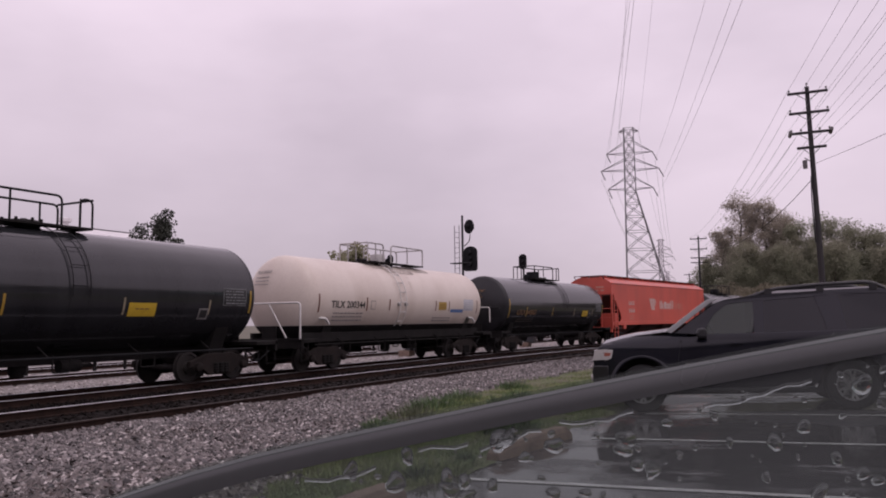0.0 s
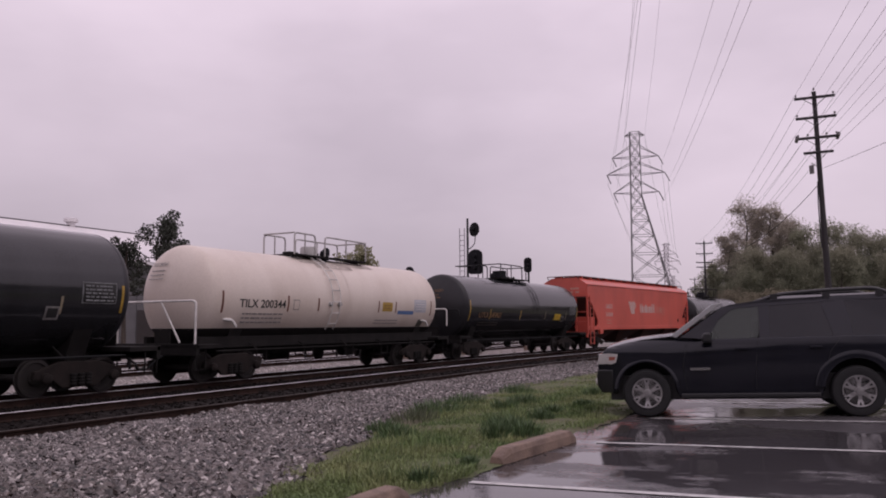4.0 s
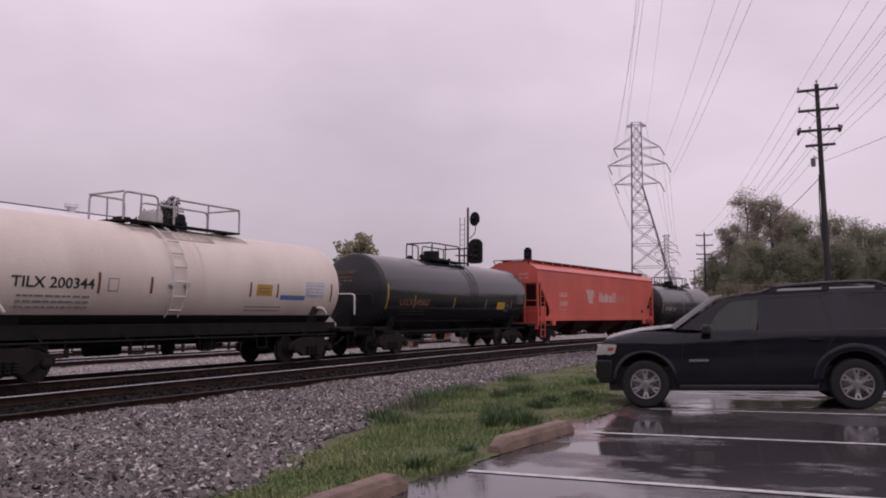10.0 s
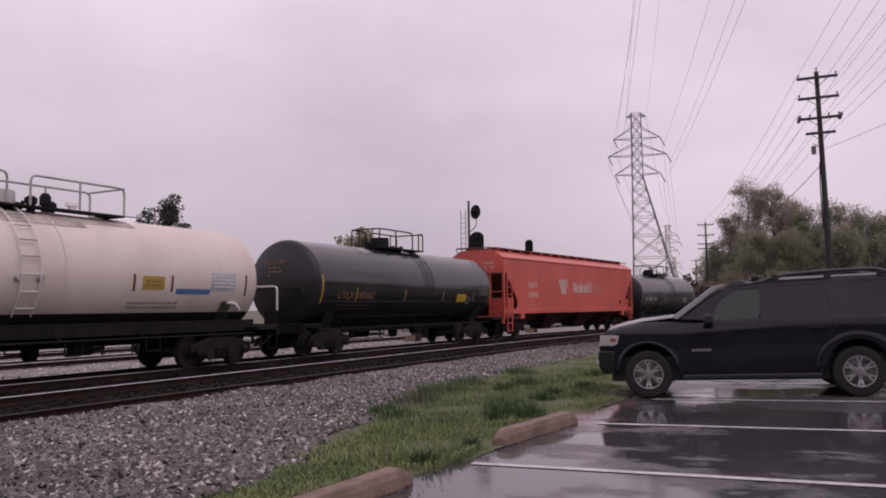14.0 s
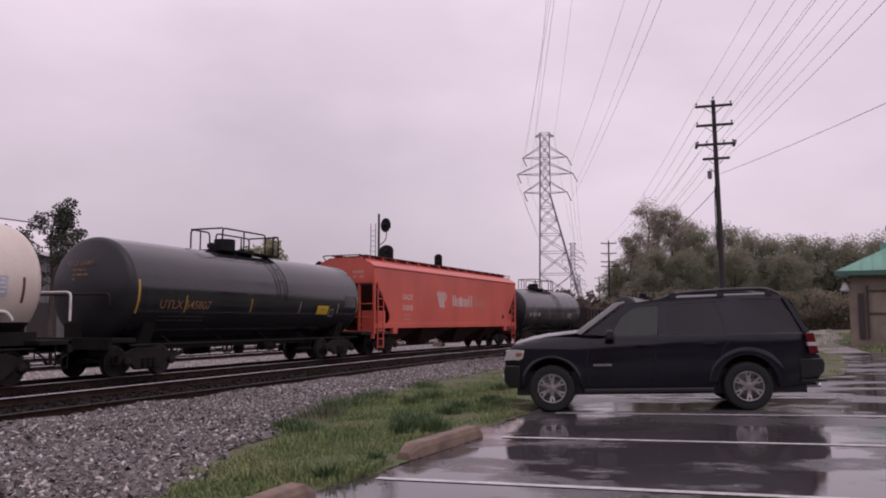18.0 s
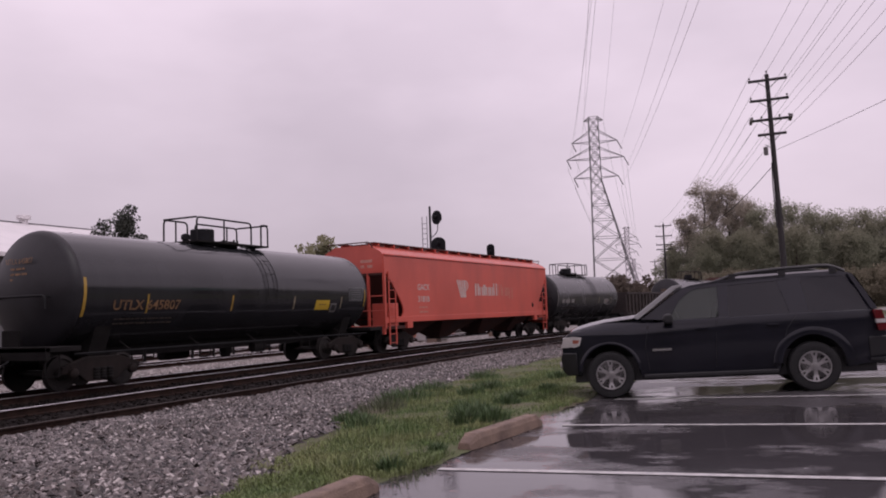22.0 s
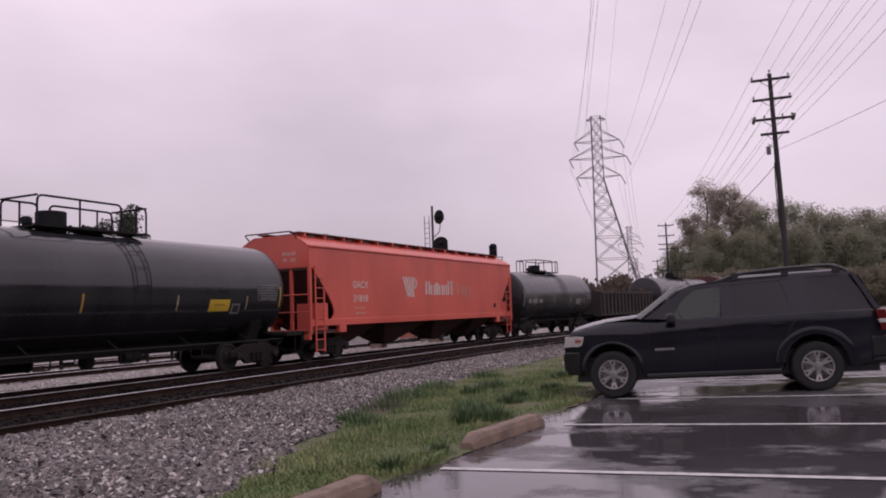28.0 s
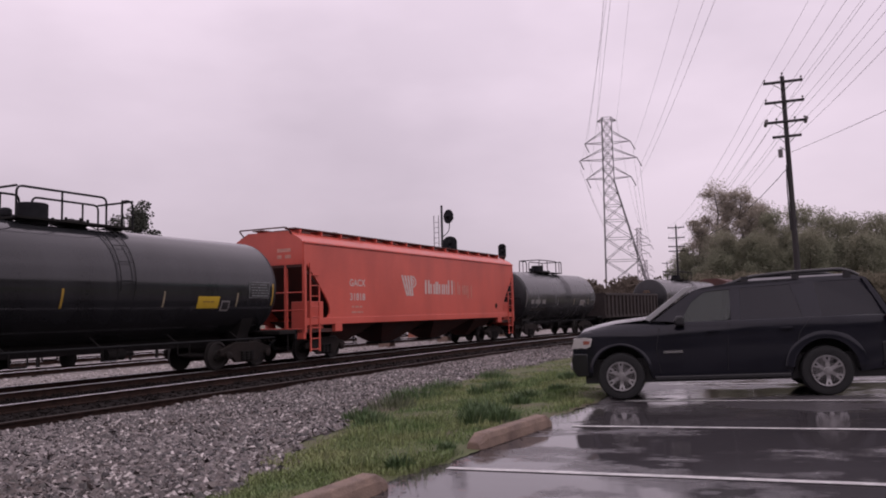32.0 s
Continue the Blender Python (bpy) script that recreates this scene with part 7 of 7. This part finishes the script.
def car_window():
    t = thing("car_window", "lowering car side window wet with rain drops", "car window")
    xs = steps(-0.22, 0.30, 0.02)
    s = Shape()
    for yy in (0.0, 0.005):
        s.v += [(x, yy, window_top(x)) for x in xs] + [(x, yy, -0.30) for x in xs]
    n = len(xs)
    for i in range(n - 1):
        s.f += [(i, i + 1, n + i + 1, n + i), (2 * n + i, 3 * n + i, 3 * n + i + 1, 2 * n + i + 1)]
    pane = part("glass_pane", s, M_PANE, t, "wet tinted safety glass")
    pane.visible_shadow = False
    e = Shape()
    for x in xs:
        z = window_top(x)
        for yy, zz in ((-0.0012, -0.0080), (-0.0010, -0.0035), (0.0002, -0.0014), (0.0025, -0.0008), (0.0048, -0.0020), (0.0056, -0.0050)):
            e.v.append((x, yy, z + zz))
    e.f = [(i * 6 + j, (i + 1) * 6 + j, (i + 1) * 6 + j + 1, i * 6 + j + 1) for i in range(n - 1) for j in range(5)]
    part("glass_edge", e, M_GLASSEDGE, t, "grey rounded top edge of the glass", smooth=True)
    rnd = random.Random(17)
    for k in range(190):
        x = rnd.uniform(-0.06, 0.20)
        z = window_top(x) - 0.012 - rnd.random() ** 1.2 * 0.055
        r = rnd.choice((0.0005, 0.0006, 0.0008, 0.0010, 0.0013, 0.0018, 0.0024, 0.0032)) * rnd.uniform(0.8, 1.2)
        d = Shape().lathe([(0.0, r), (-r * 0.28, r * 0.86), (-r * 0.45, r * 0.5), (-r * 0.52, 0.0)], 12, "y")
        p1, p2, p3 = rnd.uniform(0, 6.28), rnd.uniform(0, 6.28), rnd.uniform(0, 6.28)
        d.v = [(vx * w, vy, vz * w) for vx, vy, vz, w in [(q[0], q[1], q[2], 1 + 0.28 * math.sin(math.atan2(q[2], q[0]) + p1) + 0.18 * math.sin(2 * math.atan2(q[2], q[0]) + p2) + 0.10 * math.sin(3 * math.atan2(q[2], q[0]) + p3)) for q in d.v]]
        part("rain_drop", d, M_DROP, t, smooth=True, at=pose(x, 0.0052, z, 0, rnd.uniform(0, 180), 180) @ Matrix.Diagonal((1, 1, rnd.uniform(0.7, 1.5), 1)))
    for x0, x1, dz in ((-0.045, -0.022, 0.0145), (-0.008, 0.008, 0.0125), (0.012, 0.032, 0.0145), (0.038, 0.062, 0.013), (0.085, 0.12, 0.0155)):
        pts = [(x, 0.0054, window_top(x) - dz - 0.0012 * math.sin(x * 150) - 0.0005 * math.sin(x * 610)) for x in steps(x0, x1, 0.004)]
        part("water_bead", Shape().tube(pts, 0.0007, 6), M_DROP, t, "rivulet along the glass edge", smooth=True)
    return t


WINDOW = car_window()


# ---- what moves ----
TRAVEL = ((0, 29.1), (1, 27.83), (2, 26.63), (3, 25.51), (4, 24.38), (5, 23.26), (6, 22.16), (7, 20.95), (8, 19.77), (9, 18.59), (10, 17.48), (11, 16.41),
          (12, 15.32), (13, 14.27), (14, 13.23), (15, 12.22), (16, 11.22), (17, 10.25), (18, 9.28), (19, 8.25), (20, 7.27), (21, 6.33), (22, 5.41), (23, 4.47),
          (24, 3.59), (25, 2.66), (26, 1.76), (27, 0.87), (27.5, 0.43), (28, 0.0), (28.5, -0.45), (29, -0.63), (29.5, -0.75), (30, -0.82), (30.5, -0.84), (31, -0.84), (32, -0.84))


def travelled(t):
    for (a, da), (b, db) in zip(TRAVEL, TRAVEL[1:]):
        if t <= b:
            return da + (db - da) * (t - a) / (b - a)
    return TRAVEL[-1][1]


def on_track(x):
    """The pose of a car whose middle has come to x along the curving track."""
    a, b = bend_off(x - 5), bend_off(x + 5)
    return pose(x, TRAIN_Y - (a + b) / 2, RAIL_Z, 0, 0, -math.degrees(math.atan((b - a) / 10)))


def motions():
    ticks = [k * 0.5 for k in range(65)]
    for car, x in TRAIN:
        walk(car, [(t, on_track(x + d)) for t, d in TRAVEL])
    for ws, x in WHEELSETS:
        walk(ws, [(t, pose(x, 0, 0.43, 0, math.degrees((travelled(t)) / 0.43), 0)) for t in ticks])
    base = pose(*EYE, 95.39, 0.82, -62.17) @ pose(0, 0, 0, -90, 0, 0)
    rows = ((0.0, 0.0), (0.1, -0.0056), (0.2, -0.0137), (0.3, -0.0200), (0.4, -0.0215), (0.5, -0.0225), (0.6, -0.026), (0.7, -0.033), (0.8, -0.050), (1.0, -0.085), (1.5, -0.15), (32.0, -0.15))
    walk(WINDOW, [(t, base @ pose(0.0, 0.25, z - 0.0522)) for t, z in rows])


motions()
